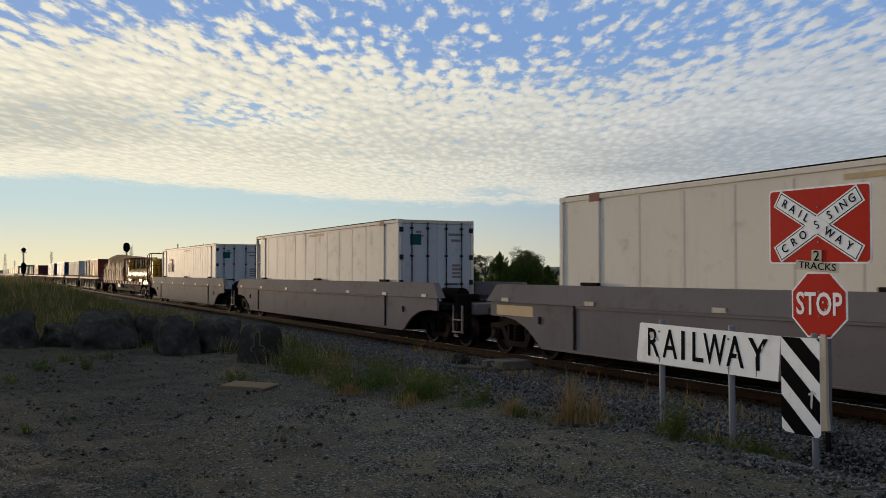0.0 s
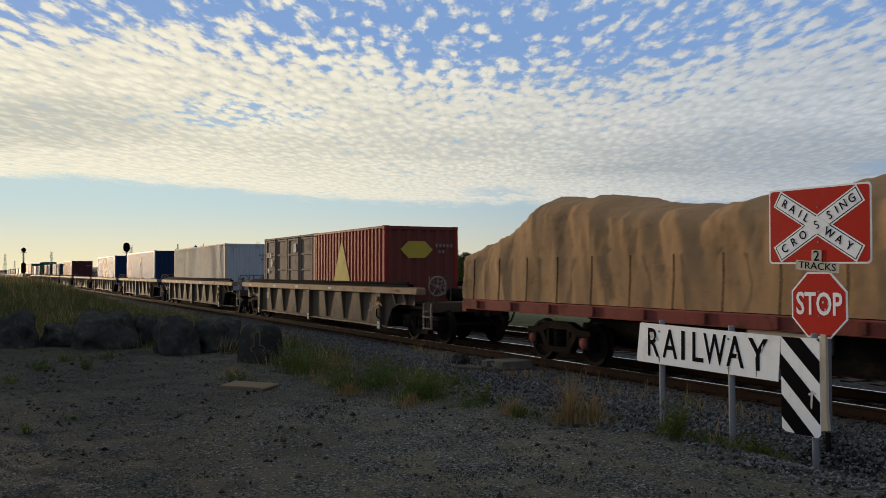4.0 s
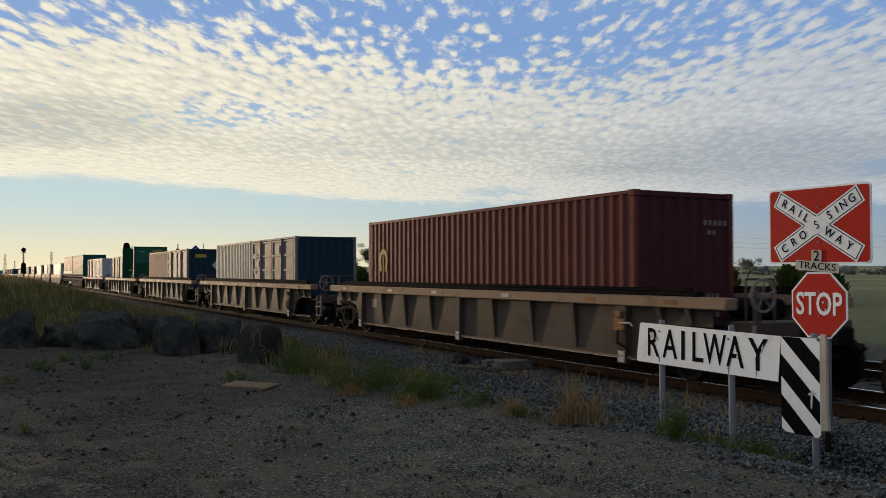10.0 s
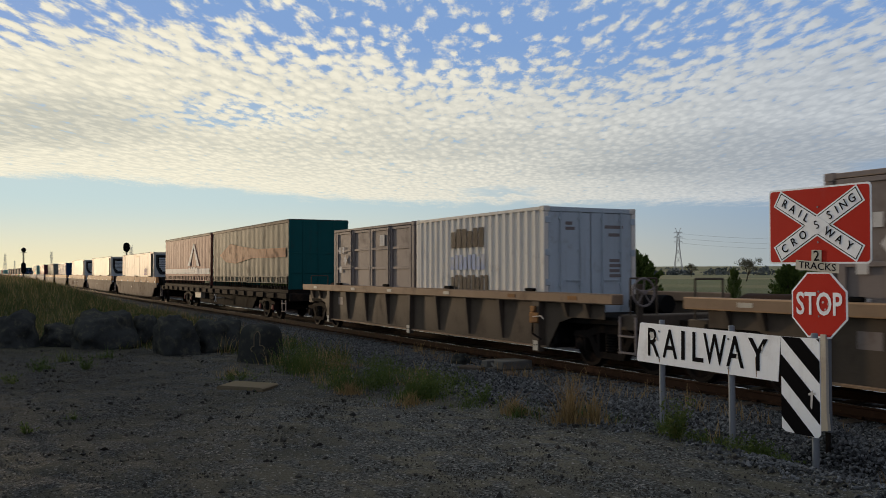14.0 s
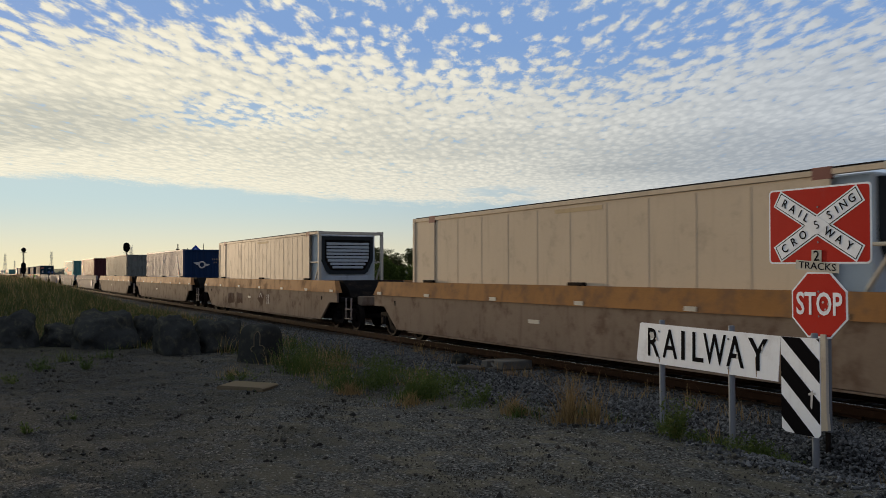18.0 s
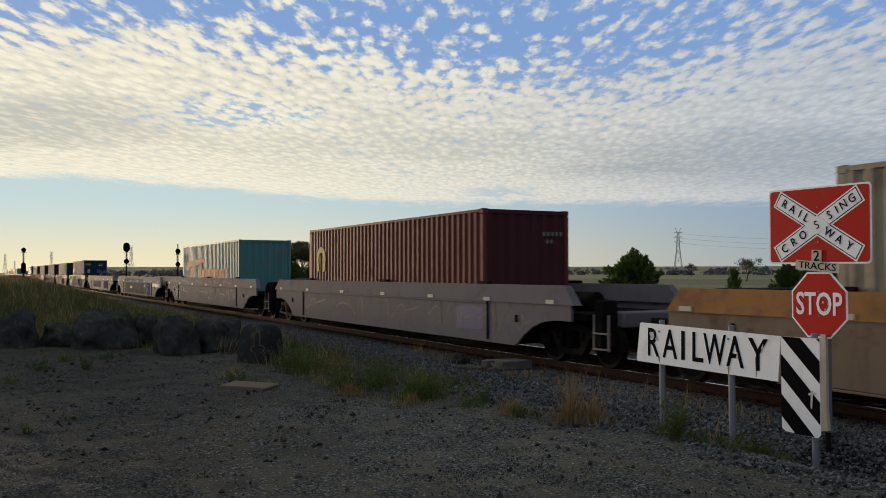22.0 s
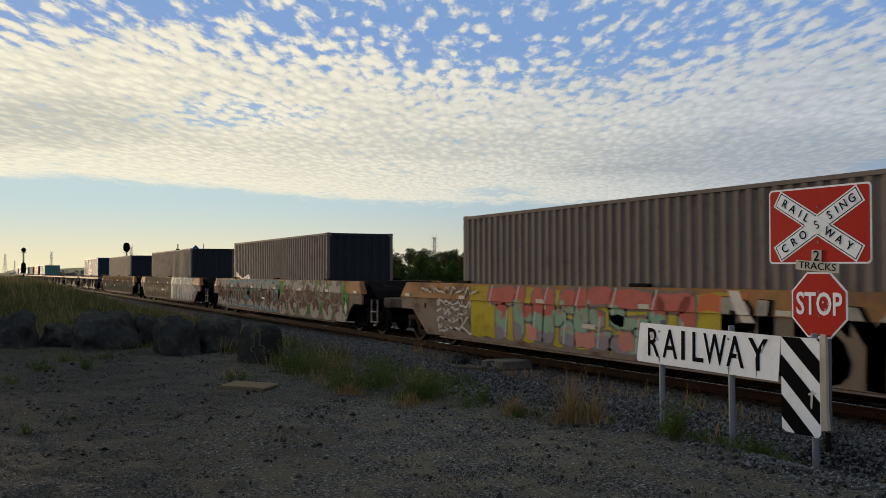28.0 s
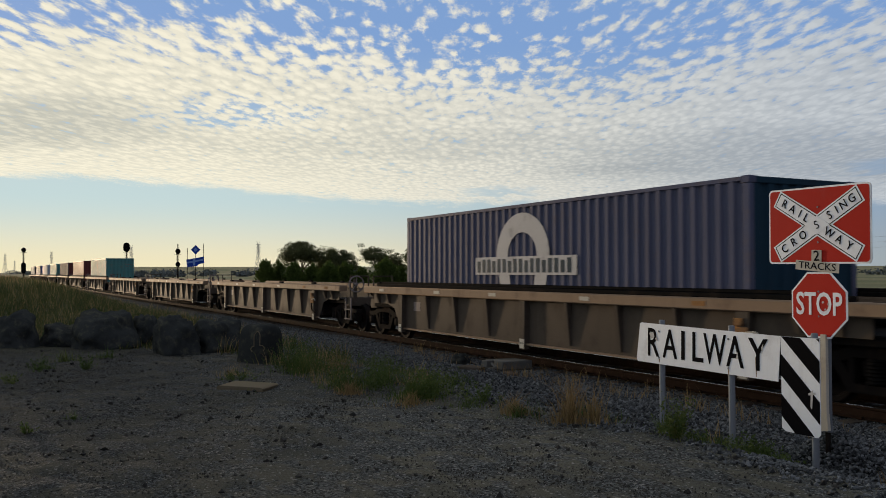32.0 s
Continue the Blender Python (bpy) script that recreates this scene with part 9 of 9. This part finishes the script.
def fill_material(name, bands, scale=1.6, wear=0.45, strokes=None):
    """Spray colours in uneven layers up the side; strokes: curved lines of another colour."""
    m = bpy.data.materials.new(name)
    m.use_nodes = True
    n = Nodes(m.node_tree)
    pos = n.add("ShaderNodeTexCoord").outputs["Object"]
    z = n.add("ShaderNodeSeparateXYZ", Vector=pos).outputs[2]
    t = n.math("ADD", z, n.math("MULTIPLY", n.math("SUBTRACT", n.noise(pos, scale, 3.0, 0.5), 0.5), 1.3))
    col = rgb(*bands[0][1])
    for level, c in bands[1:]:
        col = n.mix(n.ramp(t, level - 0.04, level + 0.04), col, rgb(*c))
    if strokes:
        size, wide, c, share = strokes
        k = n.math("ABSOLUTE", n.math("SUBTRACT", n.noise(pos, size, 1.0, 0.4, 0.8), 0.5))
        col = n.mix(n.math("MULTIPLY", n.ramp(k, wide, wide * 0.5), share), col, rgb(*c))
    col = n.mix(n.math("MULTIPLY", n.ramp(n.noise(pos, 4.3, 6.0, 0.7), 0.50, 0.68), wear), col, rgb(0.13, 0.095, 0.075))
    b = n.add("ShaderNodeBsdfPrincipled", Base_Color=col, Roughness=0.65)
    b.inputs["Specular IOR Level"].default_value = 0.0
    n.t.links.new(b.outputs[0], n.add("ShaderNodeOutputMaterial").inputs[0])
    return m


def sprayed_word(w, text, x, z, size, fill, edge, squeeze, turn, fat):
    """Readable fat letters that run from the side up over the band."""
    for k, mat, grow in ((0, edge, fat * 2.2), (1, fill, fat)):
        ob = letters(text, size, mat, grow, 0.0004)
        me = ob.data if isinstance(ob, bpy.types.Object) else ob
        me = me.copy()
        if isinstance(ob, bpy.types.Object):
            bpy.data.objects.remove(ob)
        me.transform(pose(x + (0.05 if not k else 0), 0, z - (0.03 if not k else 0), 0, -turn, 0) @ Matrix.Diagonal((squeeze, 1, 1, 1)))
        bm = bmesh.new()
        bm.from_mesh(me)
        for level in (1.209, 1.2195, 1.597):
            bmesh.ops.bisect_plane(bm, geom=bm.verts[:] + bm.edges[:] + bm.faces[:], plane_co=(0, 0, level), plane_no=(0, 0, 1), clear_outer=level > 1.5)
        for v in bm.verts:
            d = 0.0016 * (4 + k)
            v.co.y = SIDE_Y - d if v.co.z < 1.2145 else -1.4585 - d + 0.060 * (v.co.z - 1.2195) / 0.3805
        bm.to_mesh(me)
        bm.free()
        part("spray_letters", me, None, w, "fat sprayed letters")


def build_graffiti():
    P = paint
    cream_fill = fill_material("faded cream letter fill", ((0, (0.175, 0.15, 0.130)), (0.9, (0.190, 0.163, 0.140)), (1.45, (0.215, 0.19, 0.165))), 1.2, 0.4, (1.6, 0.02, (0.20, 0.125, 0.11), 0.4))
    pink_fill = fill_material("faded pink-grey letter fill", ((0, (0.175, 0.148, 0.138)), (0.8, (0.205, 0.168, 0.15)), (1.2, (0.165, 0.14, 0.145))), 2.2, 0.35, (1.3, 0.03, (0.23, 0.20, 0.175), 0.5))
    panel_blue = fill_material("violet-blue spray", ((0, (0.125, 0.120, 0.205)), (0.9, (0.140, 0.135, 0.205)), (1.3, (0.15, 0.14, 0.17))), 2.0, 0.35)
    faint_violet = fill_material("faint violet spray", ((0, (0.155, 0.140, 0.175)), (0.9, (0.165, 0.150, 0.165))), 1.5, 0.5)
    # grey wagons: thin scrawls and faded letters
    w = WELLS[-426.45]
    for i, x in enumerate((-5.5, -2.0, 1.6, 4.6, 7.2)):
        scrawl(w, x, 0.85, 2.2, 0.6, P["khaki"], 100 + i, 4, 0.016)
    lay(w, [ragged(4.9, 6.2, 0.5, 1.1, 3)], P["violet"])
    w = WELLS[-448.4]
    for text, x, z, size, turn in (("WCK", -7.1, 1.02, 0.66, 3), ("FTC", -4.9, 1.0, 0.62, -4), ("SOPO", -6.9, 0.60, 0.58, -3)):
        ob = part("spray_letters", letters(text, size, P["ghostwhite"], -0.012, 0.0004), None, w, "thin white sprayed letters")
        ob.matrix_basis = pose(x, SIDE_Y - 0.003, z, 0, -turn, 0) @ Matrix.Diagonal((1.25, 1, 1, 1))
    for i, (x, wd) in enumerate(((-8.2, 1.2), (-1.2, 1.6), (0.6, 2.0), (2.9, 2.4), (5.4, 1.8), (7.6, 1.6))):
        scrawl(w, x, 0.82, wd, 0.62, P["greyspray"], 120 + i, 4, 0.017)
    for i, x in enumerate((-7.5, -4.5, -1.0, 2.2, 5.0)):
        scrawl(w, x, 1.41, 1.7, 0.22, P["greyspray"], 140 + i, 5, 0.011, -1.4635, 0)
    w = WELLS[-470.05]
    pale_fill = fill_material("pale cream letter fill", ((0, (0.235, 0.215, 0.185)), (0.8, (0.265, 0.245, 0.21)), (1.3, (0.33, 0.31, 0.27))), 1.0, 0.25, (0.9, 0.035, (0.26, 0.175, 0.155), 0.55))
    lay(w, [ragged(-5.75, 3.2, 0.36, 1.19, 30, 0.8, 0.03), [(3.1, 0.38), (4.0, 0.40), (4.45, 0.62), (4.55, 0.90), (4.35, 1.12), (4.0, 1.19), (3.1, 1.19)]], pale_fill, 0)
    lay(w, [[(x, 1.235), (x + d, 1.235), (x + d, 1.40), (x + d - 0.12, 1.46), (x + 0.12, 1.46), (x, 1.40)] for x, d in ((-5.65, 2.3), (-3.15, 1.5), (-1.45, 1.45), (0.15, 1.1), (1.4, 1.75))], pale_fill, 1)
    lay(w, [[(x, 0.42), (x + 0.26, 0.42), (x + 0.40, 1.12), (x + 0.22, 1.12)] for x in (-4.6, -2.9, -1.2, 0.5, 2.0)] + [[(x, 0.40), (x + 0.42, 0.40), (x + 0.20, 0.72)] for x in (-3.7, -1.9, 0.0, 1.5, 2.9)], pink_fill, 2)
    lay(w, [[(-2.75, 0.72), (-2.2, 0.72), (-2.2, 0.90), (-2.75, 0.90)], [(3.3, 0.95), (3.5, 0.86), (3.62, 1.0), (3.4, 1.14)]], P["slate"], 3)
    lay(w, [ragged(4.60, 5.85, 0.36, 1.19, 9, 0.3, 0.02)], panel_blue, 0)
    for i, (x, z, wd, hg) in enumerate(((4.95, 1.02, 0.40, 0.20), (4.90, 0.80, 0.30, 0.16), (5.05, 0.60, 0.55, 0.22), (5.02, 0.45, 0.40, 0.12))):
        scrawl(w, x, z, wd, hg, P["ghostwhite"], 160 + i, 4, 0.009, layer=3)
    lay(w, [ragged(6.5, 9.0, 0.92, 1.19, 12, 0.4, 0.05)], P["violet"], 0)
    w = WELLS[-492.2]
    block_letters(w, "SEKO", -4.6, 1.4, pink_fill, P["lilac"], 32, 0.50, 1.12, 0.03, 0.05)
    lay(w, [ragged(3.4, 6.2, 0.40, 1.15, 19, 0.4, 0.12)], faint_violet, 1)
    # ochre wagons: full pieces
    white = fill_material("white spray fill", ((0, (0.52, 0.48, 0.41)), (1.0, (0.58, 0.53, 0.45))), 2.0, 0.22)
    lime = fill_material("lime spray fill", ((0, (0.085, 0.30, 0.045)), (0.8, (0.10, 0.33, 0.05)), (1.4, (0.12, 0.36, 0.06))), 2.0, 0.25)
    sage = fill_material("grey-green spray fill", ((0, (0.21, 0.25, 0.185)), (0.8, (0.32, 0.31, 0.26)), (1.2, (0.17, 0.20, 0.14))), 2.6, 0.35, (2.0, 0.03, (0.40, 0.40, 0.36), 0.7))
    w = WELLS[-513.9]
    lay(w, [ragged(-9.0, -8.3, 0.85, 1.15, 40)], pink_fill, 1)
    scrawl(w, -8.6, 1.0, 0.5, 0.22, P["salmon"], 41, 4, 0.016)
    lay(w, [[(-8.55, 1.45), (-8.2, 1.20), (-7.1, 0.33), (-5.9, 0.33), (-4.6, 1.55), (-7.8, 1.60)]], P["inkblack"], 1)
    lay(w, [[(-8.42, 1.42), (-8.05, 1.2), (-7.0, 0.40), (-6.0, 0.40), (-4.8, 1.50), (-7.7, 1.56)]], lime, 2)
    lay(w, [ragged(-6.9, -5.2, 0.62, 0.98, 44, 0.3, 0.06)], white, 3)
    for i in range(3):
        scrawl(w, -6.6 + 0.55 * i, 0.80, 0.5, 0.24, P["slate"], 45 + i, 3, 0.03, layer=4)
    lay(w, [[(-6.5, 1.2), (-5.9, 1.0), (-5.3, 1.2), (-5.9, 1.12)], [(-8.0, 1.2), (-7.4, 0.95), (-6.9, 0.45), (-7.15, 0.95)]], P["inkblack"], 4)
    lay(w, [ragged(-4.7, 0.2, 0.38, 1.56, 47)], sage, 1)
    sprayed_word(w, "UNION.", 4.05, 0.90, 1.45, white, P["slate"], 1.06, -1.5, 0.02)
    w = WELLS[-535.6]
    rainbow = fill_material("red, mint and grey spray fill", ((0, (0.235, 0.215, 0.235)), (0.72, (0.235, 0.36, 0.25)), (1.10, (0.44, 0.135, 0.105)), (1.75, (0.40, 0.12, 0.09))), 1.9, 0.28, (1.7, 0.012, (0.46, 0.17, 0.15), 0.6))
    mustard = fill_material("mustard spray fill", ((0, (0.40, 0.32, 0.035)), (0.8, (0.44, 0.36, 0.05)), (1.3, (0.40, 0.30, 0.05))), 2.0, 0.35)
    pale_edge = P["ghostwhite"]
    lay(w, [ragged(-5.5, 2.6, 0.36, 1.58, 48)], mustard, 1)
    lay(w, [ragged(1.9, 2.9, 1.22, 1.55, 49, 0.25)], P["orange"], 2)
    block_letters(w, "THKESO", -4.65, 1.85, rainbow, P["umber"], 33, 0.38, 1.60, 0.05, 0.06, 2, 0.10)
    lines = []
    for ch, x in zip("THKESO", (-4.75, -3.66, -2.58, -1.5, -0.41, 0.68)):
        lines.append([(x + 0.10, 1.10), (x + 0.13, 1.10), (x + 0.22, 1.58), (x + 0.19, 1.58)])
        lines.append([(x + 0.75, 0.45), (x + 0.78, 0.45), (x + 0.86, 1.05), (x + 0.83, 1.05)])
    lay(w, lines, pale_edge, 5, "spray_lines", "white sprayed highlights")
    lay(w, [ragged(-3.1, -2.75, 0.42, 0.8, 50, 0.15), ragged(-1.4, -0.8, 0.40, 0.78, 51, 0.15), ragged(-0.1, 0.3, 0.42, 0.85, 52, 0.15)], P["salmon"], 6)
    for i in range(4):
        scrawl(w, -6.4, 0.50 + 0.21 * i, 1.5, 0.22, white, 60 + i, 8, 0.026, layer=2)
    for i in range(4):
        scrawl(w, -7.7 + 0.72 * i, 1.42, 0.75, 0.22, white, 64 + i, 5, 0.024, -1.4635, 0)
    sprayed_word(w, "BUSY", 3.85, 0.87, 1.36, white, P["inkblack"], 0.98, -2, 0.035)
    lay(w, [[(2.50, 1.58), (2.72, 1.58), (3.05, 1.1), (2.8, 1.1)]], white, 6)
    lay(w, [ragged(5.5, 6.2, 0.5, 0.95, 66)], pink_fill, 1)
    w = WELLS[-557.1]
    stucco = fill_material("cream and brown spray fill", ((0, (0.40, 0.345, 0.275)), (0.62, (0.15, 0.098, 0.072)), (1.0, (0.19, 0.125, 0.095)), (1.28, (0.42, 0.37, 0.30)), (1.6, (0.20, 0.14, 0.11))), 3.0, 0.4, (2.3, 0.02, (0.42, 0.38, 0.31), 0.6))
    teal_edge = fill_material("pale teal spray edge", ((0, (0.19, 0.29, 0.28)), (1.0, (0.24, 0.35, 0.34))), 2.0, 0.25)
    leafgreen = fill_material("leaf green spray fill", ((0, (0.10, 0.17, 0.06)), (1.0, (0.13, 0.27, 0.085)), (1.4, (0.15, 0.30, 0.10))), 2.0, 0.3)
    lay(w, [ragged(-8.6, 1.2, 0.36, 1.597, 70)], stucco, 0)
    block_letters(w, "MTESKHD", -6.7, 1.0, stucco, teal_edge, 34, 0.40, 1.56, 0.075, -0.04, 1, 0.0)
    lay(w, [ragged(0.9, 7.9, 0.40, 1.59, 71)], leafgreen, 0)
    rng = random.Random(77)
    rings, cores = [], []
    for i in range(11):
        x, z, r = 1.4 + 0.62 * i + 0.2 * rng.random(), 0.62 + 0.62 * (i % 2) + 0.1 * rng.random(), 0.36 + 0.14 * rng.random()
        rings.append([(x + 1.18 * (r + 0.05) * math.cos(q * 0.449), z + (r + 0.05) * math.sin(q * 0.449)) for q in range(14)])
        cores.append([(x + 1.18 * r * math.cos(q * 0.449), z + r * math.sin(q * 0.449)) for q in range(14)])
    for i in range(11):
        lay(w, [rings[i]], P["umber"], 1 + i % 2 * 2)
        lay(w, [cores[i]], stucco, 2 + i % 2 * 2)
    lay(w, [[(7.75, 1.1), (8.0, 1.3), (8.3, 1.1), (8.25, 0.6), (8.0, 0.45), (7.8, 0.7)]], leafgreen, 3)
    lay(w, [[(7.9, 0.75), (8.05, 0.95), (8.15, 0.75), (8.05, 0.52)]], white, 4)
    w = WELLS[-578.9]
    curl = fill_material("khaki spray with brown curls", ((0, (0.235, 0.180, 0.112)), (0.8, (0.255, 0.20, 0.128)), (1.3, (0.225, 0.178, 0.12))), 1.6, 0.35, (1.5, 0.030, (0.125, 0.09, 0.06), 0.8))
    lay(w, [ragged(-7.6, 1.6, 0.36, 1.597, 80, 0.6, 0.04)], curl, 0)
    for i in range(9):
        scrawl(w, -6.9 + 0.95 * i, 0.80, 0.9, 0.62, P["umber"], 300 + i, 3, 0.022, layer=1)
    lay(w, [[(1.40, 0.36), (1.66, 0.36), (1.78, 1.597), (1.52, 1.597)]], teal_edge, 2)
    lay(w, [[(1.66, 0.36), (2.05, 0.36), (2.15, 1.597), (1.78, 1.597)]], P["inkblack"], 2)
    lay(w, [[(1.80, z), (1.98, z), (2.0, z + 0.05), (1.82, z + 0.05)] for z in (0.45, 0.6, 0.85, 1.0, 1.3, 1.45)], white, 3)
    lay(w, [ragged(2.1, 7.5, 0.36, 1.597, 81, 0.6, 0.03), [(7.4, 0.6), (8.45, 0.98), (7.4, 1.35)]], teal_edge, 1)
    block_letters(w, "MTMHK", 2.15, 7.4, white, P["slate"], 35, 0.38, 1.597, 0.04, 0.03, 2, 0.06)
    lay(w, [[(7.05, 0.55), (8.35, 0.98), (7.05, 1.30)]], white, 4)
    cracks(w, 2.2, 7.9, P["inkblack"], 82, 46)
    lay(w, [[(x, z), (x + 0.16, z), (x + 0.14, z + 0.42), (x + 0.03, z + 0.40)] for x, z in ((2.9, 1.2), (3.7, 0.7), (4.4, 1.2), (5.3, 0.9), (5.9, 0.4), (6.6, 1.0))], P["slate"], 5)
    w = WELLS[-600.6]
    blotch = fill_material("olive and brown spray blotches", ((0, (0.19, 0.135, 0.09)), (0.55, (0.125, 0.125, 0.085)), (0.85, (0.215, 0.17, 0.12)), (1.15, (0.155, 0.095, 0.06)), (1.4, (0.27, 0.16, 0.075))), 1.3, 0.5, (1.2, 0.03, (0.25, 0.215, 0.165), 0.6))
    lay(w, [ragged(-8.9, 8.6, 0.36, 1.597, 29, 0.6, 0.03)], blotch)
    part("data_panel", Form().box(-7.4, -7.0, SIDE_Y - 0.004, SIDE_Y, 0.72, 0.98), P["ghostwhite"], w, "small white placard", smooth=0)
    # earlier ochre wagons carry worn ghosts of old lettering
    ghost = fill_material("worn brown ghost of spray", ((0, (0.125, 0.085, 0.062)), (0.9, (0.155, 0.115, 0.09)), (1.3, (0.12, 0.085, 0.065))), 2.0, 0.3)
    w = WELLS[-361.2]
    lay(w, [ragged(-4.6, -3.6, 0.45, 1.0, 90), ragged(-3.1, -2.1, 0.5, 1.05, 91)], ghost, 1)
    lay(w, [[(0.2, 0.8), (0.7, 1.15), (1.2, 0.95), (0.9, 0.5)], ragged(1.4, 2.0, 0.6, 1.1, 92, 0.2)], ghost, 1)
    lay(w, [[(0.45, 0.85), (0.7, 1.05), (0.95, 0.85), (0.92, 0.83), (0.7, 1.0), (0.48, 0.83)], [(1.55, 0.62), (1.62, 0.62), (1.62, 1.0), (1.55, 1.0)], [(1.8, 0.62), (1.87, 0.62), (1.87, 1.0), (1.8, 1.0)]], P["ghostwhite"], 2)
    # chalky tags between the ribs
    for u, xs in ((-136.2, (-3.9, -2.3, -5.3)), (-155.3, (-2.3, 6.8)), (-174.25, (-5.2, -3.8)), (-98.3, (5.4,))):
        for i, x in enumerate(xs):
            scrawl(WELLS[u], x, 0.85, 0.45, 0.36, P["slate"], int(-u) + i, 7, 0.014, -1.3215, 1)


build_graffiti()


def motions():
    times = [0.0, 2.0, 4.0, 6.0, 8.0, 10.0, 12.0, 14.0, 16.0, 18.0, 20.0, 22.0, 24.0, 26.0, 28.0, 30.0, 32.0]
    for thing, u, z, *side in MOVERS:
        y = side[0] if side else 0.0
        walk(thing, [(t, pose(u + travel(t), y, z)) for t in times])


motions()
